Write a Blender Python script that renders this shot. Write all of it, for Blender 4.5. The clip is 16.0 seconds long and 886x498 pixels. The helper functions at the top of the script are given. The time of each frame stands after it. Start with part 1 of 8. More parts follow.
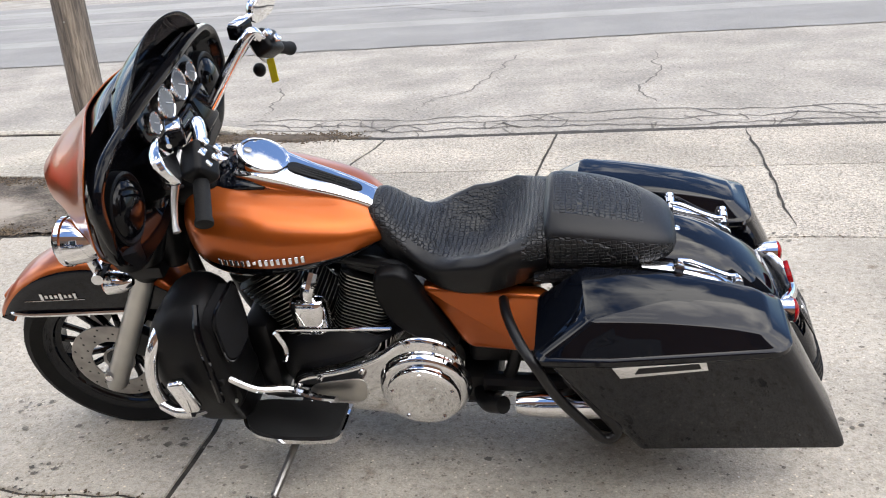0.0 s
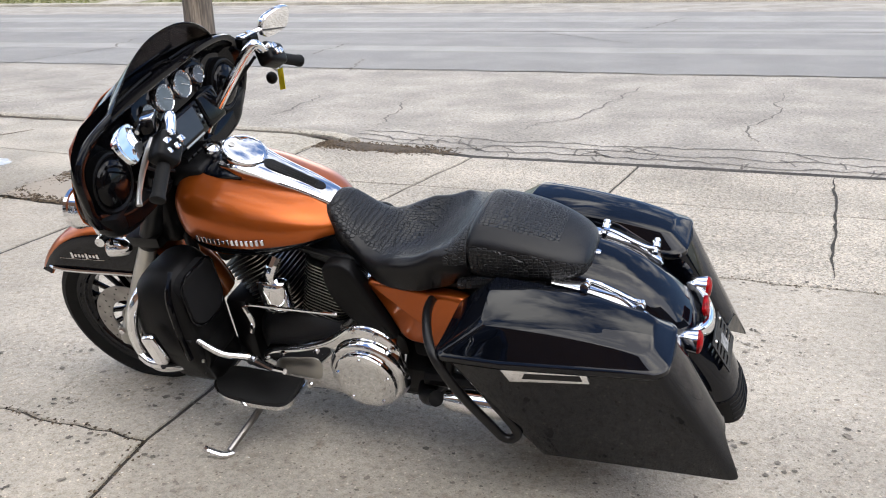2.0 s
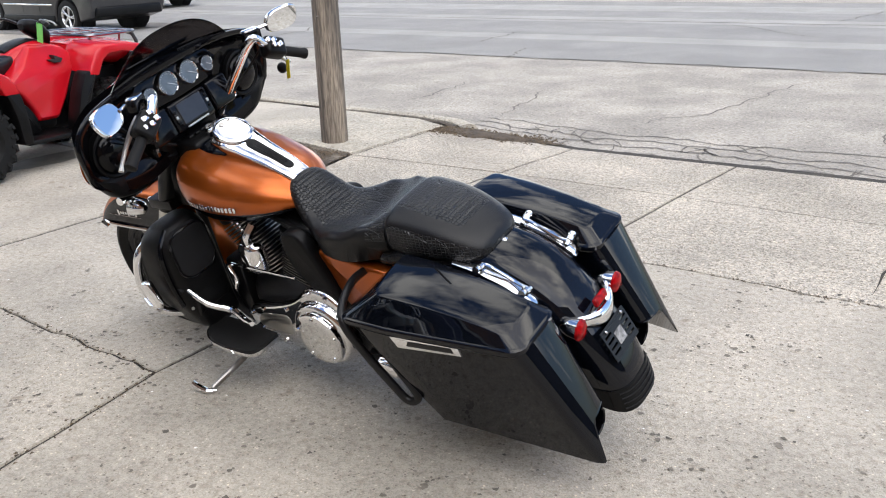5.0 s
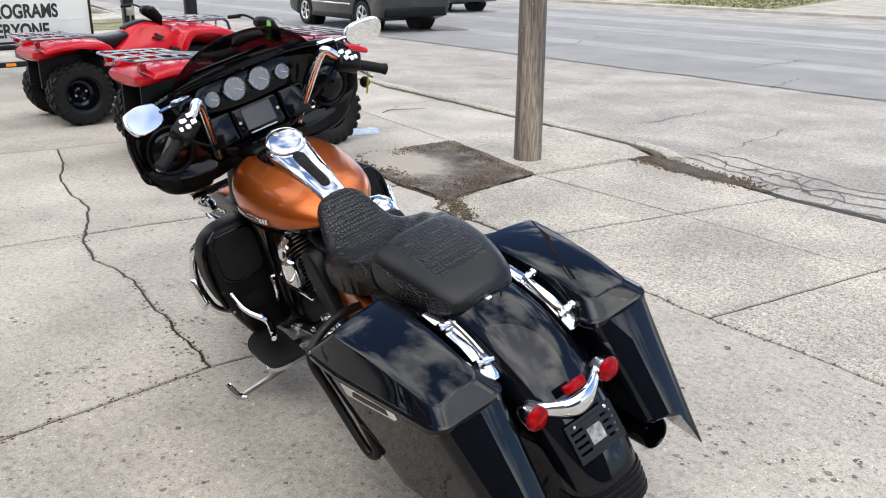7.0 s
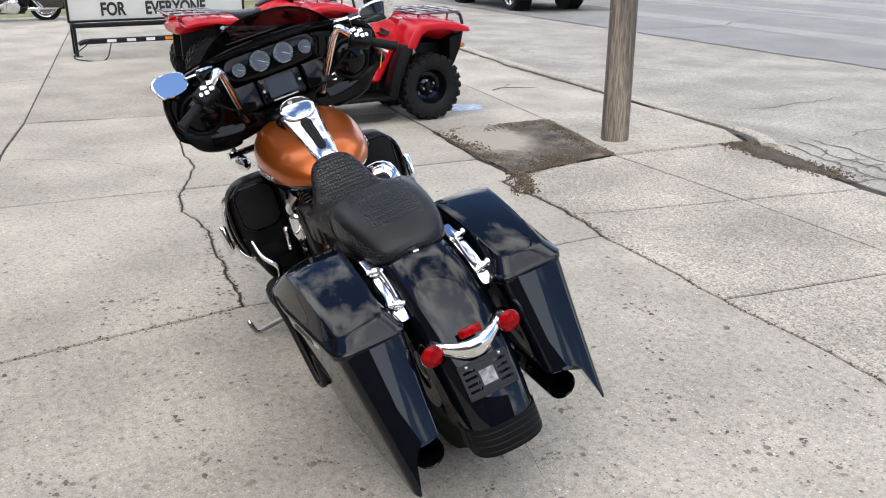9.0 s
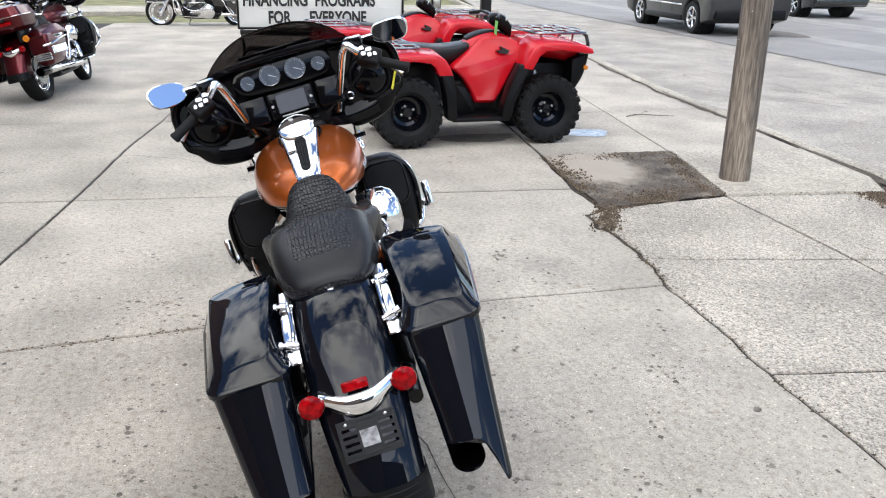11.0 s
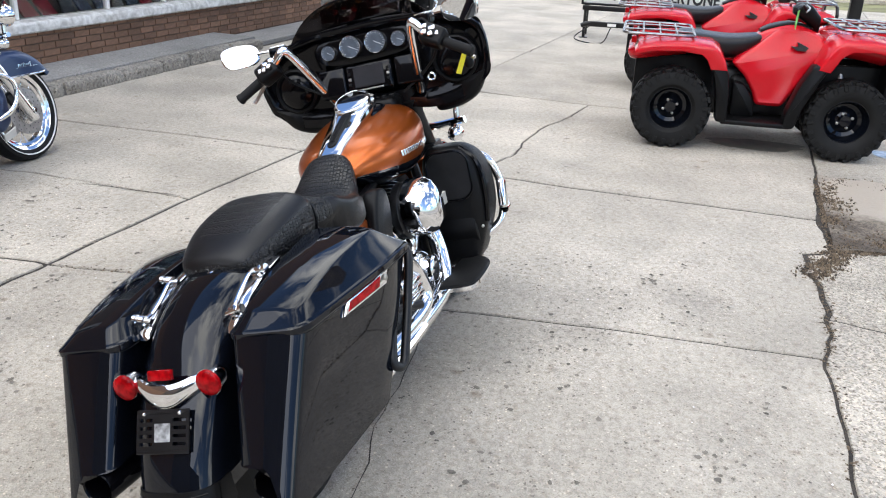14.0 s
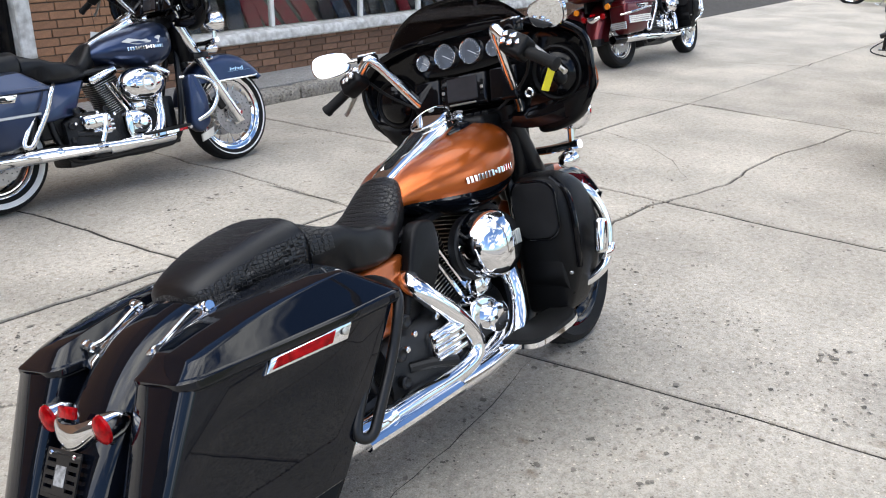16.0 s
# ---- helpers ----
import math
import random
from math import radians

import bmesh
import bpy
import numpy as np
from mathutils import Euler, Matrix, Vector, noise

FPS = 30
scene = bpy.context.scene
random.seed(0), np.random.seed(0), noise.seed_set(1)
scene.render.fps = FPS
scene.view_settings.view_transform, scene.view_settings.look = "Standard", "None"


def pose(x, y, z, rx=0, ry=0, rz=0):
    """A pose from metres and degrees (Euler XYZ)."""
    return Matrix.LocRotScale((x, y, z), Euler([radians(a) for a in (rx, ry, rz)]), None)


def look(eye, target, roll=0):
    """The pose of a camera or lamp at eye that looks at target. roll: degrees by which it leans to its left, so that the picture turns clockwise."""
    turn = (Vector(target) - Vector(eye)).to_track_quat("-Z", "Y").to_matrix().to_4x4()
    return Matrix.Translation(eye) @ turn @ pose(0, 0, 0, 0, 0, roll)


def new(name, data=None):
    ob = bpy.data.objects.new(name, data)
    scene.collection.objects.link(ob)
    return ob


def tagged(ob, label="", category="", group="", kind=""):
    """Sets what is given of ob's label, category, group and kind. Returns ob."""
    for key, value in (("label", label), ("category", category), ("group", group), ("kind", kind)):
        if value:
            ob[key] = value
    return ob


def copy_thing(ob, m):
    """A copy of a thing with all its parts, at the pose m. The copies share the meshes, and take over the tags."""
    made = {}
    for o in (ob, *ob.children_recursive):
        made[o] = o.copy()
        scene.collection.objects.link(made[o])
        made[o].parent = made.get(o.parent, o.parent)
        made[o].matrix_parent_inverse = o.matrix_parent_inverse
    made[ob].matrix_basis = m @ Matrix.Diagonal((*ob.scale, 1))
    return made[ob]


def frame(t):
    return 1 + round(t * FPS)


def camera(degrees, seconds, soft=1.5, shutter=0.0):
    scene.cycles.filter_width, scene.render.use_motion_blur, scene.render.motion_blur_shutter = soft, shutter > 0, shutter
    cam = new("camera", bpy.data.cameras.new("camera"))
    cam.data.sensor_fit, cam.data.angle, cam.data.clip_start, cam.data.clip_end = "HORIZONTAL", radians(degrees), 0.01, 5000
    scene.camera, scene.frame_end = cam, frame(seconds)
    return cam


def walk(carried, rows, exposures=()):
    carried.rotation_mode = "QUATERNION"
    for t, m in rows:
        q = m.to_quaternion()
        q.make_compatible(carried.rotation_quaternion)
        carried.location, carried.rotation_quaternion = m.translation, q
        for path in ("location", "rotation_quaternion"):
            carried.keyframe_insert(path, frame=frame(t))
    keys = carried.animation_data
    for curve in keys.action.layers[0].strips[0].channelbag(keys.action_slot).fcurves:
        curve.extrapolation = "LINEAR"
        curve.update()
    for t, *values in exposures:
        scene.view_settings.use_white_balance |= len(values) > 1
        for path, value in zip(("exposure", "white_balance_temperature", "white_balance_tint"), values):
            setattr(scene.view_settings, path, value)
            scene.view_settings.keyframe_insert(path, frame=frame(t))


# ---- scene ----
cam = camera(55.1, 16.0, soft=1.1)
PATH = [
    (0, (0.106, 0.116, 1.515), (0.062, 1.98, 0.792), -4.1),
    (0.5, (0.183, -0.08, 1.527), (0.131, 1.804, 0.858), -2.0),
    (1, (0.35, -0.097, 1.54), (0.154, 1.79, 0.906), -1.4),
    (1.5, (0.594, 0.006, 1.526), (0.232, 1.869, 0.897), -1.9),
    (2, (0.721, -0.061, 1.518), (0.321, 1.784, 0.86), -1.5),
    (2.5, (0.861, -0.197, 1.54), (0.374, 1.625, 0.876), -0.3),
    (3, (1.076, -0.049, 1.542), (0.391, 1.712, 0.886), -1.4),
    (3.5, (1.255, 0.031, 1.552), (0.464, 1.746, 0.895), -2.6),
    (4, (1.392, -0.08, 1.543), (0.606, 1.639, 0.889), -1.9),
    (4.2, (1.433, -0.141, 1.561), (0.665, 1.586, 0.906), -1.6),
    (6.3, (1.885, 0.428, 1.56), (0.711, 1.896, 0.876), -0.4),
    (6.5, (1.951, 0.515, 1.566), (0.708, 1.933, 0.899), 0.3),
    (7, (2.089, 0.674, 1.565), (0.726, 1.989, 0.921), 0.3),
    (7.5, (2.262, 0.65, 1.555), (0.89, 1.951, 0.901), 0.5),
    (8, (2.443, 0.668, 1.579), (1.043, 1.918, 0.887), 0.7),
    (8.5, (2.626, 0.862, 1.57), (1.126, 1.991, 0.88), 0.4),
    (9, (2.718, 0.998, 1.598), (1.136, 2.009, 0.909), -0.0),
    (9.2, (2.688, 1.061, 1.586), (1.082, 2.036, 0.901), -0.2),
    (11.3, (2.834, 1.901, 1.608), (1.03, 2.444, 0.937), 1.0),
    (11.5, (2.84, 1.991, 1.611), (1.02, 2.464, 0.929), 0.7),
    (12, (2.892, 2.287, 1.612), (1.036, 2.528, 0.909), -0.8),
    (12.5, (2.849, 2.466, 1.612), (0.985, 2.584, 0.898), -0.5),
    (13, (2.721, 2.593, 1.613), (0.856, 2.673, 0.895), 1.7),
    (13.5, (2.66, 2.859, 1.599), (0.798, 2.78, 0.874), 2.3),
    (14, (2.609, 3.089, 1.62), (0.766, 2.834, 0.886), 2.5),
    (14.5, (2.422, 3.141, 1.587), (0.59, 2.816, 0.853), 3.5),
    (15, (2.294, 3.223, 1.596), (0.495, 2.759, 0.855), 3.0),
    (15.5, (2.116, 3.448, 1.571), (0.407, 2.738, 0.812), 1.8),
    (16, (1.953, 3.666, 1.578), (0.324, 2.765, 0.847), 0.3),
]
walk(cam, [(t, look(eye, target, roll)) for t, eye, target, roll in PATH], exposures=[(0.0, 0.54, 6630, 9.5), (0.8, 0.46, 6630, 9.5), (3.5, 0.42, 6630, 9.5), (7.0, 0.42, 6500, 8.5), (8.5, 0.31, 6500, 8.5), (12.5, 0.54, 6350, 8), (16.0, 0.50, 6390, 8)])

# ---- world, sun ----
SUN_ELEV, SUN_ROT = radians(52), radians(122)
world = bpy.data.worlds.new("sky")
scene.world = world
world.use_nodes = True
wn, wl = world.node_tree.nodes, world.node_tree.links
wn.clear()
w_out = wn.new("ShaderNodeOutputWorld")
w_bg = wn.new("ShaderNodeBackground")
w_sky = wn.new("ShaderNodeTexSky")
w_sky.sky_type = "NISHITA"
w_sky.sun_disc = False
w_sky.sun_elevation, w_sky.sun_rotation = SUN_ELEV, SUN_ROT
w_co = wn.new("ShaderNodeTexCoord")
w_map = wn.new("ShaderNodeMapping")
w_map.inputs["Scale"].default_value = (1.0, 1.0, 1.9)
w_noise = wn.new("ShaderNodeTexNoise")
w_noise.inputs["Scale"].default_value = 2.0
w_noise.inputs["Detail"].default_value = 5.0
w_noise.inputs["Roughness"].default_value = 0.56
w_ramp = wn.new("ShaderNodeValToRGB")
w_ramp.color_ramp.elements[0].position, w_ramp.color_ramp.elements[1].position = 0.485, 0.615
w_mix = wn.new("ShaderNodeMix")
w_mix.data_type = "RGBA"
w_mix.inputs["B"].default_value = (13.0, 12.9, 12.7, 1)
wl.new(w_co.outputs["Generated"], w_map.inputs["Vector"])
wl.new(w_map.outputs["Vector"], w_noise.inputs["Vector"])
wl.new(w_noise.outputs["Fac"], w_ramp.inputs["Fac"])
wl.new(w_ramp.outputs["Color"], w_mix.inputs["Factor"])
w_deep = wn.new("ShaderNodeMix")
w_deep.data_type, w_deep.blend_type = "RGBA", "MULTIPLY"
w_deep.inputs["Factor"].default_value, w_deep.inputs["B"].default_value = 1.0, (0.62, 0.72, 0.88, 1)
wl.new(w_sky.outputs["Color"], w_deep.inputs["A"])
wl.new(w_deep.outputs["Result"], w_mix.inputs["A"])
wl.new(w_mix.outputs["Result"], w_bg.inputs["Color"])
w_bg.inputs["Strength"].default_value = 0.19
wl.new(w_bg.outputs["Background"], w_out.inputs["Surface"])

sun = new("sun", bpy.data.lights.new("sun", "SUN"))
sun.data.energy, sun.data.angle, sun.data.color = 1.8, radians(80), (1.0, 0.94, 0.86)
sun_dir = Vector((math.sin(SUN_ROT) * math.cos(SUN_ELEV), math.cos(SUN_ROT) * math.cos(SUN_ELEV), math.sin(SUN_ELEV)))
sun.matrix_world = look(sun_dir * 50, (0, 0, 0))


# ---- materials ----
def material(name, color, rough=0.5, metal=0.0, vary=0.12, scale=6.0, bump=0.0, bump_scale=60.0, coat=0.0,
             color2=None, fine=0.0, fine_scale=250.0, trans=0.0, ior=1.5, emit=None, spec=0.5, object_random=0.0, stain=0.0, stain_scale=0.7):
    """A procedural surface: broad and fine colour variation, roughness variation and relief."""
    m = bpy.data.materials.new(name)
    m.use_nodes = True
    n, l = m.node_tree.nodes, m.node_tree.links
    b = n["Principled BSDF"]
    co = n.new("ShaderNodeTexCoord")
    c2 = color2 or tuple(max(0.0, c * (1 - vary * 2)) for c in color)
    noise1 = n.new("ShaderNodeTexNoise")
    noise1.inputs["Scale"].default_value, noise1.inputs["Detail"].default_value = scale, 6.0
    l.new(co.outputs["Object"], noise1.inputs["Vector"])
    ramp = n.new("ShaderNodeValToRGB")
    ramp.color_ramp.elements[0].position, ramp.color_ramp.elements[1].position = 0.35, 0.65
    ramp.color_ramp.elements[0].color, ramp.color_ramp.elements[1].color = (*c2, 1), (*color, 1)
    l.new(noise1.outputs["Fac"], ramp.inputs["Fac"])
    out = ramp.outputs["Color"]

    def multiply(a, value_socket, amount, low):
        ra = n.new("ShaderNodeValToRGB")
        ra.color_ramp.elements[0].position, ra.color_ramp.elements[1].position = 0.38, 0.62
        ra.color_ramp.elements[0].color, ra.color_ramp.elements[1].color = (low, low, low, 1), (1, 1, 1, 1)
        l.new(value_socket, ra.inputs["Fac"])
        mx = n.new("ShaderNodeMix")
        mx.data_type, mx.blend_type = "RGBA", "MULTIPLY"
        mx.inputs["Factor"].default_value = amount
        l.new(a, mx.inputs["A"])
        l.new(ra.outputs["Color"], mx.inputs["B"])
        return mx.outputs["Result"]

    if fine:
        noise2 = n.new("ShaderNodeTexNoise")
        noise2.inputs["Scale"].default_value, noise2.inputs["Detail"].default_value = fine_scale, 3.0
        l.new(co.outputs["Object"], noise2.inputs["Vector"])
        out = multiply(out, noise2.outputs["Fac"], fine, 0.35)
    if stain:
        noise3 = n.new("ShaderNodeTexNoise")
        noise3.inputs["Scale"].default_value, noise3.inputs["Detail"].default_value = stain_scale, 8.0
        l.new(co.outputs["Object"], noise3.inputs["Vector"])
        out = multiply(out, noise3.outputs["Fac"], stain, 0.5)
    if object_random:
        info = n.new("ShaderNodeObjectInfo")
        hs = n.new("ShaderNodeHueSaturation")
        mr = n.new("ShaderNodeMapRange")
        mr.inputs["To Min"].default_value, mr.inputs["To Max"].default_value = 1 - object_random, 1 + object_random
        l.new(info.outputs["Random"], mr.inputs["Value"])
        l.new(mr.outputs["Result"], hs.inputs["Value"])
        l.new(out, hs.inputs["Color"])
        out = hs.outputs["Color"]
    l.new(out, b.inputs["Base Color"])
    b.inputs["Metallic"].default_value = metal
    rr = n.new("ShaderNodeMapRange")
    rr.inputs["To Min"].default_value, rr.inputs["To Max"].default_value = max(0.0, rough * 0.85), min(1.0, rough * 1.15)
    l.new(noise1.outputs["Fac"], rr.inputs["Value"])
    l.new(rr.outputs["Result"], b.inputs["Roughness"])
    b.inputs["Specular IOR Level"].default_value = spec
    b.inputs["Coat Weight"].default_value = coat
    b.inputs["Coat Roughness"].default_value = 0.03
    b.inputs["Transmission Weight"].default_value = trans
    b.inputs["IOR"].default_value = ior
    if emit:
        b.inputs["Emission Color"].default_value = (*emit[:3], 1)
        b.inputs["Emission Strength"].default_value = emit[3]
    if bump:
        nb = n.new("ShaderNodeTexNoise")
        nb.inputs["Scale"].default_value, nb.inputs["Detail"].default_value = bump_scale, 5.0
        l.new(co.outputs["Object"], nb.inputs["Vector"])
        bp = n.new("ShaderNodeBump")
        bp.inputs["Strength"].default_value, bp.inputs["Distance"].default_value = bump, 0.01
        l.new(nb.outputs["Fac"], bp.inputs["Height"])
        l.new(bp.outputs["Normal"], b.inputs["Normal"])
    return m


def concrete_material(name, color, pebble, pebble_scale=95.0, spots=0.5, bump=0.5, random_value=0.06):
    """Weathered concrete: broad blotches, sand and pebbles of the mix, dark spots."""
    m = material(name, color, 0.85, vary=0.09, scale=1.6, object_random=random_value, stain=0.5, stain_scale=1.1)
    n, l = m.node_tree.nodes, m.node_tree.links
    b = n["Principled BSDF"]
    base = b.inputs["Base Color"].links[0].from_socket
    co = n.new("ShaderNodeTexCoord")
    vo = n.new("ShaderNodeTexVoronoi")
    vo.inputs["Scale"].default_value = pebble_scale
    l.new(co.outputs["Object"], vo.inputs["Vector"])
    sep = n.new("ShaderNodeSeparateColor")
    l.new(vo.outputs["Color"], sep.inputs["Color"])
    ra = n.new("ShaderNodeValToRGB")
    e = ra.color_ramp.elements
    e[0].position, e[0].color = 0.0, (0.50, 0.47, 0.43, 1)
    e[1].position, e[1].color = 1.0, (1.45, 1.4, 1.33, 1)
    mid = e.new(0.4)
    mid.color = (1, 1, 1, 1)
    l.new(sep.outputs["Red"], ra.inputs["Fac"])
    mx = n.new("ShaderNodeMix")
    mx.data_type, mx.blend_type = "RGBA", "MULTIPLY"
    mx.inputs["Factor"].default_value = pebble
    l.new(base, mx.inputs["A"])
    l.new(ra.outputs["Color"], mx.inputs["B"])
    v2 = n.new("ShaderNodeTexVoronoi")
    v2.inputs["Scale"].default_value = pebble_scale * 0.48
    l.new(co.outputs["Object"], v2.inputs["Vector"])
    sep2 = n.new("ShaderNodeSeparateColor")
    l.new(v2.outputs["Color"], sep2.inputs["Color"])
    r2 = n.new("ShaderNodeValToRGB")
    g = r2.color_ramp.elements
    g[0].position, g[0].color = 0.05, (0.52, 0.50, 0.47, 1)
    g[1].position, g[1].color = 0.97, (1.5, 1.48, 1.42, 1)
    for q in (0.10, 0.88):
        g.new(q).color = (1, 1, 1, 1)
    l.new(sep2.outputs["Green"], r2.inputs["Fac"])
    near = n.new("ShaderNodeMapRange")
    near.inputs["From Min"].default_value, near.inputs["From Max"].default_value = 0.45, 0.30
    l.new(v2.outputs["Distance"], near.inputs["Value"])
    mx3 = n.new("ShaderNodeMix")
    mx3.data_type, mx3.blend_type = "RGBA", "MULTIPLY"
    l.new(near.outputs["Result"], mx3.inputs["Factor"])
    l.new(mx.outputs["Result"], mx3.inputs["A"])
    l.new(r2.outputs["Color"], mx3.inputs["B"])
    mx = mx3
    sp = n.new("ShaderNodeTexNoise")
    sp.inputs["Scale"].default_value, sp.inputs["Detail"].default_value = 11.0, 4.0
    l.new(co.outputs["Object"], sp.inputs["Vector"])
    mo = n.new("ShaderNodeTexNoise")
    mo.inputs["Scale"].default_value, mo.inputs["Detail"].default_value, mo.inputs["Roughness"].default_value = 34.0, 5.0, 0.62
    l.new(co.outputs["Object"], mo.inputs["Vector"])
    rm = n.new("ShaderNodeValToRGB")
    h = rm.color_ramp.elements
    h[0].position, h[0].color = 0.34, (0.80, 0.77, 0.73, 1)
    h[1].position, h[1].color = 0.68, (1.10, 1.095, 1.09, 1)
    h.new(0.5).color = (1, 0.995, 0.98, 1)
    l.new(mo.outputs["Fac"], rm.inputs["Fac"])
    mx4 = n.new("ShaderNodeMix")
    mx4.data_type, mx4.blend_type = "RGBA", "MULTIPLY"
    mx4.inputs["Factor"].default_value = 1.0
    l.new(mx.outputs["Result"], mx4.inputs["A"])
    l.new(rm.outputs["Color"], mx4.inputs["B"])
    mx = mx4
    rs = n.new("ShaderNodeValToRGB")
    rs.color_ramp.elements[0].position, rs.color_ramp.elements[1].position = 0.64, 0.74
    rs.color_ramp.elements[0].color, rs.color_ramp.elements[1].color = (1, 1, 1, 1), (0.66, 0.61, 0.55, 1)
    l.new(sp.outputs["Fac"], rs.inputs["Fac"])
    mx2 = n.new("ShaderNodeMix")
    mx2.data_type, mx2.blend_type = "RGBA", "MULTIPLY"
    mx2.inputs["Factor"].default_value = spots
    l.new(mx.outputs["Result"], mx2.inputs["A"])
    l.new(rs.outputs["Color"], mx2.inputs["B"])
    l.new(mx2.outputs["Result"], b.inputs["Base Color"])
    nb = n.new("ShaderNodeTexNoise")
    nb.inputs["Scale"].default_value, nb.inputs["Detail"].default_value = 130.0, 6.0
    l.new(co.outputs["Object"], nb.inputs["Vector"])
    ad = n.new("ShaderNodeMath")
    ad.operation = "ADD"
    l.new(nb.outputs["Fac"], ad.inputs[0])
    l.new(vo.outputs["Distance"], ad.inputs[1])
    bp = n.new("ShaderNodeBump")
    bp.inputs["Strength"].default_value, bp.inputs["Distance"].default_value = bump, 0.0045
    l.new(ad.outputs["Value"], bp.inputs["Height"])
    l.new(bp.outputs["Normal"], b.inputs["Normal"])
    return m


def stretched(m, scale):
    """Stretch a material's object-space patterns."""
    n, l = m.node_tree.nodes, m.node_tree.links
    for co in [x for x in n if x.bl_idname == "ShaderNodeTexCoord"]:
        mp = n.new("ShaderNodeMapping")
        mp.inputs["Scale"].default_value = scale
        targets = [k.to_socket for k in co.outputs["Object"].links]
        l.new(co.outputs["Object"], mp.inputs["Vector"])
        for s in targets:
            l.new(mp.outputs["Vector"], s)
    return m


def hide_material(name, color):
    """Black vinyl embossed like reptile hide: rows of small rounded scales."""
    m = material(name, color, 0.37, vary=0.1, scale=20)
    n, l = m.node_tree.nodes, m.node_tree.links
    b = n["Principled BSDF"]
    co = n.new("ShaderNodeTexCoord")
    mp = n.new("ShaderNodeMapping")
    mp.inputs["Scale"].default_value = (72, 84, 105)
    l.new(co.outputs["Object"], mp.inputs["Vector"])
    vo = n.new("ShaderNodeTexVoronoi")
    vo.feature = "DISTANCE_TO_EDGE"
    vo.inputs["Scale"].default_value = 1.0
    vo.inputs["Randomness"].default_value = 0.30
    l.new(mp.outputs["Vector"], vo.inputs["Vector"])
    ra = n.new("ShaderNodeValToRGB")
    ra.color_ramp.elements[0].position, ra.color_ramp.elements[1].position = 0.02, 0.13
    l.new(vo.outputs["Distance"], ra.inputs["Fac"])
    bp = n.new("ShaderNodeBump")
    bp.inputs["Strength"].default_value, bp.inputs["Distance"].default_value = 0.9, 0.006
    l.new(ra.outputs["Color"], bp.inputs["Height"])
    l.new(bp.outputs["Normal"], b.inputs["Normal"])
    return m


def flake_paint(name, color, color2):
    """Metallic paint under clear coat, with fine flake."""
    m = material(name, color, 0.30, 0.75, scale=3.0, color2=color2, coat=0.6, fine=0.25, fine_scale=900.0)
    m.node_tree.nodes["Principled BSDF"].inputs["Coat IOR"].default_value = 1.38
    return m


SLAB = concrete_material("slab_concrete", (0.525, 0.480, 0.412), 0.36, 200.0, 0.75, 0.5)
SLAB_GREY = concrete_material("grey_slab_concrete", (0.512, 0.468, 0.402), 0.38, 195.0, 0.9, 0.5)
EXPOSED = concrete_material("exposed_aggregate_concrete", (0.515, 0.472, 0.410), 0.95, 125.0, 0.5, 1.0)
APRON = concrete_material("apron_concrete", (0.420, 0.388, 0.345), 0.45, 70.0, 0.3, 0.6)
CURB = concrete_material("curb_concrete", (0.50, 0.46, 0.39), 0.5, 80.0, 0.6, 0.9)
OLD_CURB = concrete_material("old_stone_concrete", (0.30, 0.28, 0.25), 0.7, 60.0, 0.8, 1.0)
WALK = concrete_material("grey_walk_concrete", (0.33, 0.32, 0.31), 0.3, 90.0, 0.4, 0.5)
SOIL = material("soil", (0.135, 0.100, 0.068), 0.95, vary=0.3, scale=9.0, bump=0.9, bump_scale=40.0, fine=0.6, fine_scale=120.0)
JOINT = material("joint_dirt", (0.060, 0.051, 0.042), 0.95, vary=0.3, scale=14.0, bump=0.8, bump_scale=80.0)
ASPHALT = material("asphalt", (0.32, 0.306, 0.288), 0.8, vary=0.08, scale=1.2, bump=0.6, bump_scale=150.0, fine=0.35, fine_scale=180.0, stain=0.25)
ASPHALT_WORN = material("worn_asphalt", (0.40, 0.382, 0.355), 0.82, vary=0.08, scale=1.2, bump=0.6, bump_scale=150.0, fine=0.3, fine_scale=180.0, stain=0.2)
TAR = material("crack_filler", (0.17, 0.15, 0.13), 0.8, vary=0.2, scale=8.0)
GRASS_SOIL = material("dry_grass_soil", (0.25, 0.24, 0.11), 0.95, vary=0.25, scale=2.0, bump=0.8, bump_scale=40.0)
WOOD = stretched(material("weathered_wood", (0.37, 0.305, 0.235), 0.9, scale=5.0, color2=(0.20, 0.165, 0.135), bump=1.0, bump_scale=26.0, fine=0.75, fine_scale=34.0, stain=0.6, stain_scale=2.6), (2.6, 2.6, 0.22))
BLACK_PAINT = material("black_gloss_paint", (0.003, 0.004, 0.007), 0.02, vary=0.1, scale=4.0, spec=0.38)
ORANGE = flake_paint("amber_metallic_paint", (0.50, 0.112, 0.014), (0.42, 0.090, 0.010))
CHROME = material("chrome", (0.86, 0.86, 0.87), 0.045, 1.0, vary=0.02, scale=5.0)
BRUSHED = material("satin_aluminium", (0.58, 0.565, 0.53), 0.34, 1.0, vary=0.08, scale=9.0, bump=0.05, bump_scale=300.0)
STEEL = material("bare_steel", (0.42, 0.40, 0.38), 0.38, 1.0, vary=0.15, scale=20.0)
RACK_STEEL = material("dark_rack_steel", (0.30, 0.30, 0.31), 0.22, 0.95, vary=0.2, scale=12.0)
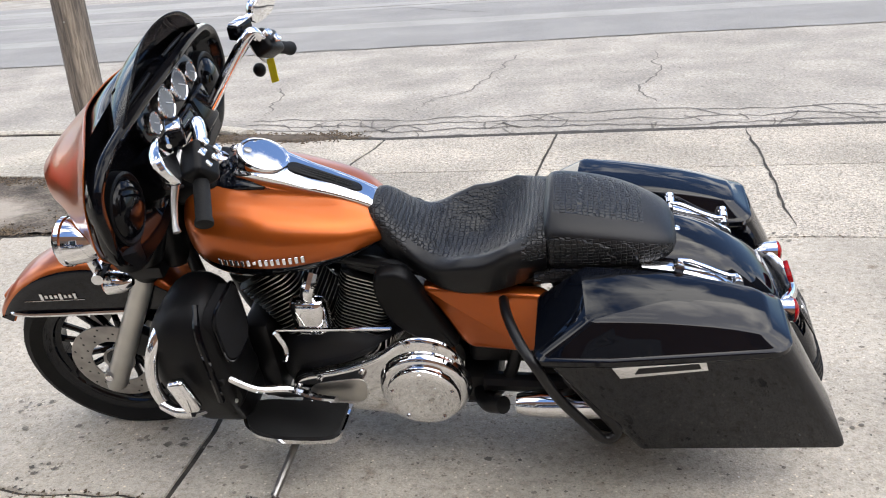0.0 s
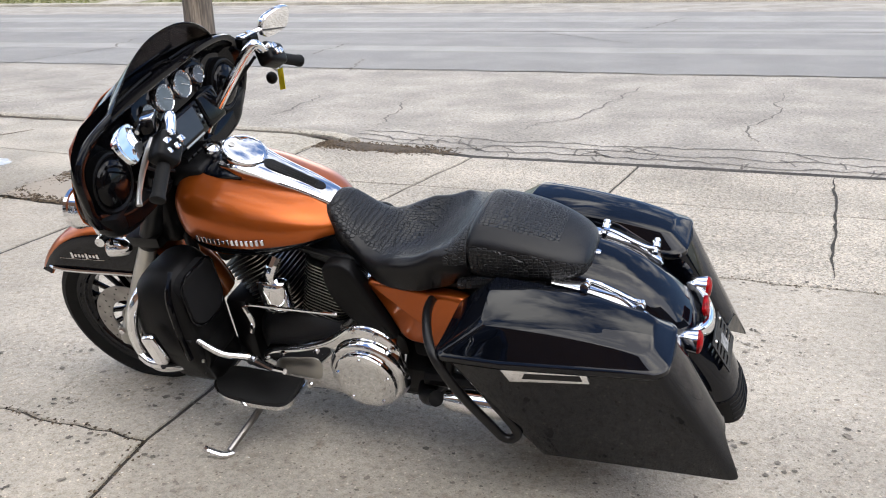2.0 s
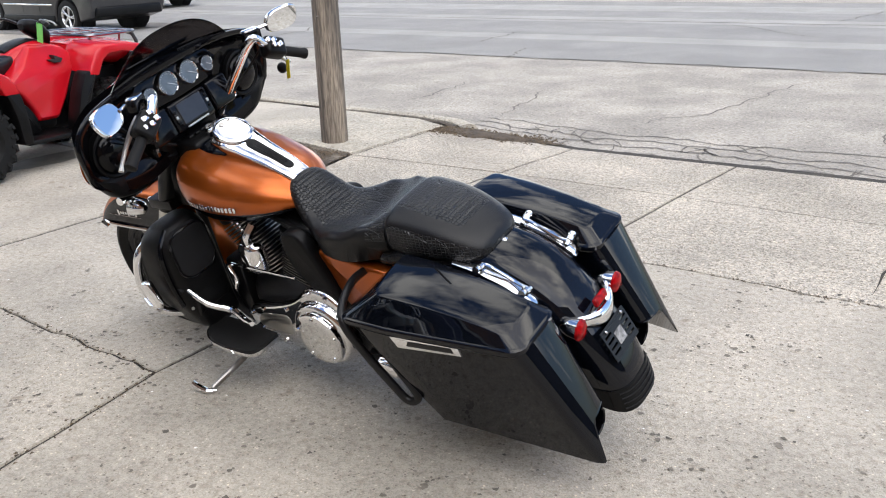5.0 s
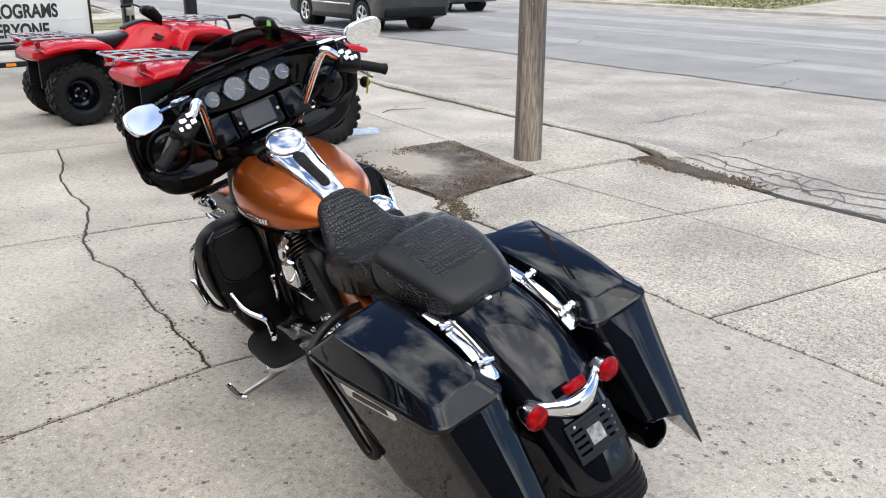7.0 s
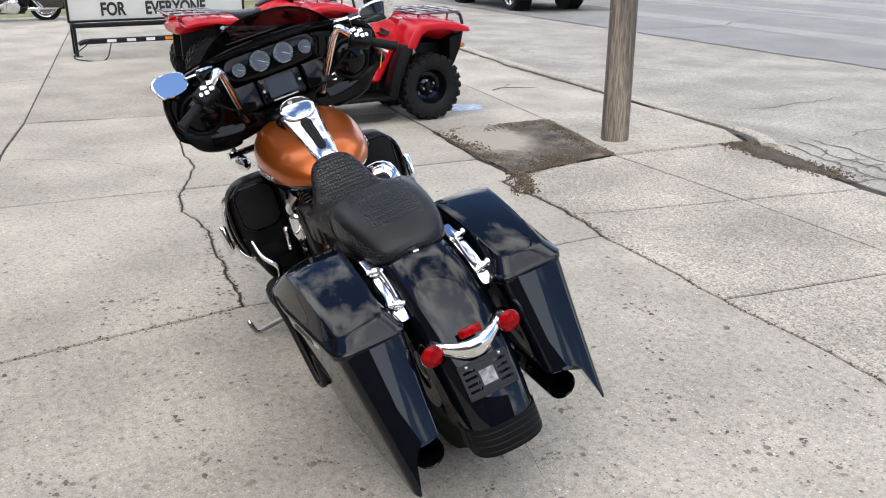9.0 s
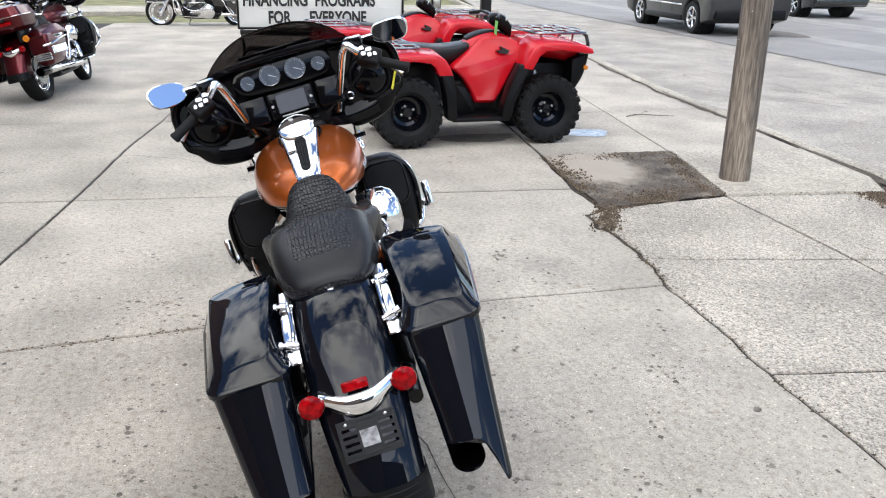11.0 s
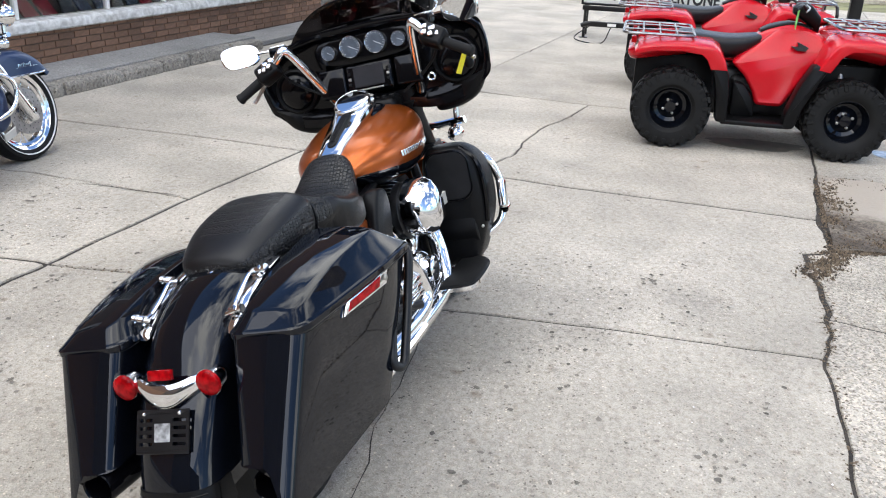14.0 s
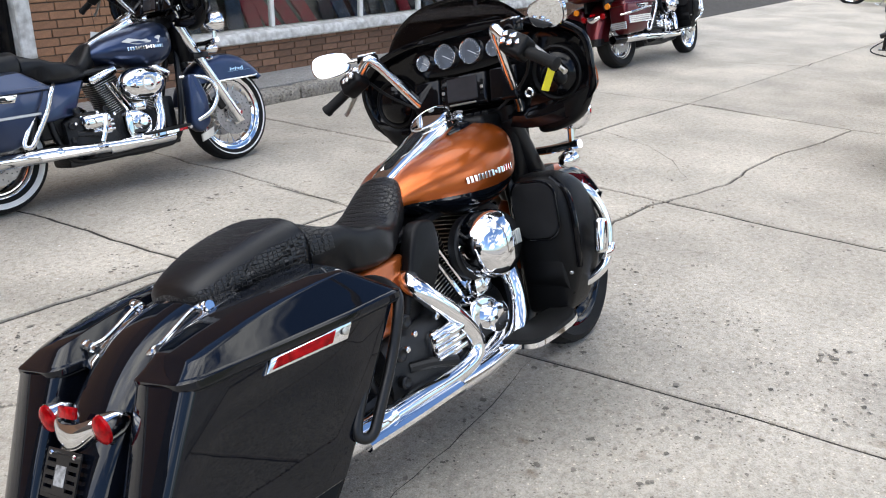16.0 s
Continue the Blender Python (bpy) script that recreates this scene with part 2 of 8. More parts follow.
BLACK_METAL = material("black_powder_coat", (0.007, 0.007, 0.008), 0.35, spec=0.35, vary=0.15, scale=9.0, bump=0.08, bump_scale=300.0)
ENGINE_BLACK = material("wrinkle_black_engine", (0.013, 0.013, 0.014), 0.5, vary=0.15, scale=15.0, bump=0.25, bump_scale=500.0)
PLASTIC = material("black_plastic", (0.005, 0.005, 0.0055), 0.40, spec=0.17, vary=0.15, scale=8.0, bump=0.10, bump_scale=420.0)
GLOSS_PLASTIC = material("gloss_black_plastic", (0.003, 0.003, 0.004), 0.08, spec=0.22, vary=0.1, scale=6.0)
RUBBER = material("rubber", (0.010, 0.010, 0.010), 0.65, spec=0.22, vary=0.2, scale=10.0, bump=0.12, bump_scale=200.0)
VINYL = material("black_vinyl", (0.007, 0.007, 0.008), 0.34, spec=0.32, vary=0.15, scale=12.0, bump=0.12, bump_scale=450.0)
HIDE = hide_material("embossed_black_vinyl", (0.008, 0.008, 0.009))
DOOR_PAD = material("charcoal_pad", (0.011, 0.011, 0.012), 0.85, vary=0.15, scale=10.0, spec=0.2, bump=0.15, bump_scale=500.0)
RED_LENS = material("red_lens", (0.40, 0.003, 0.006), 0.06, vary=0.3, scale=60.0, spec=0.18)
AMBER_LENS = material("amber_lens", (0.85, 0.27, 0.02), 0.12, vary=0.1, scale=30.0, coat=0.5)
SMOKED = material("smoked_acrylic", (0.06, 0.052, 0.05), 0.03, vary=0.05, trans=0.92, ior=1.2)
GLASS = material("window_glass", (0.75, 0.80, 0.80), 0.02, vary=0.03, trans=1.0, ior=1.45)
MIRROR = material("mirror_glass", (0.88, 0.90, 0.92), 0.01, 1.0, vary=0.01)
DIAL = material("gauge_face", (0.085, 0.105, 0.135), 0.35, vary=0.15, scale=40.0, coat=1.0)
DIAL_MARK = material("gauge_marks", (0.62, 0.65, 0.68), 0.4, vary=0.05)
SCREEN = material("display_glass", (0.030, 0.030, 0.034), 0.10, vary=0.1, scale=20.0)
YELLOW_TAG = material("yellow_tag", (0.85, 0.72, 0.02), 0.5, vary=0.06, scale=40.0)
GREEN_TAG = material("green_tag", (0.22, 0.75, 0.16), 0.5, vary=0.06, scale=40.0)
WHITE_PAINT = material("white_paint", (0.78, 0.77, 0.74), 0.55, vary=0.05, scale=10.0)
OLD_WHITE = material("peeling_white_paint", (0.72, 0.71, 0.68), 0.7, scale=14.0, color2=(0.40, 0.38, 0.35), bump=0.4, bump_scale=50.0)
RED_PLASTIC = material("red_gloss_plastic", (0.52, 0.006, 0.014), 0.20, vary=0.06, scale=5.0, spec=0.38)
MAROON = flake_paint("maroon_paint", (0.11, 0.006, 0.010), (0.075, 0.004, 0.007))
BLUE_PAINT = flake_paint("dark_blue_paint", (0.035, 0.055, 0.12), (0.028, 0.045, 0.10))
SILVER_PAINT = flake_paint("silver_paint", (0.45, 0.46, 0.48), (0.38, 0.39, 0.41))
GREY_CAR = flake_paint("charcoal_car_paint", (0.075, 0.075, 0.078), (0.06, 0.06, 0.063))
BLACK_CAR = material("black_car_paint", (0.008, 0.008, 0.009), 0.15, vary=0.1, coat=1.0)
CAR_GLASS = material("dark_car_glass", (0.010, 0.012, 0.013), 0.03, vary=0.1)
ALLOY = material("alloy_wheel", (0.62, 0.62, 0.62), 0.25, 1.0, vary=0.06)
BRICK = material("brown_brick", (0.255, 0.140, 0.086), 0.85, vary=0.12, scale=16.0, bump=0.5, bump_scale=90.0, object_random=0.28, fine=0.3, fine_scale=150.0)
BRICK_TAN = material("tan_brick", (0.36, 0.185, 0.10), 0.85, vary=0.1, scale=16.0, bump=0.5, bump_scale=90.0, object_random=0.16, fine=0.3, fine_scale=150.0)
MORTAR = material("mortar", (0.165, 0.118, 0.086), 0.95, vary=0.15, scale=20.0, bump=0.5, bump_scale=120.0)
LETTER = material("black_letters", (0.02, 0.02, 0.02), 0.6, vary=0.1)
BOARD = material("sign_board", (0.80, 0.79, 0.74), 0.4, vary=0.06, scale=2.0)


# ---- geometry helpers ----
def part(name, bm, mats, parent=None, label="", sharp=35.0, m=None, kind=""):
    """Link a bmesh as one mesh object, under a thing or a part."""
    if m is not None:
        bm.transform(m)
    bmesh.ops.recalc_face_normals(bm, faces=bm.faces)
    me = bpy.data.meshes.new(name)
    bm.to_mesh(me)
    bm.free()
    for mt in (mats if isinstance(mats, (list, tuple)) else [mats]):
        me.materials.append(mt)
    me.shade_smooth()
    me.set_sharp_from_angle(angle=radians(sharp))
    ob = new(name, me)
    if parent is not None:
        # at most two levels under a thing
        while parent.parent is not None and parent.parent.parent is not None:
            parent = parent.parent
        ob.parent = parent
    return tagged(ob, label=label, kind=kind)


def thing(name, label, category, m=None, group="", kind=""):
    """An Empty that parents the parts of a thing."""
    ob = new(name)
    ob.empty_display_size = 0.1
    if m is not None:
        ob.matrix_world = m
    return tagged(ob, label, category, group, kind)


def spline(pts, k=6):
    """Points on a smooth curve through pts."""
    p = [Vector(q) for q in pts]
    if len(p) < 3 or k < 2:
        return p
    p = [p[0] * 2 - p[1]] + p + [p[-1] * 2 - p[-2]]
    out = []
    for i in range(1, len(p) - 2):
        a, b, c, d = p[i - 1:i + 3]
        for j in range(k):
            t = j / k
            out.append(0.5 * (2 * b + (c - a) * t + (2 * a - 5 * b + 4 * c - d) * t * t + (3 * b - a - 3 * c + d) * t ** 3))
    return out + [p[-2]]


def skin(bm, rings, closed=True, ends=True, slots=None):
    """Faces between rings of points; slots(i, j) gives a face's material slot."""
    vs = [[bm.verts.new(q) for q in r] for r in rings]
    n = len(vs[0])
    for i in range(len(vs) - 1):
        for j in range(n if closed else n - 1):
            k = (j + 1) % n
            f = bm.faces.new((vs[i][j], vs[i][k], vs[i + 1][k], vs[i + 1][j]))
            if slots:
                f.material_index = slots(i, j)
    if ends and closed:
        for r, i in ((vs[0], 0), (vs[-1], len(vs) - 2)):
            f = bm.faces.new(r)
            if slots:
                f.material_index = slots(i, 0)
    return bm


def tube(pts, r, n=10, k=6, bm=None, ring=False):
    """A round bar along a smooth path; r is one radius or one for each given point."""
    bm = bm or bmesh.new()
    path = spline(pts, k)
    rad = [r] * len(path) if not isinstance(r, (list, tuple)) else [v.x for v in spline([(q, 0, 0) for q in r], k)]
    up, rings = Vector((0.13, 0.29, 0.95)), []
    for i, p in enumerate(path):
        d = (path[min(i + 1, len(path) - 1)] - path[max(i - 1, 0)]).normalized()
        s = d.cross(up)
        if s.length < 1e-4:
            s = d.orthogonal()
        s.normalize()
        up = s.cross(d).normalized()
        rings.append([p + (s * math.cos(a) + up * math.sin(a)) * rad[i] for a in (2 * math.pi * j / n for j in range(n))])
    return skin(bm, rings)


def lathe(profile, at=(0, 0, 0), axis=(0, 0, 1), n=24, bm=None):
    """A turned body: profile is (radius, height) from bottom to top along axis."""
    bm = bm or bmesh.new()
    m = Matrix.Translation(at) @ Vector((0, 0, 1)).rotation_difference(Vector(axis)).to_matrix().to_4x4()
    rings = [[m @ Vector((max(r, 1e-4) * math.cos(2 * math.pi * j / n), max(r, 1e-4) * math.sin(2 * math.pi * j / n), h)) for j in range(n)] for r, h in profile]
    return skin(bm, rings)


def cyl(a, b, r, n=14, r2=None, bm=None, edge=0.12):
    """A bar from a to b with softened ends."""
    a, b = Vector(a), Vector(b)
    h, r2 = (b - a).length, r if r2 is None else r2
    e = min(edge * r, h * 0.3)
    return lathe([(r - e, 0), (r, e), (r2, h - e), (r2 - e, h)], a, b - a, n, bm)


def block(x0, x1, y0, y1, z0, z1, bevel=0.004, seg=2, bm=None, m=None):
    """A box with rounded edges."""
    t = bmesh.new()
    bmesh.ops.create_cube(t, size=1, matrix=Matrix.Translation(((x0 + x1) / 2, (y0 + y1) / 2, (z0 + z1) / 2)) @ Matrix.Diagonal((abs(x1 - x0), abs(y1 - y0), abs(z1 - z0), 1)))
    if bevel:
        bmesh.ops.bevel(t, geom=list(t.edges), offset=bevel, segments=seg, affect="EDGES", profile=0.5)
    if m is not None:
        t.transform(m)
    return merged(bm, t)


def merged(bm, t):
    if bm is None:
        return t
    me = bpy.data.meshes.new("piece")
    t.to_mesh(me)
    t.free()
    bm.from_mesh(me)
    bpy.data.meshes.remove(me)
    return bm


def plate(outline, y0, y1, bevel=0.004, bm=None, m=None, seg=2, soft=0):
    """A flat piece: an outline in x and z, between two depths in y."""
    t = bmesh.new()
    pts = outline
    if soft:
        loop = [Vector((p[0], p[1], 0)) for p in outline]
        pts = []
        for i, p in enumerate(loop):
            a, c = loop[i - 1], loop[(i + 1) % len(loop)]
            ra, rc = min(soft, (a - p).length * 0.45), min(soft, (c - p).length * 0.45)
            s, e = p + (a - p).normalized() * ra, p + (c - p).normalized() * rc
            for k in range(5):
                u = k / 4
                q = s * (1 - u) ** 2 + p * 2 * u * (1 - u) + e * u * u
                pts.append((q.x, q.y))
    f = t.faces.new([t.verts.new((p[0], y0, p[1])) for p in pts])
    ex = bmesh.ops.extrude_face_region(t, geom=[f])
    bmesh.ops.translate(t, verts=[v for v in ex["geom"] if isinstance(v, bmesh.types.BMVert)], vec=(0, y1 - y0, 0))
    if bevel:
        rim = [e for e in t.edges if abs(e.verts[0].co.y - e.verts[1].co.y) < 1e-6]
        bmesh.ops.bevel(t, geom=rim, offset=bevel, segments=seg, affect="EDGES", profile=0.5)
    if m is not None:
        t.transform(m)
    return merged(bm, t)


def oval(w, ht, hb, p, n):
    """A super-ellipse ring: (across, up), from one side over the top."""
    out = []
    for j in range(n):
        a = 2 * math.pi * j / n
        c, s = math.cos(a), math.sin(a)
        out.append((w * math.copysign(abs(c) ** (2 / p), c), (ht if s > 0 else hb) * math.copysign(abs(s) ** (2 / p), s)))
    return out


def body(stations, k=5, n=36, along="x", slots=None, bm=None):
    """A smooth body lofted along x (or y): stations of (x, y, z, half width, height over, height under, squareness)."""
    bm = bm or bmesh.new()
    a = spline([s[:3] for s in stations], k)
    b = spline([s[3:6] for s in stations], k)
    c = spline([(s[6] if len(s) > 6 else 2.2, 0, 0) for s in stations], k)
    rings = []
    for p, q, r in zip(a, b, c):
        o = oval(max(q.x, 0.002), max(q.y, 0.002), max(q.z, 0.002), max(r.x, 1.2), n)
        rings.append([p + (Vector((0, u, v)) if along == "x" else Vector((u, 0, v))) for u, v in o])
    return skin(bm, rings, slots=slots)


def round_rect(x0, x1, y0, y1, r, n=6):
    """A ring of points: a rectangle with rounded corners."""
    r = min(r, abs(x1 - x0) * 0.49, abs(y1 - y0) * 0.49)
    out = []
    for cx, cy, a0 in ((x1 - r, y1 - r, 0), (x0 + r, y1 - r, 90), (x0 + r, y0 + r, 180), (x1 - r, y0 + r, 270)):
        for i in range(n):
            a = radians(a0 + 90 * i / (n - 1))
            out.append((cx + r * math.cos(a), cy + r * math.sin(a)))
    return out


def corner_ring(w, d, radii, n=6):
    """A ring of points: a rectangle from the origin, its corner radii given as (far +y, near +y, near -y, far -y) in x order."""
    out = []
    for cx, cy, sx, sy, a0, r in ((w, d, -1, -1, 0, radii[0]), (0, d, 1, -1, 90, radii[1]), (0, 0, 1, 1, 180, radii[2]), (w, 0, -1, 1, 270, radii[3])):
        for i in range(n):
            a = radians(a0 + 90 * i / (n - 1))
            out.append((cx + sx * r + r * math.cos(a), cy + sy * r + r * math.sin(a)))
        # extra points along the next side keep long faces well shaped
        nx, ny, nr = {0: (0, d, radii[1]), 90: (0, 0, radii[2]), 180: (w, 0, radii[3]), 270: (w, d, radii[0])}[a0]
        ends = {0: ((w - r, d), (nr, d)), 90: ((0, d - r), (0, nr)), 180: ((r, 0), (w - nr, 0)), 270: ((w, r), (w, d - nr))}[a0]
        for k in range(1, 7):
            out.append((ends[0][0] + (ends[1][0] - ends[0][0]) * k / 7, ends[0][1] + (ends[1][1] - ends[0][1]) * k / 7))
    return out


def ball(c, r, bm=None, n=16):
    rx, ry, rz = (r, r, r) if not isinstance(r, (list, tuple)) else r
    t = bmesh.new()
    bmesh.ops.create_uvsphere(t, u_segments=n, v_segments=n // 2 + 2, radius=1, matrix=Matrix.Translation(c) @ Matrix.Diagonal((rx, ry, rz, 1)))
    return merged(bm, t)


def torus(c, axis, R, r, n=32, k=10, bm=None):
    """A ring of round section."""
    bm = bm or bmesh.new()
    m = Matrix.Translation(c) @ Vector((0, 0, 1)).rotation_difference(Vector(axis)).to_matrix().to_4x4()
    vs = [[bm.verts.new(m @ Vector(((R + r * math.cos(b)) * math.cos(a), (R + r * math.cos(b)) * math.sin(a), r * math.sin(b))))
           for b in (2 * math.pi * j / k for j in range(k))] for a in (2 * math.pi * i / n for i in range(n))]
    for i in range(n):
        for j in range(k):
            bm.faces.new((vs[i][j], vs[(i + 1) % n][j], vs[(i + 1) % n][(j + 1) % k], vs[i][(j + 1) % k]))
    return bm


# ---- ground: soil sheet, slabs, curb, road ----
def ragged(a, b, mids, amount, seed, step=0.07):
    """A line from a to b through mids, broken like concrete."""
    rnd = random.Random(seed)
    pts = [Vector((*p, 0)) for p in (a, *mids, b)]
    if not amount:
        return [(p.x, p.y) for p in pts]
    out = []
    for p, q in zip(pts, pts[1:]):
        d = q - p
        k = max(1, min(40, int(d.length / step)))
        s = Vector((-d.y, d.x, 0)).normalized() if d.length else Vector()
        drift = 0.0
        for i in range(k):
            drift = drift * 0.7 + rnd.uniform(-1, 1) * amount
            w = 0 if i == 0 else drift
            out.append(tuple((p + d * (i / k) + s * w).xy))
    return out + [tuple(pts[-1].xy)]


NODE = dict(
    W0=(9, -3.94), W1=(-.95, -2.0), W2=(-2.25, -1.75), W3=(-3.5, -1.5), W4=(-6.2, -.98), W5=(-17.8, 1.28),
    E0=(9, -1.45), E1=(-17.8, 4.6), N1=(-.786, .732), N2=(-.80, 2.155), N3=(-.648, 4.224), N4=(-1.87, .95), N5=(-5.82, 1.905),
    N6=(-3.11, 1.25), N7=(-2.5, 4.65), N8=(-2.89, 2.5), N9=(-5.45, 3.29), N10=(.334, 4.085), N11=(.62, 5.3), N12=(.85, 6.2),
    N13=(-.417, 6.36), N14=(-1.05, 4.33), N15=(-5.2, 5.2), S0=(9, 2.5), S9=(-17.8, 7.77), H0=(9, 4.0), H2=(-.68, 5.49),
    P1=(-3.37, 6.04), P2=(-3.5, 4.88), P3=(-2.035, 5.62), P4=(-1.97, 4.6), P5=(-1.78, 6.84), M1=(-5.3, 6.48), M2=(-17.8, 9.3),
    Q1=(-3.16, 7.26), Q2=(-2.15, 7.06), Q3=(-5.2, 7.66), Q4=(-17.8, 10.5), G0=(9, 5.1))
# edges that are not plain sawn joints: mids, raggedness, half gap
EDGE = {
    "W1 N1": ([(-.872, -.337)], .009, .010), "N1 N2": ([], .003, .006), "N2 N3": ([(-.745, 2.5), (-.72, 3.4)], .003, .007),
    "N4 W2": ([(-2.1, -.25)], .012, .005), "W3 N6": ([(-3.43, -1.0), (-3.28, .26)], .003, .008), "N6 N8": ([], .005, .010),
    "N8 N7": ([(-2.756, 3.12)], .005, .011), "N5 N9": ([(-5.61, 2.65)], .008, .003), "N9 N15": ([], .004, .002),
    "N2 N8": ([(-1.09, 2.21), (-1.42, 2.27), (-1.95, 2.365), (-2.4, 2.34)], .015, .0045),
    "N8 N9": ([(-3.47, 2.75), (-3.9, 2.80), (-4.36, 2.91), (-4.9, 3.14)], .011, .005),
    "E0 N1": ([(-.08, .568)], .008, .011), "N1 N4": ([], .004, .010), "N4 N6": ([], .004, .009), "N6 N5": ([(-4.06, 1.46), (-4.69, 1.6)], .004, .008),
    "S0 N10": ([(1.6, 3.90), (1.157, 3.98), (.62, 4.045)], .011, .0048), "N10 N3": ([(.10, 4.118), (-.19, 4.166)], .013, .005),
    "N3 N14": ([(-.82, 4.28)], .014, .0055), "N14 P4": ([(-1.45, 4.40), (-1.62, 4.36), (-1.75, 4.42), (-1.88, 4.43)], .014, .011), "P4 N7": ([], .012, .014), "N7 P2": ([], .012, .016),
    "P2 N15": ([], .003, .007), "N10 N11": ([], .003, .006), "N11 N12": ([], .003, .006), "H0 N11": ([(1.63, 5.13)], .002, .003),
    "N11 H2": ([], .002, .002), "H2 P3": ([], .002, .002), "N13 H2": ([], .006, .008), "H2 N14": ([(-.9, 4.75)], .008, .009),
    "P3 P5": ([], .012, .012), "P5 N13": ([(-1.2, 6.62), (-.8, 6.5)], .02, .01), "P3 P4": ([], .012, .012), "P1 P2": ([], .015, .012), "P1 P3": ([], .008, .01),
}


def edge(a, b):
    for key, flip in ((f"{a} {b}", False), (f"{b} {a}", True)):
        if key in EDGE:
            mids, amount, gap = EDGE[key]
            gap = max(gap * 1.15 + .001, .0058)
            p, q = key.split()
            pts = ragged(NODE[p], NODE[q], mids, amount, key)
            return (pts[::-1] if flip else pts), gap
    return [NODE[a], NODE[b]], 0.006


def slab(names, top=0.0, depth=0.05):
    """One cast slab: its outline drawn in by half the joint, edges worn round."""
    pts, gaps = [], []
    for a, b in zip(names, names[1:] + names[:1]):
        line, gap = edge(a, b)
        pts += line[:-1]
        gaps += [gap] * (len(line) - 1)
    area = sum(p[0] * q[1] - q[0] * p[1] for p, q in zip(pts, pts[1:] + pts[:1]))
    if area < 0:
        pts.reverse()
        gaps = gaps[::-1]
        gaps = gaps[1:] + gaps[:1]
    n = len(pts)

    def inset(extra):
        out = []
        for i in range(n):
            p, a, b = Vector(pts[i]), Vector(pts[i - 1]), Vector(pts[(i + 1) % n])
            d1, d2 = (p - a).normalized(), (b - p).normalized()
            n1, n2 = Vector((-d1.y, d1.x)), Vector((-d2.y, d2.x))
            mid = n1 + n2
            mid = mid.normalized() if mid.length > 0.2 else n1
            g = (gaps[i - 1] + gaps[i]) / 2 + extra
            out.append(p + mid * min(g / max(0.5, mid.dot(n1)), 0.05))
        return out
    bm = bmesh.new()
    skin(bm, [[(*p, top - depth) for p in inset(0)], [(*p, top - 0.006) for p in inset(0)], [(*p, top) for p in inset(0.004)]], ends=False)
    bm.faces.new([v for v in bm.verts][-n:])
    bmesh.ops.triangulate(bm, faces=[f for f in bm.faces if len(f.verts) > 4])
    return bm


ground = part("ground", skin(bmesh.new(), [[(x, y, -0.11) for x in (-600, -60, -20, 0, 20, 60, 600)] for y in (-600, -60, -20, 0, 20, 60, 600)], closed=False), GRASS_SOIL,
              label="flat dry ground reaching to the horizon", kind="structure")
ground["category"] = "ground"
bed = bmesh.new()
bed.faces.new([bed.verts.new((*p, -0.0065)) for p in ((-17.8, -3.5), (9, -7), (9, 5.15), (.85, 6.3), (-.4, 6.45), (-1.7, 6.95), (-2.2, 7.15), (-3.2, 7.35), (-5.2, 7.72), (-17.8, 10.6))])
pavement = part("pavement", bed, JOINT, label="worn concrete forecourt of cracked slabs with dirt in the joints", kind="structure")
pavement["category"] = "pavement"
SLABS = [("W0 E0 N1 W1", SLAB), ("E0 N1 N2 N3 N10 S0", SLAB_GREY), ("W1 N1 N4 W2", SLAB), ("W2 N4 N6 W3", SLAB), ("W3 N6 N5 W4", SLAB), ("W4 N5 E1 W5", SLAB),
         ("N1 N2 N8 N6 N4", SLAB), ("N2 N3 N14 P4 N7 N8", SLAB), ("N6 N8 N9 N5", SLAB), ("N8 N7 P2 N15 N9", SLAB), ("N5 N9 N15 S9 E1", SLAB),
         ("S0 N10 N11 H0", EXPOSED), ("H0 N11 N12 G0", EXPOSED), ("N10 N3 N14 H2 N11", EXPOSED), ("N11 H2 N13 N12", EXPOSED), ("N14 P4 P3 H2", EXPOSED), ("H2 P3 P5 N13", EXPOSED),
         ("P3 P1 Q1 Q2 P5", CURB), ("P2 N15 M1 P1", SLAB), ("N15 S9 M2 M1", SLAB), ("P1 M1 Q3 Q1", SLAB), ("M1 M2 Q4 Q3", SLAB)]
for i, (names, mt) in enumerate(SLABS):
    part("slab", slab(names.split(), top=(0.012 if mt is CURB else random.uniform(-0.002, 0.002))), mt, pavement)

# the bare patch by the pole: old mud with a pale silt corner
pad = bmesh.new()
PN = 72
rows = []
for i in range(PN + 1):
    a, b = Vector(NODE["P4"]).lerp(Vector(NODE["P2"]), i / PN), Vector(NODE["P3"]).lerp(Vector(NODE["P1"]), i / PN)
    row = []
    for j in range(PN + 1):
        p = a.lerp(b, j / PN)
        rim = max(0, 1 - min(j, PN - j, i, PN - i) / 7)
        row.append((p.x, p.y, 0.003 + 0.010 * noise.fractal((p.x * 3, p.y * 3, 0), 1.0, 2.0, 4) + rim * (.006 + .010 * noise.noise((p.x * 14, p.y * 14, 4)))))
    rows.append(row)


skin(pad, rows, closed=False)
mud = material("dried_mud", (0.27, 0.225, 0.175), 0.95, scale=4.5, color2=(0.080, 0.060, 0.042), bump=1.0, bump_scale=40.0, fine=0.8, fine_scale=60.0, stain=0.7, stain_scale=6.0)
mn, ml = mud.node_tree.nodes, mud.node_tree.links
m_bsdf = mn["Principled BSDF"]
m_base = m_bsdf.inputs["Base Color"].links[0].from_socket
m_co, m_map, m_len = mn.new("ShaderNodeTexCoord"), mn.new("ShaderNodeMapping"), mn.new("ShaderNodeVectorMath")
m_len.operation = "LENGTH"
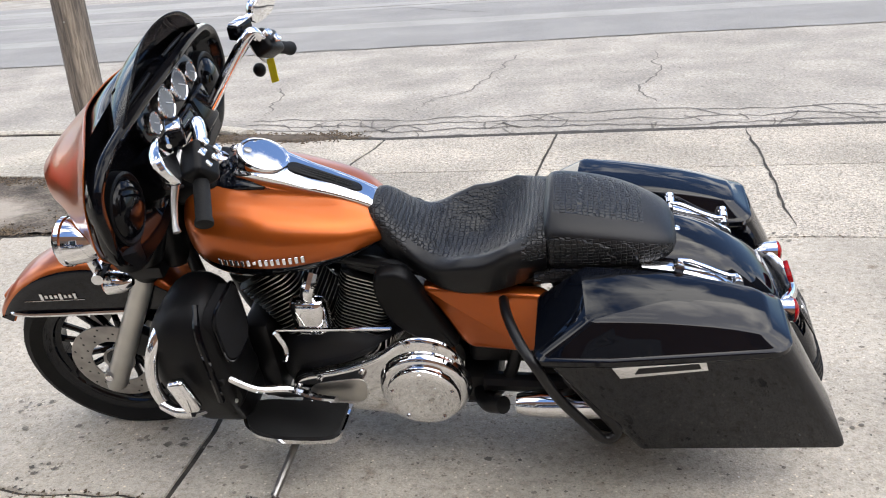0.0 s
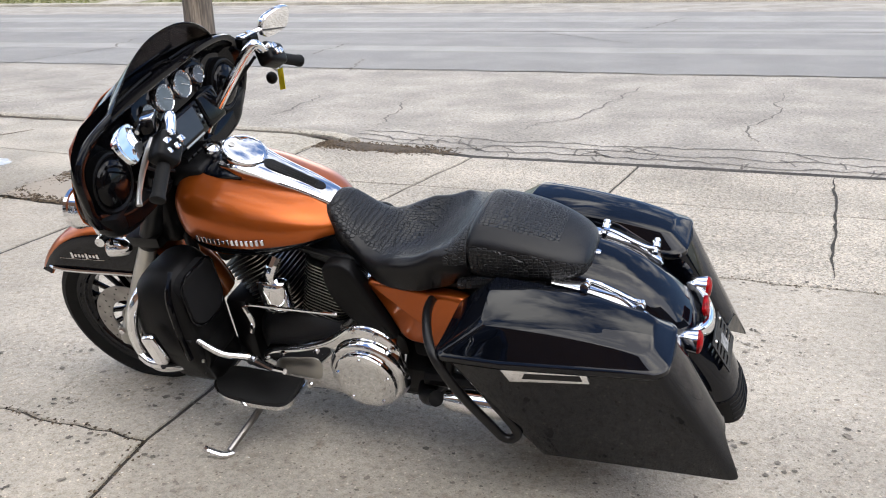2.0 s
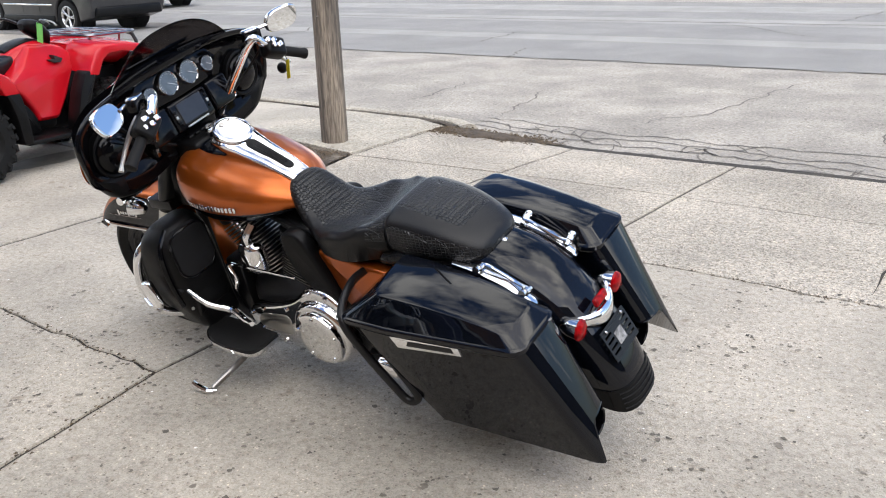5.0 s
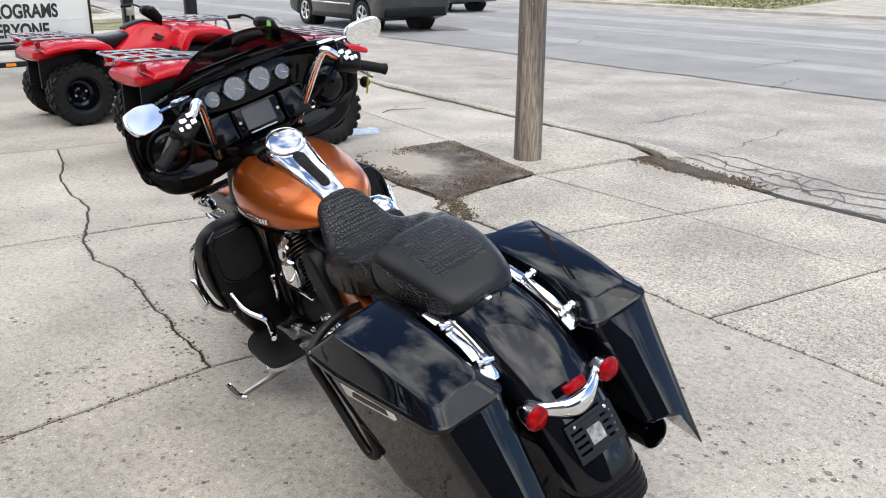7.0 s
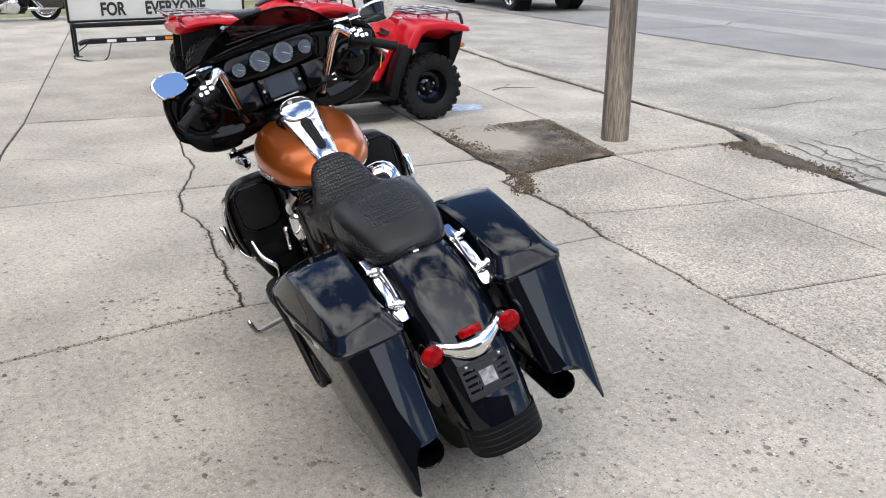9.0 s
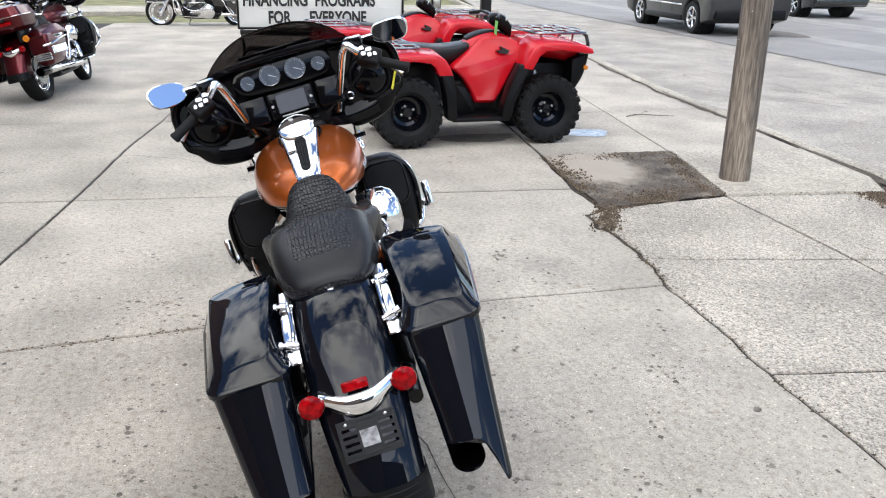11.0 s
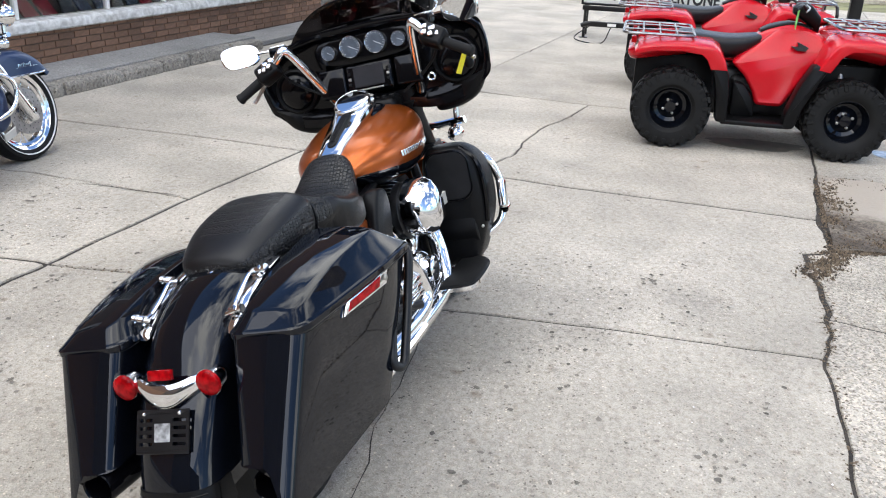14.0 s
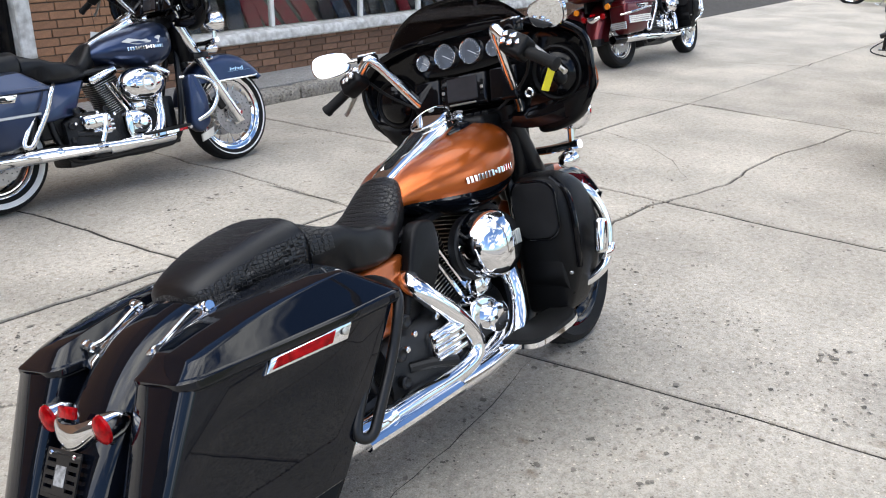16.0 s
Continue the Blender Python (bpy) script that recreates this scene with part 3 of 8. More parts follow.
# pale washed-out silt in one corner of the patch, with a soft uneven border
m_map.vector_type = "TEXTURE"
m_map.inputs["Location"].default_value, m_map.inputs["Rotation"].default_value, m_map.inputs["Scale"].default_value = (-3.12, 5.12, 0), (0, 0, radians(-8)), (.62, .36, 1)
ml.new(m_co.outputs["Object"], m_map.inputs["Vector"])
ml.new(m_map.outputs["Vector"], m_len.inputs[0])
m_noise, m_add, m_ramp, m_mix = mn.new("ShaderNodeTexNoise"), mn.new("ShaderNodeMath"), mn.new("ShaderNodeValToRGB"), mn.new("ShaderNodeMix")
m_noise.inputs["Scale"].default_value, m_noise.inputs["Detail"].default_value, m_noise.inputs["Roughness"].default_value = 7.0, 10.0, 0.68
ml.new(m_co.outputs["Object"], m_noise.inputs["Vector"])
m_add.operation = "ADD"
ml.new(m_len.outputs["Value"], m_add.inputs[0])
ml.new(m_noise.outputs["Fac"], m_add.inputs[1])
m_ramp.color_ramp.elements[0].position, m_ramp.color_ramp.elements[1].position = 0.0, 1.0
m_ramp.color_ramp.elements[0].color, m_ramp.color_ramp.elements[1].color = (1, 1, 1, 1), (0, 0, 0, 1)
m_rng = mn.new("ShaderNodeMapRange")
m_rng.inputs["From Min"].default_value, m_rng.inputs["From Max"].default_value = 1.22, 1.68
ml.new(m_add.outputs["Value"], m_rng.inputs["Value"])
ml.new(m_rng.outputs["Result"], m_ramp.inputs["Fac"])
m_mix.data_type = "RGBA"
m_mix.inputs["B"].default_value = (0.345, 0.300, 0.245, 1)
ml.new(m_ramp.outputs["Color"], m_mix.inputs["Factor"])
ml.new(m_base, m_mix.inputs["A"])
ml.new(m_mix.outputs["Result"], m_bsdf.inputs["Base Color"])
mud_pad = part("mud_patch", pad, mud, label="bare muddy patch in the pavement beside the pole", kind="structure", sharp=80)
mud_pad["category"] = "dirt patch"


def strip(pts, w, z, bm, seed, amount=0.012, taper=True):
    """A thin crack along a path."""
    line = ragged(pts[0], pts[-1], pts[1:-1], amount, seed, 0.09)
    rnd = random.Random(seed)
    n = len(line)
    prev = None
    for i, p in enumerate(line):
        a, b = Vector(line[max(i - 1, 0)]), Vector(line[min(i + 1, n - 1)])
        d = (b - a).normalized()
        s = Vector((-d.y, d.x)) * w * rnd.uniform(0.4, 1.1) * (min(1, 4 * min(i, n - 1 - i) / n + 0.1) if taper else 1)
        cur = [bm.verts.new((p[0] + s.x, p[1] + s.y, z)), bm.verts.new((p[0] - s.x, p[1] - s.y, z))]
        if prev:
            bm.faces.new((prev[0], prev[1], cur[1], cur[0]))
        prev = cur
    return bm


hair = bmesh.new()
for i, (pts, w) in enumerate((([(-.74, 2.58), (-.15, 2.58), (.31, 2.56), (.75, 2.57), (1.08, 2.46)], .0022), ([(-4.49, 1.43), (-4.12, 2.04), (-3.82, 2.29), (-3.29, 2.57)], .003),
                              ([(-8.39, 1.6), (-8.59, 2.57), (-8.99, 2.61)], .008), ([(-5.82, 1.905), (-5.62, 2.66)], .007), ([(-1.96, .2), (-1.9, .9)], .006), ([(1.748, 4.02), (1.96, 5.04), (2.171, 6.03)], .011))):
    strip(pts, w, 0.0035, hair, 100 + i)
part("hairline_crack", hair, JOINT, pavement, kind="stuff")

# grit and leaf litter in the curb corner and along the broken joint
litter = bmesh.new()
rnd = random.Random(5)
for i in range(7400):
    if i < 2600:
        u = rnd.random()
        c = Vector((-1.92, 6.75)).lerp(Vector((-.75, 6.53)), u ** 1.2) + Vector((rnd.gauss(0, .10), rnd.gauss(0, .065)))
    elif i < 3300:
        c = Vector((-1.55, 4.40)).lerp(Vector((-2.1, 4.72)), rnd.random()) + Vector((rnd.gauss(0, .035), rnd.gauss(0, .04)))
    elif i >= 5600:
        c = Vector((-1.93, 4.72)).lerp(Vector((-2.16, 5.60)), rnd.random()) + Vector((-abs(rnd.gauss(0, .13)), rnd.gauss(0, .03))) if i < 6900 else Vector((-2.45, 4.66)).lerp(Vector((-3.2, 4.80)), rnd.random()) + Vector((rnd.gauss(0, .03), abs(rnd.gauss(0, .05))))
    else:
        n0, n1 = (("P3", "P1"), ("P4", "P2"), ("P2", "P1"), ("P4", "P3"))[(0, 0, 1, 2, 3)[i % 5]]
        mid = (Vector(NODE["P3"]) + Vector(NODE["P2"])) / 2
        c = Vector(NODE[n0]).lerp(Vector(NODE[n1]), rnd.random())
        c = c + (mid - c).normalized() * abs(rnd.gauss(.03, .08)) + Vector((rnd.gauss(0, .02), rnd.gauss(0, .02)))
    r, h = rnd.uniform(.003, .013), rnd.uniform(.004, .014)
    a0 = rnd.uniform(0, 6)
    vs = [litter.verts.new((c.x + r * math.cos(a0 + a) * (2.6 if a == 0 else .8), c.y + r * math.sin(a0 + a), 0.002)) for a in (0, 2.1, 4.2)]
    top = litter.verts.new((c.x, c.y, 0.002 + h))
    for k in range(3):
        litter.faces.new((vs[k], vs[(k + 1) % 3], top))
for key in ("N10 N3", "N3 N14", "N14 P4", "S0 N10", "P4 N7", "N1 N2", "N2 N8"):
    line = edge(*key.split())[0]
    for i in range(len(line) * (14 if key in ("N14 P4", "N3 N14") else 5)):
        k = rnd.randrange(len(line) - 1)
        c = Vector(line[k]).lerp(Vector(line[k + 1]), rnd.random()) + Vector((rnd.gauss(0, .016), rnd.gauss(0, .016)))
        r, h, a0 = rnd.uniform(.002, .009), rnd.uniform(.002, .006), rnd.uniform(0, 6)
        vs = [litter.verts.new((c.x + r * math.cos(a0 + a), c.y + r * math.sin(a0 + a) * 1.3, 0.001)) for a in (0, 2.1, 4.2)]
        top = litter.verts.new((c.x, c.y, 0.001 + h))
        for k in range(3):
            litter.faces.new((vs[k], vs[(k + 1) % 3], top))
LITTER = material("leaf_litter", (0.17, 0.13, 0.09), 0.95, vary=0.3, scale=30.0)
ln, ll = LITTER.node_tree.nodes, LITTER.node_tree.links
l_geo, l_ramp = ln.new("ShaderNodeNewGeometry"), ln.new("ShaderNodeValToRGB")
l_ramp.color_ramp.elements[0].color, l_ramp.color_ramp.elements[1].color = (0.028, 0.021, 0.015, 1), (0.19, 0.14, 0.09, 1)
ll.new(l_geo.outputs["Random Per Island"], l_ramp.inputs["Fac"])
ll.new(l_ramp.outputs["Color"], ln["Principled BSDF"].inputs["Base Color"])
lit = part("curb_litter", litter, LITTER, label="dark grit and leaf litter gathered along the curb", kind="stuff")
lit["category"] = "litter"
drift = bmesh.new()
rows = []
for i in range(30):
    u = i / 29
    c = Vector((-1.95, 6.78)).lerp(Vector((-.55, 6.47)), u)
    w = (.03 + .12 * math.sin(math.pi * min(1, u * 1.15)) ** .7) * (1 + .5 * noise.noise((u * 9, 0, 0)))
    rows.append([(c.x - .2 * k * w, c.y + k * w, .001 + .013 * (1 - k * k) * math.sin(math.pi * u)) for k in (-1, -.6, -.2, .2, .6, 1)])
drift_ob = part("soil_drift", skin(drift, rows, closed=False), SOIL, label="low drift of brown soil in the curb corner", kind="structure", sharp=80)
drift_ob["category"] = "soil"
specks = bmesh.new()
for i in range(1150):
    hub = Vector((rnd.uniform(-4.5, 4), rnd.uniform(-.6, 4.1))) if i < 430 else Vector((rnd.uniform(-1.6, 3.6), rnd.uniform(.2, 4.0)))
    for j in range(rnd.choice((1, 1, 2, 3, 5))):
        c = hub + Vector((rnd.gauss(0, .035), rnd.gauss(0, .022)))
        r = rnd.uniform(.003, .005 + .012 * rnd.random())
        a0 = rnd.uniform(0, 6)
        specks.faces.new([specks.verts.new((c.x + r * rnd.uniform(.4, 1.3) * math.cos(a0 + a * .785), c.y + r * rnd.uniform(.4, 1.2) * math.sin(a0 + a * .785), 0.0032 + .00002 * (i % 40) + .0008 * (j % 2))) for a in range(8)])
part("pit_marks", specks, material("pit_dirt", (0.27, 0.24, 0.20), 0.95, scale=9.0, color2=(0.10, 0.088, 0.073)), pavement, kind="stuff")

chips = bmesh.new()
for i in range(240):
    c, r, a0 = Vector((rnd.uniform(-4.5, 4), rnd.uniform(-.6, 4.1))), rnd.uniform(.002, .0065), rnd.uniform(0, 6)
    chips.faces.new([chips.verts.new((c.x + r * rnd.uniform(.6, 1.4) * math.cos(a0 + a * 1.047), c.y + r * rnd.uniform(.4, 1) * math.sin(a0 + a * 1.047), .0042)) for a in range(6)])
part("pale_chips", chips, WHITE_PAINT, pavement, kind="stuff")

# curb
CURB_LINE = [(-1.62, 6.86), (-1.80, 7.02), (-2.1, 7.14), (-2.6, 7.24), (-3.2, 7.33), (-4.74, 7.62), (-6.69, 7.98), (-9.1, 8.56), (-16, 10.15), (-30, 13.2)]
behind = bmesh.new()
strip([(-1.66, 6.80), (-1.84, 6.97), (-2.12, 7.09), (-2.6, 7.19), (-3.2, 7.28), (-4.74, 7.57), (-6.69, 7.93), (-9.1, 8.5)], .034, .0052, behind, 901, .02, taper=False)
strip([(-1.80, 6.86), (-2.1, 7.03), (-2.6, 7.13), (-3.1, 7.22)], .06, .0062, behind, 902, .03)
part("curb_dirt", behind, SOIL, pavement, kind="stuff")
curb = thing("curb", "worn rounded concrete curb along the street", "curb", kind="structure")
for i in range(len(CURB_LINE) - 1):
    a, b = Vector(CURB_LINE[i]), Vector(CURB_LINE[i + 1])
    k = max(1, int((b - a).length / 2.4))
    for j in range(k):
        p, q = a.lerp(b, j / k), a.lerp(b, (j + 1) / k)
        d = (q - p).normalized()
        s = Vector((-d.y, d.x)) * (-1)
        q = q - d * (0.006 if i > 3 else 0)
        prof = [(0, -.1), (0, .006), (.015, .018), (.07, .024), (.13, .012), (.155, -.02), (.165, -.1)]
        rings = []
        for t in range(7):
            c = p.lerp(q, t / 6)
            w = 0.008 * noise.noise((c.x * 4, c.y * 4, 3))
            rings.append([(c.x + s.x * (o + w), c.y + s.y * (o + w), z + w * 0.6) for o, z in prof])
        part("curb_stone", skin(bmesh.new(), rings), CURB, curb, sharp=50)


# road: concrete apron, then bands of asphalt worn light and dark
def band(x0, x1, y0, y1, slope, z, seed, wave=0.04, steps=60):
    bm = bmesh.new()
    rows = []
    for i in range(steps + 1):
        x = x0 + (x1 - x0) * i / steps
        rows.append([(x, y0 + slope * x + wave * noise.noise((x * .7, seed, 0)), z), (x, y1 + slope * x + wave * noise.noise((x * .7, seed + 9, 0)), z)])
    return skin(bm, rows, closed=False)


apron = bmesh.new()
apron.faces.new([apron.verts.new((*p, -0.062)) for p in ((-40, 16.4), (-16, 10.2), (-9.1, 8.6), (-6.69, 8.02), (-4.74, 7.66), (-3.2, 7.36), (-2.1, 7.16), (-1.62, 6.9), (-.4, 6.40), (.85, 6.25), (9, 5.13), (40, 1.6), (40, 7.4), (-40, 16.45))])
apron_ob = part("road_apron", apron, APRON, label="pale concrete apron beside the street with long cracks", kind="structure")
apron_ob["category"] = "road"
fill = bmesh.new()
skin(fill, [[(x, y, -.058), (x, y + .10, -.050), (x, y + .14, -.058)] for x, y in ragged((-1.55, 6.86), (9, 5.12), [(-.4, 6.40), (.85, 6.24)], .01, 77, .1)], closed=False)
part("gutter_edge", fill, CURB, apron_ob)
cracks = bmesh.new()
LONG = [[(-.32, 7.57), (-.08, 8.11), (.33, 8.55), (.74, 9.97), (1.15, 10.84)], [(1.75, 7.18), (1.85, 8.01), (2.19, 8.72), (2.27, 9.38), (2.54, 10.14)],
        [(-1.6, 7.8), (-1.62, 8.7), (-1.7, 9.41)], [(-2.98, 8.2), (-2.82, 8.69), (-2.81, 9.82)]]
for i, pts in enumerate(LONG):
    strip(pts, .012, -.0585, cracks, 200 + i, .05)
for i in range(4):
    off = .16 + i * .22
    strip([(-1.7, 6.98 + off * .8), (-.4, 6.46 + off), (.85, 6.30 + off), (2.4, 6.08 + off * .95), (5, 5.7 + off * .8)], .018 - .002 * i, -.0585, cracks, 300 + i, .05, taper=False)
rnd = random.Random(8)
for i in range(46):
    x = rnd.uniform(-1.5, 4.5)
    y0 = 6.42 - .13 * x + rnd.choice((.14, .36, .58)) + .02
    strip([(x, y0), (x + rnd.uniform(-.18, .18), y0 + .22)], .010, -.0585, cracks, 400 + i, .02, taper=False)
for i in range(26):
    x = rnd.uniform(-8.6, -5.4)
    y = 8.5 + rnd.uniform(0, 3.2)
    strip([(x, y), (x + rnd.uniform(-.9, .9), y + rnd.uniform(-.2, .6))], .010, -.0585, cracks, 500 + i, .05)
part("crack_fill", cracks, TAR, apron_ob, kind="stuff")
road = thing("road", "grey asphalt street with worn lighter lanes", "road", kind="structure")
for name, y0, y1, mt, sd in (("asphalt_lane", 11.72, 14.1, ASPHALT, 1), ("worn_lane", 14.1, 14.9, ASPHALT_WORN, 2), ("asphalt_lane", 14.9, 17.4, ASPHALT, 3),
                             ("worn_lane", 17.4, 18.6, ASPHALT_WORN, 4), ("asphalt_lane", 18.6, 20.3, ASPHALT, 5), ("worn_lane", 20.3, 22.0, ASPHALT_WORN, 6), ("asphalt_lane", 22.0, 23.4, ASPHALT, 7), ("concrete_gutter", 23.4, 27.6, APRON, 8)):
    part(name, band(-60, 60, y0, y1, -.11, -.058, sd), mt, road)
rc = bmesh.new()
for i, pts in enumerate(([(-60, 18.4), (-10, 12.85), (0, 11.73), (10, 10.6), (60, 5.1)], [(-60, 24.4), (0, 17.8), (60, 11.2)], [(-.75, 17.44), (.1, 16.4), (.79, 15.6)], [(1.04, 18.39), (1.5, 19.6), (2.08, 21.21)], [(-4.49, 13.93), (-4.43, 15.79)],
                         [(-9.5, 12.8), (-9, 14.9), (-9.6, 17)], [(-3.2, 11.9), (-3.4, 13.2)])):
    strip(pts, .035 if i < 2 else .02, -.054, rc, 600 + i, .05, taper=False)
part("crack_fill", rc, TAR, road, kind="stuff")
stain = bmesh.new()
stain.faces.new([stain.verts.new((-14.3 + 1.3 * math.cos(a) * (1 + .2 * math.sin(3 * a)), 15.6 + .9 * math.sin(a), -.053)) for a in (2 * math.pi * k / 20 for k in range(20))])
part("asphalt_patch", stain, TAR, road)

# far side: curb, dry verge, drives
far_curb = part("far_curb", skin(bmesh.new(), [[(x, 27.6 - .11 * x, -.1), (x, 27.6 - .11 * x, .03), (x, 27.75 - .11 * x, .05), (x, 28.0 - .11 * x, .05), (x, 28.1 - .11 * x, -.1)] for x in range(-60, 61, 6)]), CURB,
                label="pale concrete curb across the street", kind="structure")
far_curb["category"] = "curb"
verge = part("verge", band(-80, 60, 28.05, 60, -.11, .035, 21, .1), GRASS_SOIL, label="dry olive grass verge across the street", kind="structure")
verge["category"] = "grass"
drives = thing("far_drive", "cracked concrete drives and walk across the street", "driveway", kind="structure")
for pts in (((-19, 29.9), (-17.4, 29.75), (-24, 60), (-29, 60)), ((-11.5, 29.25), (-6.3, 28.75), (-5.2, 60), (-17, 60)), ((.6, 28.0), (60, 21.6), (60, 60), (4, 60)), ((-60, 45), (-60, 43.6), (60, 35.2), (60, 36.6))):
    bm = bmesh.new()
    bm.faces.new([bm.verts.new((*p, .048 if pts[0][0] > -50 else .052)) for p in pts])
    ex = bmesh.ops.extrude_face_region(bm, geom=list(bm.faces))
    bmesh.ops.translate(bm, verts=[v for v in ex["geom"] if isinstance(v, bmesh.types.BMVert)], vec=(0, 0, -.09))
    part("drive_slab", bm, CURB, drives)
blades = bmesh.new()
rnd = random.Random(3)


def on_drive(x, y):
    s = y + .11 * x
    return (-19.5 - (y - 29.8) * .33 < x < -16.6 - (y - 29.8) * .22) or (-11.8 - (y - 29) * .17 < x < -5.9 + (y - 29) * .03) or x > .4 + (y - 28) * .1 or 38.3 < s < 40.2


for i in range(9000):
    x, y = rnd.uniform(-34, 1), rnd.uniform(28.2, 42)
    y -= .11 * x
    if on_drive(x, y):
        continue
    h, a = rnd.uniform(.03, .09), rnd.uniform(0, 6.3)
    w = rnd.uniform(.03, .08)
    blades.faces.new([blades.verts.new(p) for p in ((x - w * math.cos(a), y - w * math.sin(a), .035), (x + w * math.cos(a), y + w * math.sin(a), .035), (x + rnd.uniform(-.04, .04), y + rnd.uniform(-.04, .04), .035 + h))])
grass_ob = part("grass", blades, material("dry_grass", (0.21, 0.215, 0.08), 0.9, vary=0.3, scale=1.5), label="short dry grass on the far verge", kind="stuff")
grass_ob["category"] = "grass"

# dead stick, dark oval under the quad, puddle
stick = tube([(-4.95, 6.55, .008), (-5.0, 6.72, .012), (-4.93, 6.88, .010), (-4.82, 7.05, .012)], [.006, .005, .004, .002], 6)
tube([(-4.99, 6.74, .012), (-5.08, 6.84, .02), (-5.1, 6.9, .02)], [.004, .003, .002], 6, bm=stick)
tagged(part("dead_twig", stick, WOOD), "thin dry forked twig lying on the pavement", "twig")
# the puddle's whitish base colour stands in for the bright sky mirrored there
for name, c, rx, ry, mt, lab in (("damp_stain", (-4.32, 4.62), .17, .36, material("dark_oval_concrete", (0.20, 0.18, 0.155), 0.6, vary=0.15, scale=9.0), "dark oval patch on the slab under the quad"),
                                 ("puddle", (-4.28, 5.72), .16, .22, material("puddle_sky_tint", (0.50, 0.50, 0.49), 0.08, vary=0.25, scale=14.0), "small shallow puddle with the sky's reflection painted pale")):
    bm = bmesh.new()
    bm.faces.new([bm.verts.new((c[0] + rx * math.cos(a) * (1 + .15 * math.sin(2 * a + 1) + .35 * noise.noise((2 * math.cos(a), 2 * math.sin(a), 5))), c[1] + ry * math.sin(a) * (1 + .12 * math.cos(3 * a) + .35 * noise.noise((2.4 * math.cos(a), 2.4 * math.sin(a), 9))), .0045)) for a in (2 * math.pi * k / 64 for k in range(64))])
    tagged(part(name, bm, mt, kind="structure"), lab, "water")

# utility pole
pole = thing("utility_pole", "weathered grey wooden utility pole with splits, set in concrete", "pole", Matrix.Translation((-2.40, 5.97, 0)))
rings = []
for i in range(60):
    z = 9.0 * (i / 59) ** 1.6
    r = .112 - .004 * z
    rings.append([((r + .006 * noise.noise((4 * math.cos(a), 4 * math.sin(a), z * .25)) + .004 * noise.noise((11 * math.cos(a), 11 * math.sin(a), z * .4))) * math.cos(a),
                   (r + .006 * noise.noise((4 * math.cos(a), 4 * math.sin(a), z * .25)) + .004 * noise.noise((11 * math.cos(a), 11 * math.sin(a), z * .4))) * math.sin(a), z) for a in (2 * math.pi * k / 44 for k in range(44))])
part("pole_shaft", skin(bmesh.new(), rings), WOOD, pole, sharp=60)
for z, a in ((1.25, -.9), (1.75, -.5), (1.05, -1.6), (1.5, .2)):
    part("nail", cyl((.104 * math.cos(a), .104 * math.sin(a), z), (.125 * math.cos(a), .125 * math.sin(a), z), .004, 8), BRUSHED, pole)


# ---- storefront ----
STORE = Matrix.Translation((-3.99, -2.11, 0)) @ Matrix.Rotation(math.atan2(-.195, 1), 4, "Z")   # x along the front, y out to the forecourt


def store(x0, x1, y0, y1, z0, z1, bevel=.006, bm=None):
    return block(x0, x1, y0, y1, z0, z1, bevel, 1, bm)


walk_ob = thing("store_walk", "grey concrete walk along the storefront behind a broken old curb", "pavement", STORE, kind="structure")
part("walk_slab", store(-3.8, 12, .02, .62, -.02, .125), WALK, walk_ob)
part("walk_slab", store(-7.2, -3.81, .02, .62, -.02, .045), WALK, walk_ob)
rnd = random.Random(12)
x = -3.7
while x < 11:
    w = rnd.uniform(.45, .95)
    bm = block(x, x + w - .012, .625, .80, -.02, .128 - rnd.uniform(0, .02), .03, 2)
    bmesh.ops.subdivide_edges(bm, edges=list(bm.edges), cuts=3, use_grid_fill=True)
    for v in bm.verts:
        v.co += Vector((0, 1, 1)) * 0.018 * noise.noise(v.co * 9) + Vector((0, .8, .8)) * .012 * noise.noise(v.co * 23)
    part("old_curb_stone", bm, OLD_CURB, walk_ob, sharp=50)
    x += w
wall = thing("wall_store", "brown brick storefront wall with a long display window", "wall", STORE, kind="structure")
part("wall_core", store(-6.75, .55, -.30, -.012, -.05, .43, .002), MORTAR, wall)
part("pier_core", store(.55, 1.60, -.30, -.012, -.05, 3.2, .002), MORTAR, wall)
part("end_pier_core", store(-6.75, -6.30, -.30, -.012, .5, 3.2, .002), MORTAR, wall)
part("upper_wall", store(-6.75, 12, -.30, 0, 2.55, 4.7, .01), BRICK, wall)
part("side_wall", store(-6.75, -6.50, -9, -.302, -.05, 4.7, .01), BRICK, wall)
part("flat_roof", store(-6.75, 12, -9, .02, 4.7, 4.8, .01), ASPHALT, wall)
brick_mesh = {}


def brick(x, z, w, mt):
    key = (round(w, 3), mt.name)
    if key not in brick_mesh:
        bm = block(-w / 2, w / 2, -.012, .004, -.029, .029, .003, 1)
        me = bpy.data.meshes.new("brick")
        bm.to_mesh(me)
        bm.free()
        me.materials.append(mt)
        brick_mesh[key] = me
    ob = new("brick", brick_mesh[key])
    ob.parent = wall
    ob.location = (x, 0, z)


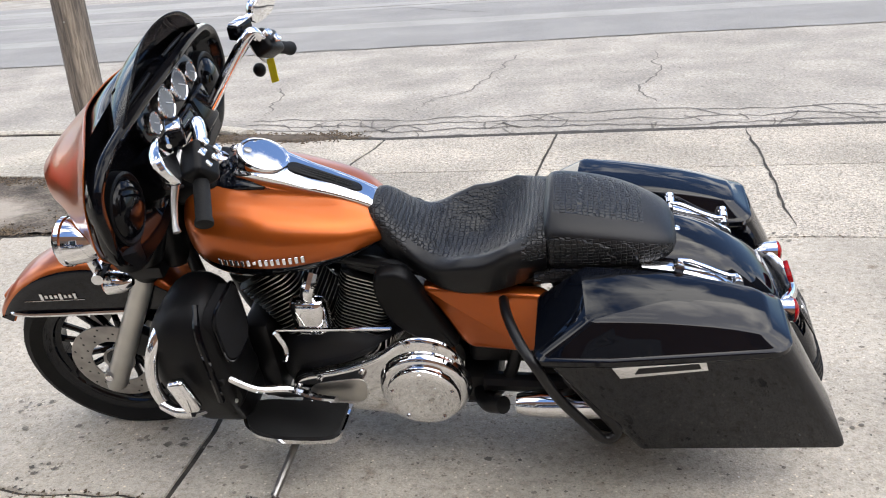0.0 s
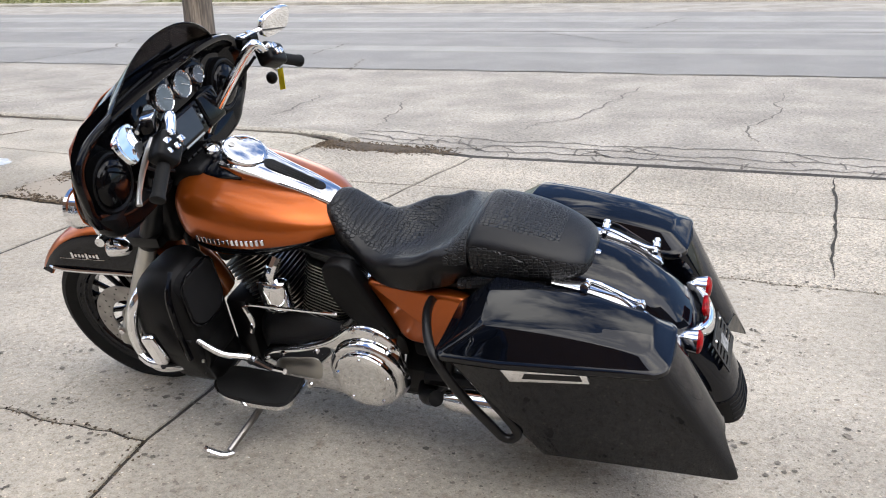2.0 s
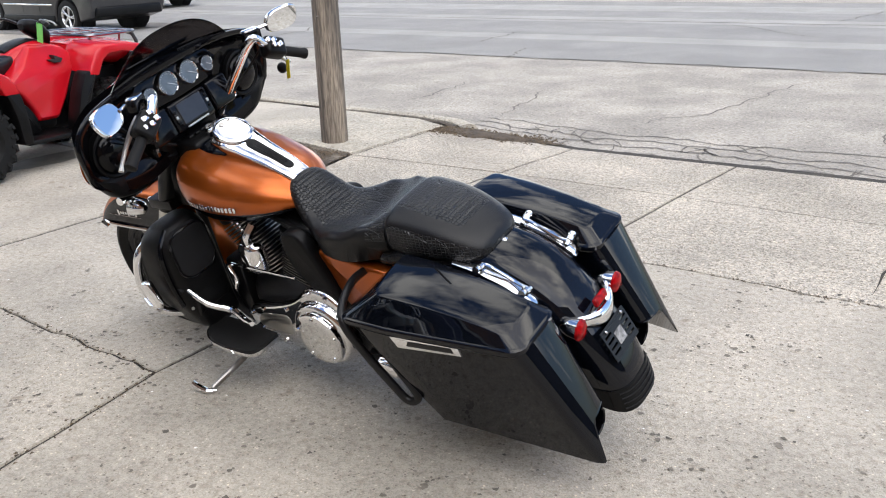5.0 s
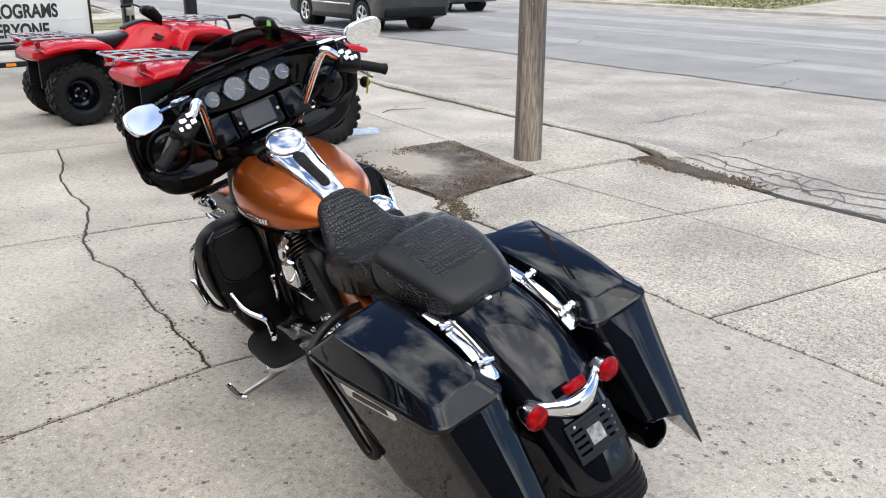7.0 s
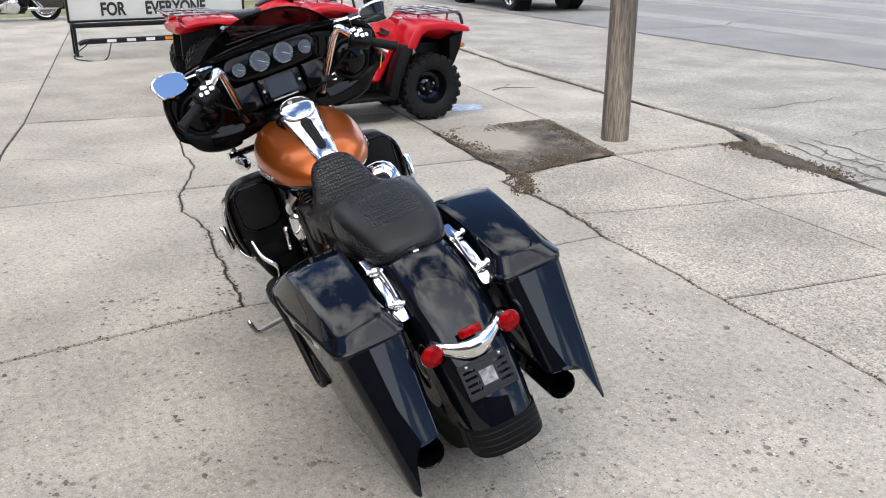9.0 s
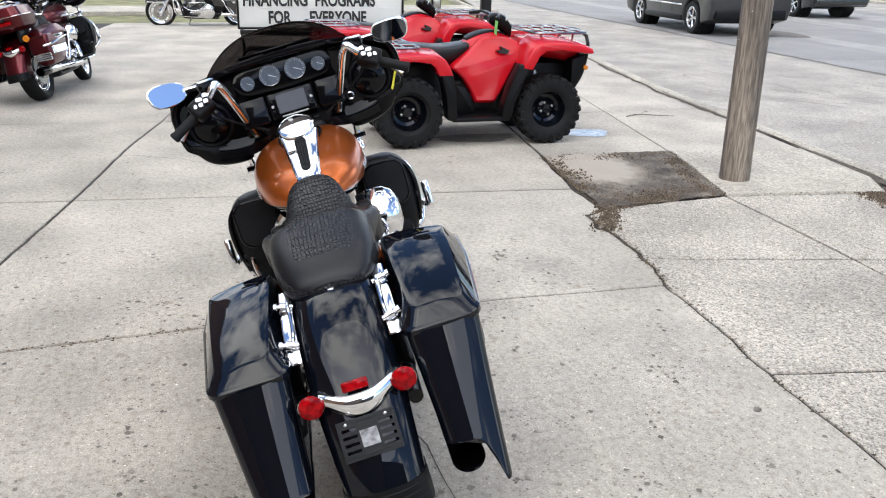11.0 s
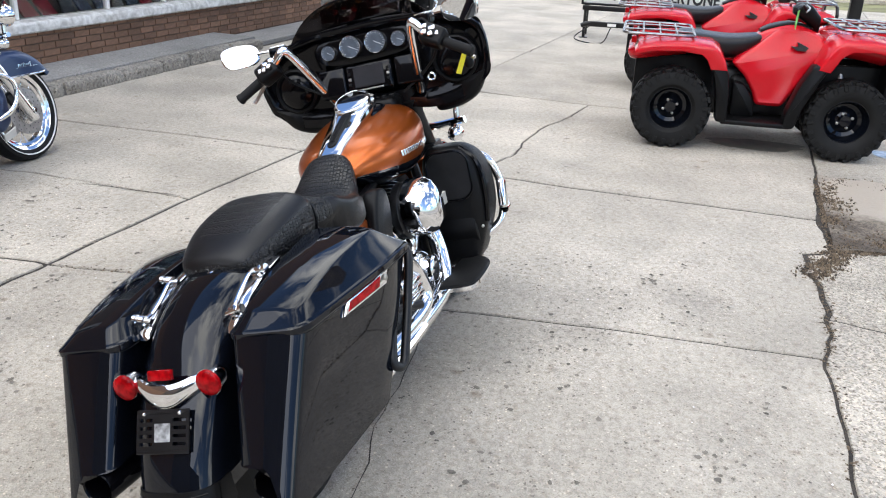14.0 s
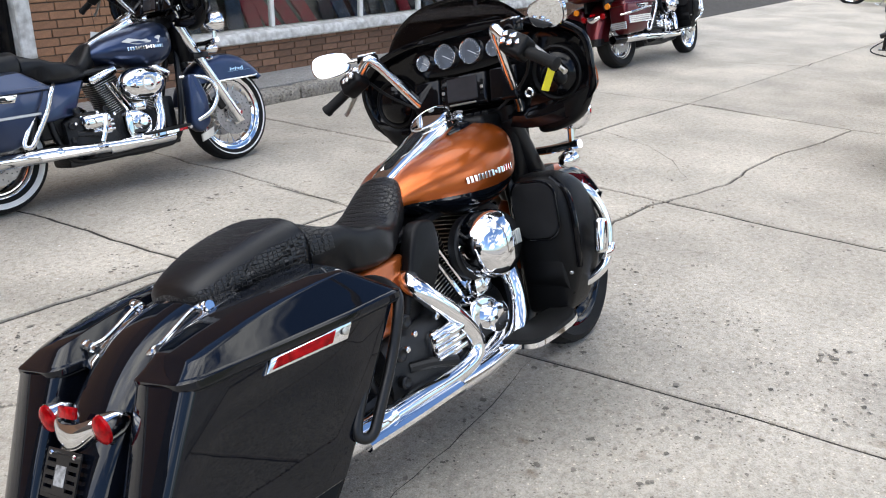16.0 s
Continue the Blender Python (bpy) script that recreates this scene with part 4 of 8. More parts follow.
for x0, x1, z0, z1, mt in ((-6.75, .55, .05, .42, BRICK), (.55, 1.60, .05, 1.25, BRICK_TAN), (-6.75, -6.30, .55, 1.25, BRICK)):
    row = 0
    z = z0 + .029
    while z < z1:
        x = x0 + (.105 if row % 2 == 0 else .0525)
        if row % 2:
            brick(x0 + .026, z, .046, mt)
            x = x0 + .157
        while x + .05 < x1 + .055:
            w = .203
            if x + w / 2 > x1:
                w = max(.05, x1 - x + .10)
                brick(x1 - w / 2, z, w, mt)
                break
            brick(x, z, w, mt)
            x += .212
        z += .068
        row += 1
window = thing("window_1", "long storefront display window with peeling white sill and thin mullions", "window", STORE, kind="structure")
sill = bmesh.new()
rings = []
for i in range(90):
    x = -6.42 + 6.97 * i / 89
    w = .004 * noise.noise((x * 9, 0, 0)) + .003 * noise.noise((x * 31, 0, 0))
    rings.append([(x, -.16, .425), (x, .045 + w, .425), (x, .062 + w, .44), (x, .060 + w, .505), (x, .045, .525 + w), (x, -.02, .535 + w), (x, -.16, .54)])
part("window_sill", skin(sill, rings), OLD_WHITE, window, "white window sill with peeling paint")
for x in (-6.28, -5.2, -4.1, -3.0, -2.05, -.82, .52):
    part("mullion", store(x - .022, x + .022, -.11, -.05, .541, 2.5, .006), WHITE_PAINT if x > -6 else BRUSHED, window)
part("head_frame", store(-6.3, .55, -.12, -.04, 2.5, 2.55, .004), WHITE_PAINT, window)
for a, b in ((-6.258, -5.222), (-5.178, -4.122), (-4.078, -3.022), (-2.978, -2.072), (-2.028, -.842), (-.798, .498)):
    pane = part("pane", store(a, b, -.083, -.077, .541, 2.5, 0), GLASS, window)
    pane.visible_shadow = False
inner = thing("floor_shop", "dim shop interior with dark floor and back wall", "room", STORE, kind="structure")
part("shop_floor", store(-6.4, 12, -5, -.31, .1, .2, .002), WALK, inner)
part("back_wall", store(-6.4, 12, -5.1, -5.0, .1, 2.6, .002), material("dim_wall", (0.20, 0.19, 0.17), 0.9, vary=0.2, scale=2.0), inner)
part("shop_ceiling", store(-6.4, 12, -5, -.31, 2.56, 2.6, .002), WHITE_PAINT, inner)
part("display_deck", store(-6.4, .5, -1.1, -.31, .2, .44, .01), material("deck_board", (0.16, 0.14, 0.12), 0.7, vary=0.2, scale=4.0), inner)
# folded jeans and shirts leaning in the window
rnd = random.Random(4)
DENIM = material("blue_denim", (0.07, 0.10, 0.16), 0.9, vary=0.25, scale=25.0, bump=0.5, bump_scale=400.0)
CLOTH_RED = material("red_cloth", (0.38, 0.03, 0.05), 0.9, vary=0.2, scale=20.0, bump=0.4, bump_scale=300.0)
CLOTH_GREY = material("grey_cloth", (0.10, 0.10, 0.11), 0.9, vary=0.2, scale=20.0, bump=0.4, bump_scale=300.0)
for i in range(26):
    x = .30 - i * .255
    mt, nm, cat = ((DENIM, "folded_jeans", "jeans"), (CLOTH_RED, "folded_shirt", "shirt"), (CLOTH_GREY, "folded_jacket", "jacket"))[(1 if -1.9 < x < -.9 or i % 9 == 5 else (0 if i % 3 else 2))]
    tl = rnd.uniform(-.35, .35)
    m = Matrix.Translation((x, -.52, .45)) @ Matrix.Rotation(radians(35), 4, "X") @ Matrix.Rotation(tl, 4, "Y")
    bm = block(-.09, .09, -.02, .02, 0, .42, .015, 2)
    bmesh.ops.subdivide_edges(bm, edges=list(bm.edges), cuts=2, use_grid_fill=True)
    for v in bm.verts:
        v.co += Vector((.02, .02, .02)) * noise.noise(v.co * 14 + Vector((i, 0, 0)))
    it = part(nm, bm, mt, m=None, sharp=70)
    it.matrix_world = STORE @ m
    tagged(it, {"jeans": "folded blue denim jeans leaning in the shop window", "shirt": "folded red shirt leaning in the shop window", "jacket": "folded dark grey jacket leaning in the shop window"}[cat], cat, "clothes in the window")
door = thing("door_1", "dark glazed shop door in a worn white frame", "door", STORE, kind="structure")
part("door_frame", store(1.60, 1.72, -.16, .03, .1, 2.45, .01), OLD_WHITE, door)
part("door_frame", store(2.72, 2.84, -.16, .03, .1, 2.45, .01), OLD_WHITE, door)
part("door_frame", store(1.60, 2.84, -.16, .03, 2.45, 2.55, .01), OLD_WHITE, door)
leaf = part("door_leaf", store(1.72, 2.72, -.12, -.07, .14, 2.44, .008), GLOSS_PLASTIC, door)
part("door_glass", store(1.86, 2.58, -.068, -.062, .5, 2.25, .002), CAR_GLASS, leaf)
part("door_handle", tube([(1.80, -.07, 1.0), (1.80, .0, 1.02), (1.80, .0, 1.28), (1.80, -.07, 1.3)], .012, 8), CHROME, leaf)
part("wall_beyond", store(2.85, 12, -.30, -.0, -.05, 2.54, .006), BRICK_TAN, wall)

# unseen walls closing the east, added so the bags' rear faces reflect dark
part("wall_south_east", block(13.5, 13.8, -16, -1.0, -.1, 8.4, .01), material("reflected_wall_brown", (0.17, 0.13, 0.11), 0.9, vary=0.2, scale=1.5, bump=0.4, bump_scale=30.0), label="tall dark wall out of view, added to darken reflections", kind="structure")
part("wall_east", block(15.0, 15.3, -12, 6.0, -.1, 4.8, .01), material("reflected_wall_grey", (0.08, 0.08, 0.08), 0.9, vary=0.2, scale=1.5, bump=0.4, bump_scale=30.0), label="plain dull grey wall out of view, added to darken reflections", kind="structure")


# ---- motorcycles: x forward, y to the rider's left, z up, rear axle near x = 0 ----
def hoop(loop, c, axis=(0, 1, 0), n=48, bm=None, slots=None):
    """A closed section (radius, offset) turned about an axis, open in the middle."""
    bm = bm or bmesh.new()
    m = Matrix.Translation(c) @ Vector((0, 0, 1)).rotation_difference(Vector(axis)).to_matrix().to_4x4()
    vs = [[bm.verts.new(m @ Vector((r * math.cos(a), r * math.sin(a), h))) for r, h in loop] for a in (2 * math.pi * i / n for i in range(n))]
    k = len(loop)
    for i in range(n):
        for j in range(k):
            f = bm.faces.new((vs[i][j], vs[i][(j + 1) % k], vs[(i + 1) % n][(j + 1) % k], vs[(i + 1) % n][j]))
            if slots:
                f.material_index = slots[j]
    return bm


def bolt(c, axis, r=.006, bm=None):
    a = Vector(axis).normalized()
    return lathe([(r, 0), (r, r * .9), (r * .6, r * 1.2)], c, a, 8, bm)


def bolt_ring(c, r, n, s):
    """Small bolts round a cover that faces sideways."""
    bm = bmesh.new()
    for i in range(n):
        a = 2 * math.pi * i / n + .4
        bolt((c[0] + r * math.cos(a), c[1], c[2] + r * math.sin(a)), (0, s, 0), .006, bm)
    return bm


def wheel(parent, name, c, R, w, rim, spokes, m=None, whitewall=False, wire=False, disc=(1, -1), rim_mat=None, lab=""):
    """A road wheel: cast or wired rim with tyre, discs and hub."""
    h = w / 2
    bm = hoop([(rim + .008, -h * .72), (rim + .008, -h * .60), (rim - .022, -h * .55), (rim - .034, -h * .3), (rim - .034, h * .3), (rim - .022, h * .55), (rim + .008, h * .60), (rim + .008, h * .72), (rim - .006, h * .66), (rim - .042, h * .3), (rim - .042, -h * .3), (rim - .006, -h * .66)], c, n=56)
    lathe([(.03, -.07), (.045, -.065), (.045, .065), (.03, .07)], c, (0, 1, 0), 20, bm)
    wh = part(name, bm, rim_mat or BLACK_PAINT, parent, lab, m=m)
    if wire:
        wires = bmesh.new()
        for i in range(40):
            a, b = 2 * math.pi * i / 40, 2 * math.pi * (i + (1.6 if i % 2 else -1.6)) / 40
            s = .04 * (1 if i % 4 < 2 else -1)
            cyl((c[0] + .04 * math.cos(a), c[1] + s, c[2] + .04 * math.sin(a)), (c[0] + (rim - .03) * math.cos(b), c[1], c[2] + (rim - .03) * math.sin(b)), .0022, 5, bm=wires)
        part("wire_spokes", wires, CHROME, wh, m=m, kind="stuff")
    else:
        for i in range(spokes):
            for s in (-.09, .09):
                a0, a1 = 2 * math.pi * i / spokes + s * 1.6, 2 * math.pi * i / spokes + s * 2.2
                p, q = Vector((c[0] + .04 * math.cos(a0), c[1], c[2] + .04 * math.sin(a0))), Vector((c[0] + (rim - .03) * math.cos(a1), c[1], c[2] + (rim - .03) * math.sin(a1)))
                part("spoke", tube([p, p.lerp(q, .5), q], [.013, .010, .011], 8, 2), rim_mat or BLACK_PAINT, wh, m=m)
    side = [(rim + .004, -h * .70), (rim + .03, -h * .92), (R - .035, -h), (R - .014, -h * .86), (R - .003, -h * .5), (R, 0), (R - .003, h * .5), (R - .014, h * .86), (R - .035, h), (rim + .03, h * .92), (rim + .004, h * .70)]
    sl = [0, 1, 0, 0, 0, 0, 0, 0, 1, 0, 0] if whitewall else None
    ty = hoop(side, c, n=64, slots=sl)
    tread = bmesh.new()
    for i in range(36):
        a = 2 * math.pi * i / 36
        for s in (-1, 1):
            p = Vector((c[0] + (R - .001) * math.cos(a), c[1] + s * h * .12, c[2] + (R - .001) * math.sin(a)))
            q = Vector((c[0] + (R - .012) * math.cos(a + .09), c[1] + s * h * .82, c[2] + (R - .012) * math.sin(a + .09)))
            cyl(p, q, .0022, 5, bm=tread)
    tyre = part("tyre", ty, [RUBBER, WHITE_PAINT] if whitewall else RUBBER, wh, m=m)
    if name == "front_wheel":
        part("tread", tread, RUBBER, tyre, m=m, kind="stuff")
    for s in disc:
        d = hoop([(.085, s * .072 - .002), (.148, s * .072 - .002), (.148, s * .072 + .002), (.085, s * .072 + .002)], c, n=44)
        hoop([(.034, s * .060 - .003), (.050, s * .066 - .003), (.050, s * .066 + .003), (.034, s * .060 + .003)], c, n=30, bm=d)
        holes = bmesh.new()
        for i in range(36):
            a, r = 2 * math.pi * i / 36, (.098, .117, .136)[i % 3]
            for f in (-1, 1):
                holes.faces.new([holes.verts.new((c[0] + r * math.cos(a) + .0042 * math.cos(q * 1.047), c[1] + s * .072 + f * .0026, c[2] + r * math.sin(a) + .0042 * math.sin(q * 1.047))) for q in range(6)])
        dk = part("brake_disc", d, STEEL, wh, "drilled steel brake disc", m=m)
        part("disc_holes", holes, BLACK_METAL, dk, m=m, kind="stuff")
    return wh


def fender_shell(c, R, hw, a0, a1, low, k=40, crown=.55, thick=.005, split=None, z_cut=None, flat=0.0, flare=0.0, arch=.055):
    """A mudguard round a wheel: crowned top and skirts down to radius low (or to the height z_cut)."""
    bm = bmesh.new()
    rings = []
    R0 = R
    for i in range(k + 1):
        a = radians(a0 + (a1 - a0) * i / k)
        R = R0 + flare * max(0, (math.degrees(a) - 142) / 45) ** 1.6
        lo = low
        if z_cut is not None:
            s = math.sin(a)
            lo = min(R - .02, max(low, (z_cut - c[2]) / s if s > .05 else R - .02)) if z_cut > c[2] else low
        hw2 = hw * (1 - flat * max(0, -math.cos(a)) ** 8)
        sec = []
        for t in range(4):
            sec.append((-1.0, lo + (R - .05 - lo) * t / 3.5))
        for t in range(13):
            b = math.pi * (1 - t / 12)
            sec.append((math.copysign(abs(math.cos(b)) ** crown, math.cos(b)), R - arch + arch * math.sin(b) ** .8))
        for t in range(4):
            sec.append((1.0, lo + (R - .05 - lo) * (3 - t) / 3.5))
        outer = [(c[0] + r * math.cos(a), c[1] + u * hw2, c[2] + r * math.sin(a)) for u, r in sec]
        inner = [(c[0] + (r - thick) * math.cos(a), c[1] + u * (hw2 - thick), c[2] + (r - thick) * math.sin(a)) for u, r in reversed(sec)]
        rings.append(outer + inner)
    n = len(rings[0])
    return skin(bm, rings, slots=(lambda i, j: 1 if split and (j < split or n // 2 - split - 1 <= j < n // 2) else 0))


def word_bars(origin, dx, heights, h, bm, y, n=10, t=.003):
    """Plain bars standing for a maker's lettering."""
    for i in range(n):
        x = origin[0] - dx * i
        w = dx * .62
        block(x - w / 2, x + w / 2, min(y, y + t), max(y, y + t), origin[1] - h * heights[i % len(heights)] / 2, origin[1] + h * heights[i % len(heights)] / 2, .0012, 1, bm)
    return bm


def bagger(m, label, P):
    """A heavy touring motorcycle with fork fairing and hard bags. P: paints and fittings."""
    bike = thing("motorcycle", label, "motorcycle", m, "parked motorcycles")
    S = Matrix.Translation((1.30, 0, 0)) @ Matrix.Rotation(radians(P.get("steer", 4)), 4, "Z") @ Matrix.Translation((-1.30, 0, 0))
    main, second, guard = P["main"], P["second"], P["guard"]

    # wheels
    AX, AZ, RX, RZ = 1.635, .318, .03, .31
    wheel(bike, "front_wheel", (AX, 0, AZ), .318, .13, .245, 9, S, P.get("whitewall"), P.get("wire"), rim_mat=P.get("rim"), lab=P.get("wheel_label", "black cast front wheel"))
    wheel(bike, "rear_wheel", (RX, 0, RZ), .31, .165, .215, 9, None, P.get("whitewall"), P.get("wire"), disc=(1, -1), rim_mat=P.get("rim"), lab="rear wheel half hidden by the bags")

    # fork
    for s in (1, -1):
        leg = tube([(1.645, s * .112, .255), (1.62, s * .112, .31), (1.40, s * .112, .71)], [.030, .034, .030], 16, 3)
        cyl((1.638, s * .085, .318), (1.638, s * .142, .318), .019, 14, bm=leg)
        lg = part("fork_leg", leg, P.get("fork", BRUSHED), bike, "dull silver fork slider", m=S)
        cap = cyl((1.638, s * .142, .318), (1.638, s * .150, .318), .013, 6)
        part("axle_nut", cap, CHROME, lg, m=S)
        up = tube([(1.41, s * .112, .69), (1.27, s * .112, .95)], .036, 16, 1)
        part("fork_cover", up, BLACK_METAL if not P.get("chrome_fork") else CHROME, bike, m=S)
        cal = block(1.50, 1.585, s * .075 - .022, s * .075 + .022, .36, .46, .012, 2, m=Matrix.Translation((1.54, 0, .41)) @ Matrix.Rotation(radians(-28), 4, "Y") @ Matrix.Translation((-1.54, 0, -.41)))
        for q in (.385, .435):
            bolt((1.555, s * .097, q), (0, s, 0), .008, cal)
        part("brake_caliper", cal, BLACK_METAL, bike, m=S)
    part("lower_triple_clamp", plate([(1.46, .70), (1.34, .70), (1.34, .74), (1.46, .74)], -.15, .15, .008), BLACK_METAL, bike, m=S)
    part("steering_head", cyl((1.36, 0, .66), (1.22, 0, .98), .036, 16), BLACK_METAL, bike)

    cowl = [[(x, y, z) for x, y in round_rect(a, b, -w, w, .035, 6)] for z, a, b, w in ((.690, 1.295, 1.40, .085), (.72, 1.280, 1.405, .105), (.82, 1.262, 1.39, .125), (.93, 1.250, 1.37, .145), (.985, 1.245, 1.36, .150))]
    part("fork_shroud", skin(bmesh.new(), cowl), PLASTIC, bike, "black steering head shroud", m=S)

    # front fender
    ff = part("front_fender", fender_shell((1.625, 0, .335), .382, .088, 33, 168, .205, z_cut=.540, split=6), [main, second], bike, m=S)
    for s in (1, -1):
        tr = tube([(1.925, s * .01, .560), (1.912, s * .06, .550), (1.85, s * .0925, .542), (1.62, s * .0925, .539), (1.50, s * .0925, .539)], .0075, 8, 5)
        part("fender_trim", tr, CHROME, ff, "chrome fender edge strip", m=S)
        wd = bmesh.new()
        word_bars((1.77, .605), .015, (1.0, .5, .6, .5, .9, .5, .5, .8), .026, wd, s * .0885, 8, s * .003)
        block(1.64, 1.83, min(s * .088, s * .0905), max(s * .088, s * .0905), .589, .591, .0005, 1, wd)
        part("fender_emblem", wd, CHROME, ff, m=S)
    part("fender_tip_light", block(1.900, 1.938, -.03, .03, .552, .572, .006), P.get("tip", main), ff, m=S)
    for s in (1, -1):
        br = tube([(1.46, s * .11, .70), (1.50, s * .105, .69), (1.53, s * .09, .70)], .010, 8, 3)
        part("fender_bracket", br, CHROME, ff, m=S)

    # passing lamps and front signals
    bar = tube([(1.45, .27, .80), (1.47, .12, .79), (1.47, -.12, .79), (1.45, -.27, .80)], .016, 10, 4)
    part("lamp_bar", bar, CHROME, bike, m=S)
    for s in (1, -1):
        c = (1.465, s * .245, .912)
        la = lathe([(.012, -.075), (.038, -.060), (.054, -.035), (.060, 0), (.062, .020), (.066, .024), (.066, .036), (.060, .040)], c, (1, 0, 0), 28)
        tube([(1.46, s * .235, .80), (1.462, s * .242, .86)], .014, 10, 1, la)
        lm = part("passing_lamp", la, CHROME, bike, "chrome passing lamp", m=S)
        part("lens", lathe([(.058, 0), (.050, .010), (.02, .016)], (c[0] + .040, c[1], c[2]), (1, 0, 0), 24), GLASS, lm, m=S)
        tg = lathe([(.010, -.055), (.024, -.040), (.031, -.010), (.033, .014)], (1.44, s * .222, .752), (1, 0, 0), 20)
        sg = part("turn_signal", tg, CHROME, bike, m=S)
        part("lens", lathe([(.032, 0), (.026, .008), (.01, .012)], (1.454, s * .222, .752), (1, 0, 0), 20), AMBER_LENS if P.get("amber") else main, sg, m=S)

    # fairing: black inner, painted outer
    st = [(-.466, 1.238, 1.258, 1.01, 1.15, 2.4), (-.452, 1.218, 1.286, .980, 1.19, 2.8), (-.40, 1.205, 1.325, .945, 1.215, 3.0), (-.32, 1.225, 1.392, .915, 1.235, 3.2), (-.20, 1.228, 1.500, .900, 1.252, 3.2), (-.10, 1.232, 1.580, .925, 1.258, 3.2), (0, 1.234, 1.600, .93, 1.260, 3.2)]
    st = st + [(-q[0], *q[1:]) for q in reversed(st[:-1])]
    stations = [((a + b) / 2, y, (c + d) / 2, (b - a) / 2, (d - c) / 2, (d - c) / 2, p) for y, a, b, c, d, p in st]

    def nose(bm):
        # the front slopes back towards the top edge
        for v in bm.verts:
            q = v.co
            if q.x > 1.24:
                q.x = 1.24 + (q.x - 1.24) * float(np.interp(q.z, (.86, .90, .94, .97, 1.0, 1.04, 1.10, 1.17, 1.22, 1.27), (.10, .22, .42, .78, 1.0, .97, .80, .56, .42, .32)))
            q.x += .04 * max(0, 1.06 - q.z)
        return bm
    inner = nose(body(stations, 5, 44, "y"))
    for v in inner.verts:
        v.co.x = max(v.co.x, 1.292 - .04 * max(0, (abs(v.co.y) - .34) / .12))
    fi = part("inner_fairing", inner, GLOSS_PLASTIC, bike, "gloss black inner fairing", m=S)
    ys = (0, .1, .2, .30, .38, .44, .462, .468)
    hi = (1.262, 1.260, 1.254, 1.238, 1.216, 1.180, 1.145, 1.10)
    lo_z = (.93, .925, .905, .910, .935, .985, 1.03, 1.10)
    rim = [Vector((0, -y, z)) for y, z in zip(reversed(ys), reversed(hi))] + [Vector((0, y, z)) for y, z in list(zip(ys, hi))[1:]]
    rim += [Vector((0, y, z)) for y, z in list(zip(reversed(ys), reversed(lo_z)))[1:]] + [Vector((0, -y, z)) for y, z in list(zip(ys, lo_z))[1:-1]]
    rim = spline(rim + rim[:1], 5)[:-1]
    bowl = []
    for ins, dx in ((.020, .050), (-.004, .022), (-.006, .010), (-.002, .000), (.010, -.001), (.017, .003), (.022, .018), (.034, .038), (.060, .048), (.13, .052)):
        ring = []
        for p in rim:
            zm = 1.09
            k = 1 - ins / .468
            up = max(0, (p.z - 1.12) / .14)
            xr = 1.232 - .036 * min(1, up) * (1 - (abs(p.y) / .468) ** 2)
            deep = min(1, max(0, (p.z - .975) / .10)) if dx < .045 else 1
            ring.append((xr + dx * deep + .02 * (1 - deep), p.y * k, zm + (p.z - zm) * (1 - ins / .17)))
        bowl.append(ring)
    part("dash_bowl", skin(bmesh.new(), bowl), GLOSS_PLASTIC, fi, "hollow gloss black dash surround with a rolled rim", m=S, sharp=45)
    outer = nose(body(stations, 5, 44, "y"))
    bmesh.ops.recalc_face_normals(outer, faces=outer.faces)
    outer.normal_update()
    for at, no in (((1.288, 0, 0), (-1, 0, 0)), ((0, 0, 1.205), (0, 0, 1)), ((1.30, 0, .958), (.16, 0, -1))):
        bmesh.ops.bisect_plane(outer, geom=outer.verts[:] + outer.edges[:] + outer.faces[:], plane_co=at, plane_no=no, clear_outer=True)
    drop = [f for f in outer.faces if f.normal.x < .04]
    bmesh.ops.delete(outer, geom=drop, context="FACES")
    bmesh.ops.recalc_face_normals(outer, faces=outer.faces)
    outer.normal_update()
    for v in outer.verts:
        v.co += v.normal * .006
    for f in outer.faces:
        c = f.calc_center_median()
        f.material_index = 1 if c.z < .985 and .10 < abs(c.y) < .22 else 0
    of = part("outer_fairing", outer, [main, second if P.get("two_tone") else main], bike, "batwing outer fairing", m=S)
    mod = of.modifiers.new("thickness", "SOLIDIFY")
    mod.thickness, mod.offset = .004, 1
    for s in (1, -1):
        slot = tube([(1.232, s * .05, 1.268), (1.236, s * .16, 1.260), (1.246, s * .25, 1.246)], [.004, .006, .004], 8, 4)
        part("defrost_slot", slot, PLASTIC, fi, m=S)
    panel = []
    for x, f in ((1.30, 1.0), (1.226, 1.0), (1.221, .975), (1.220, .90)):
        panel.append([(x + .35 * max(0, z - 1.185), y, z) for y, z in [(p.x, p.y) for p in spline([(-.205 * f, 1.185, 0), (-.17 * f, 1.185 + .045 * f, 0), (-.06 * f, 1.187 + .062 * f, 0), (.06 * f, 1.187 + .062 * f, 0), (.17 * f, 1.185 + .045 * f, 0), (.205 * f, 1.185, 0), (.17 * f, 1.18 - .045 * f, 0), (.06 * f, 1.18 - .058 * f, 0), (-.06 * f, 1.18 - .058 * f, 0), (-.17 * f, 1.18 - .045 * f, 0), (-.205 * f, 1.185, 0)], 4)][:-1]])
    part("instrument_panel", skin(bmesh.new(), panel), GLOSS_PLASTIC, fi, m=S)

    # windshield
    rows = []
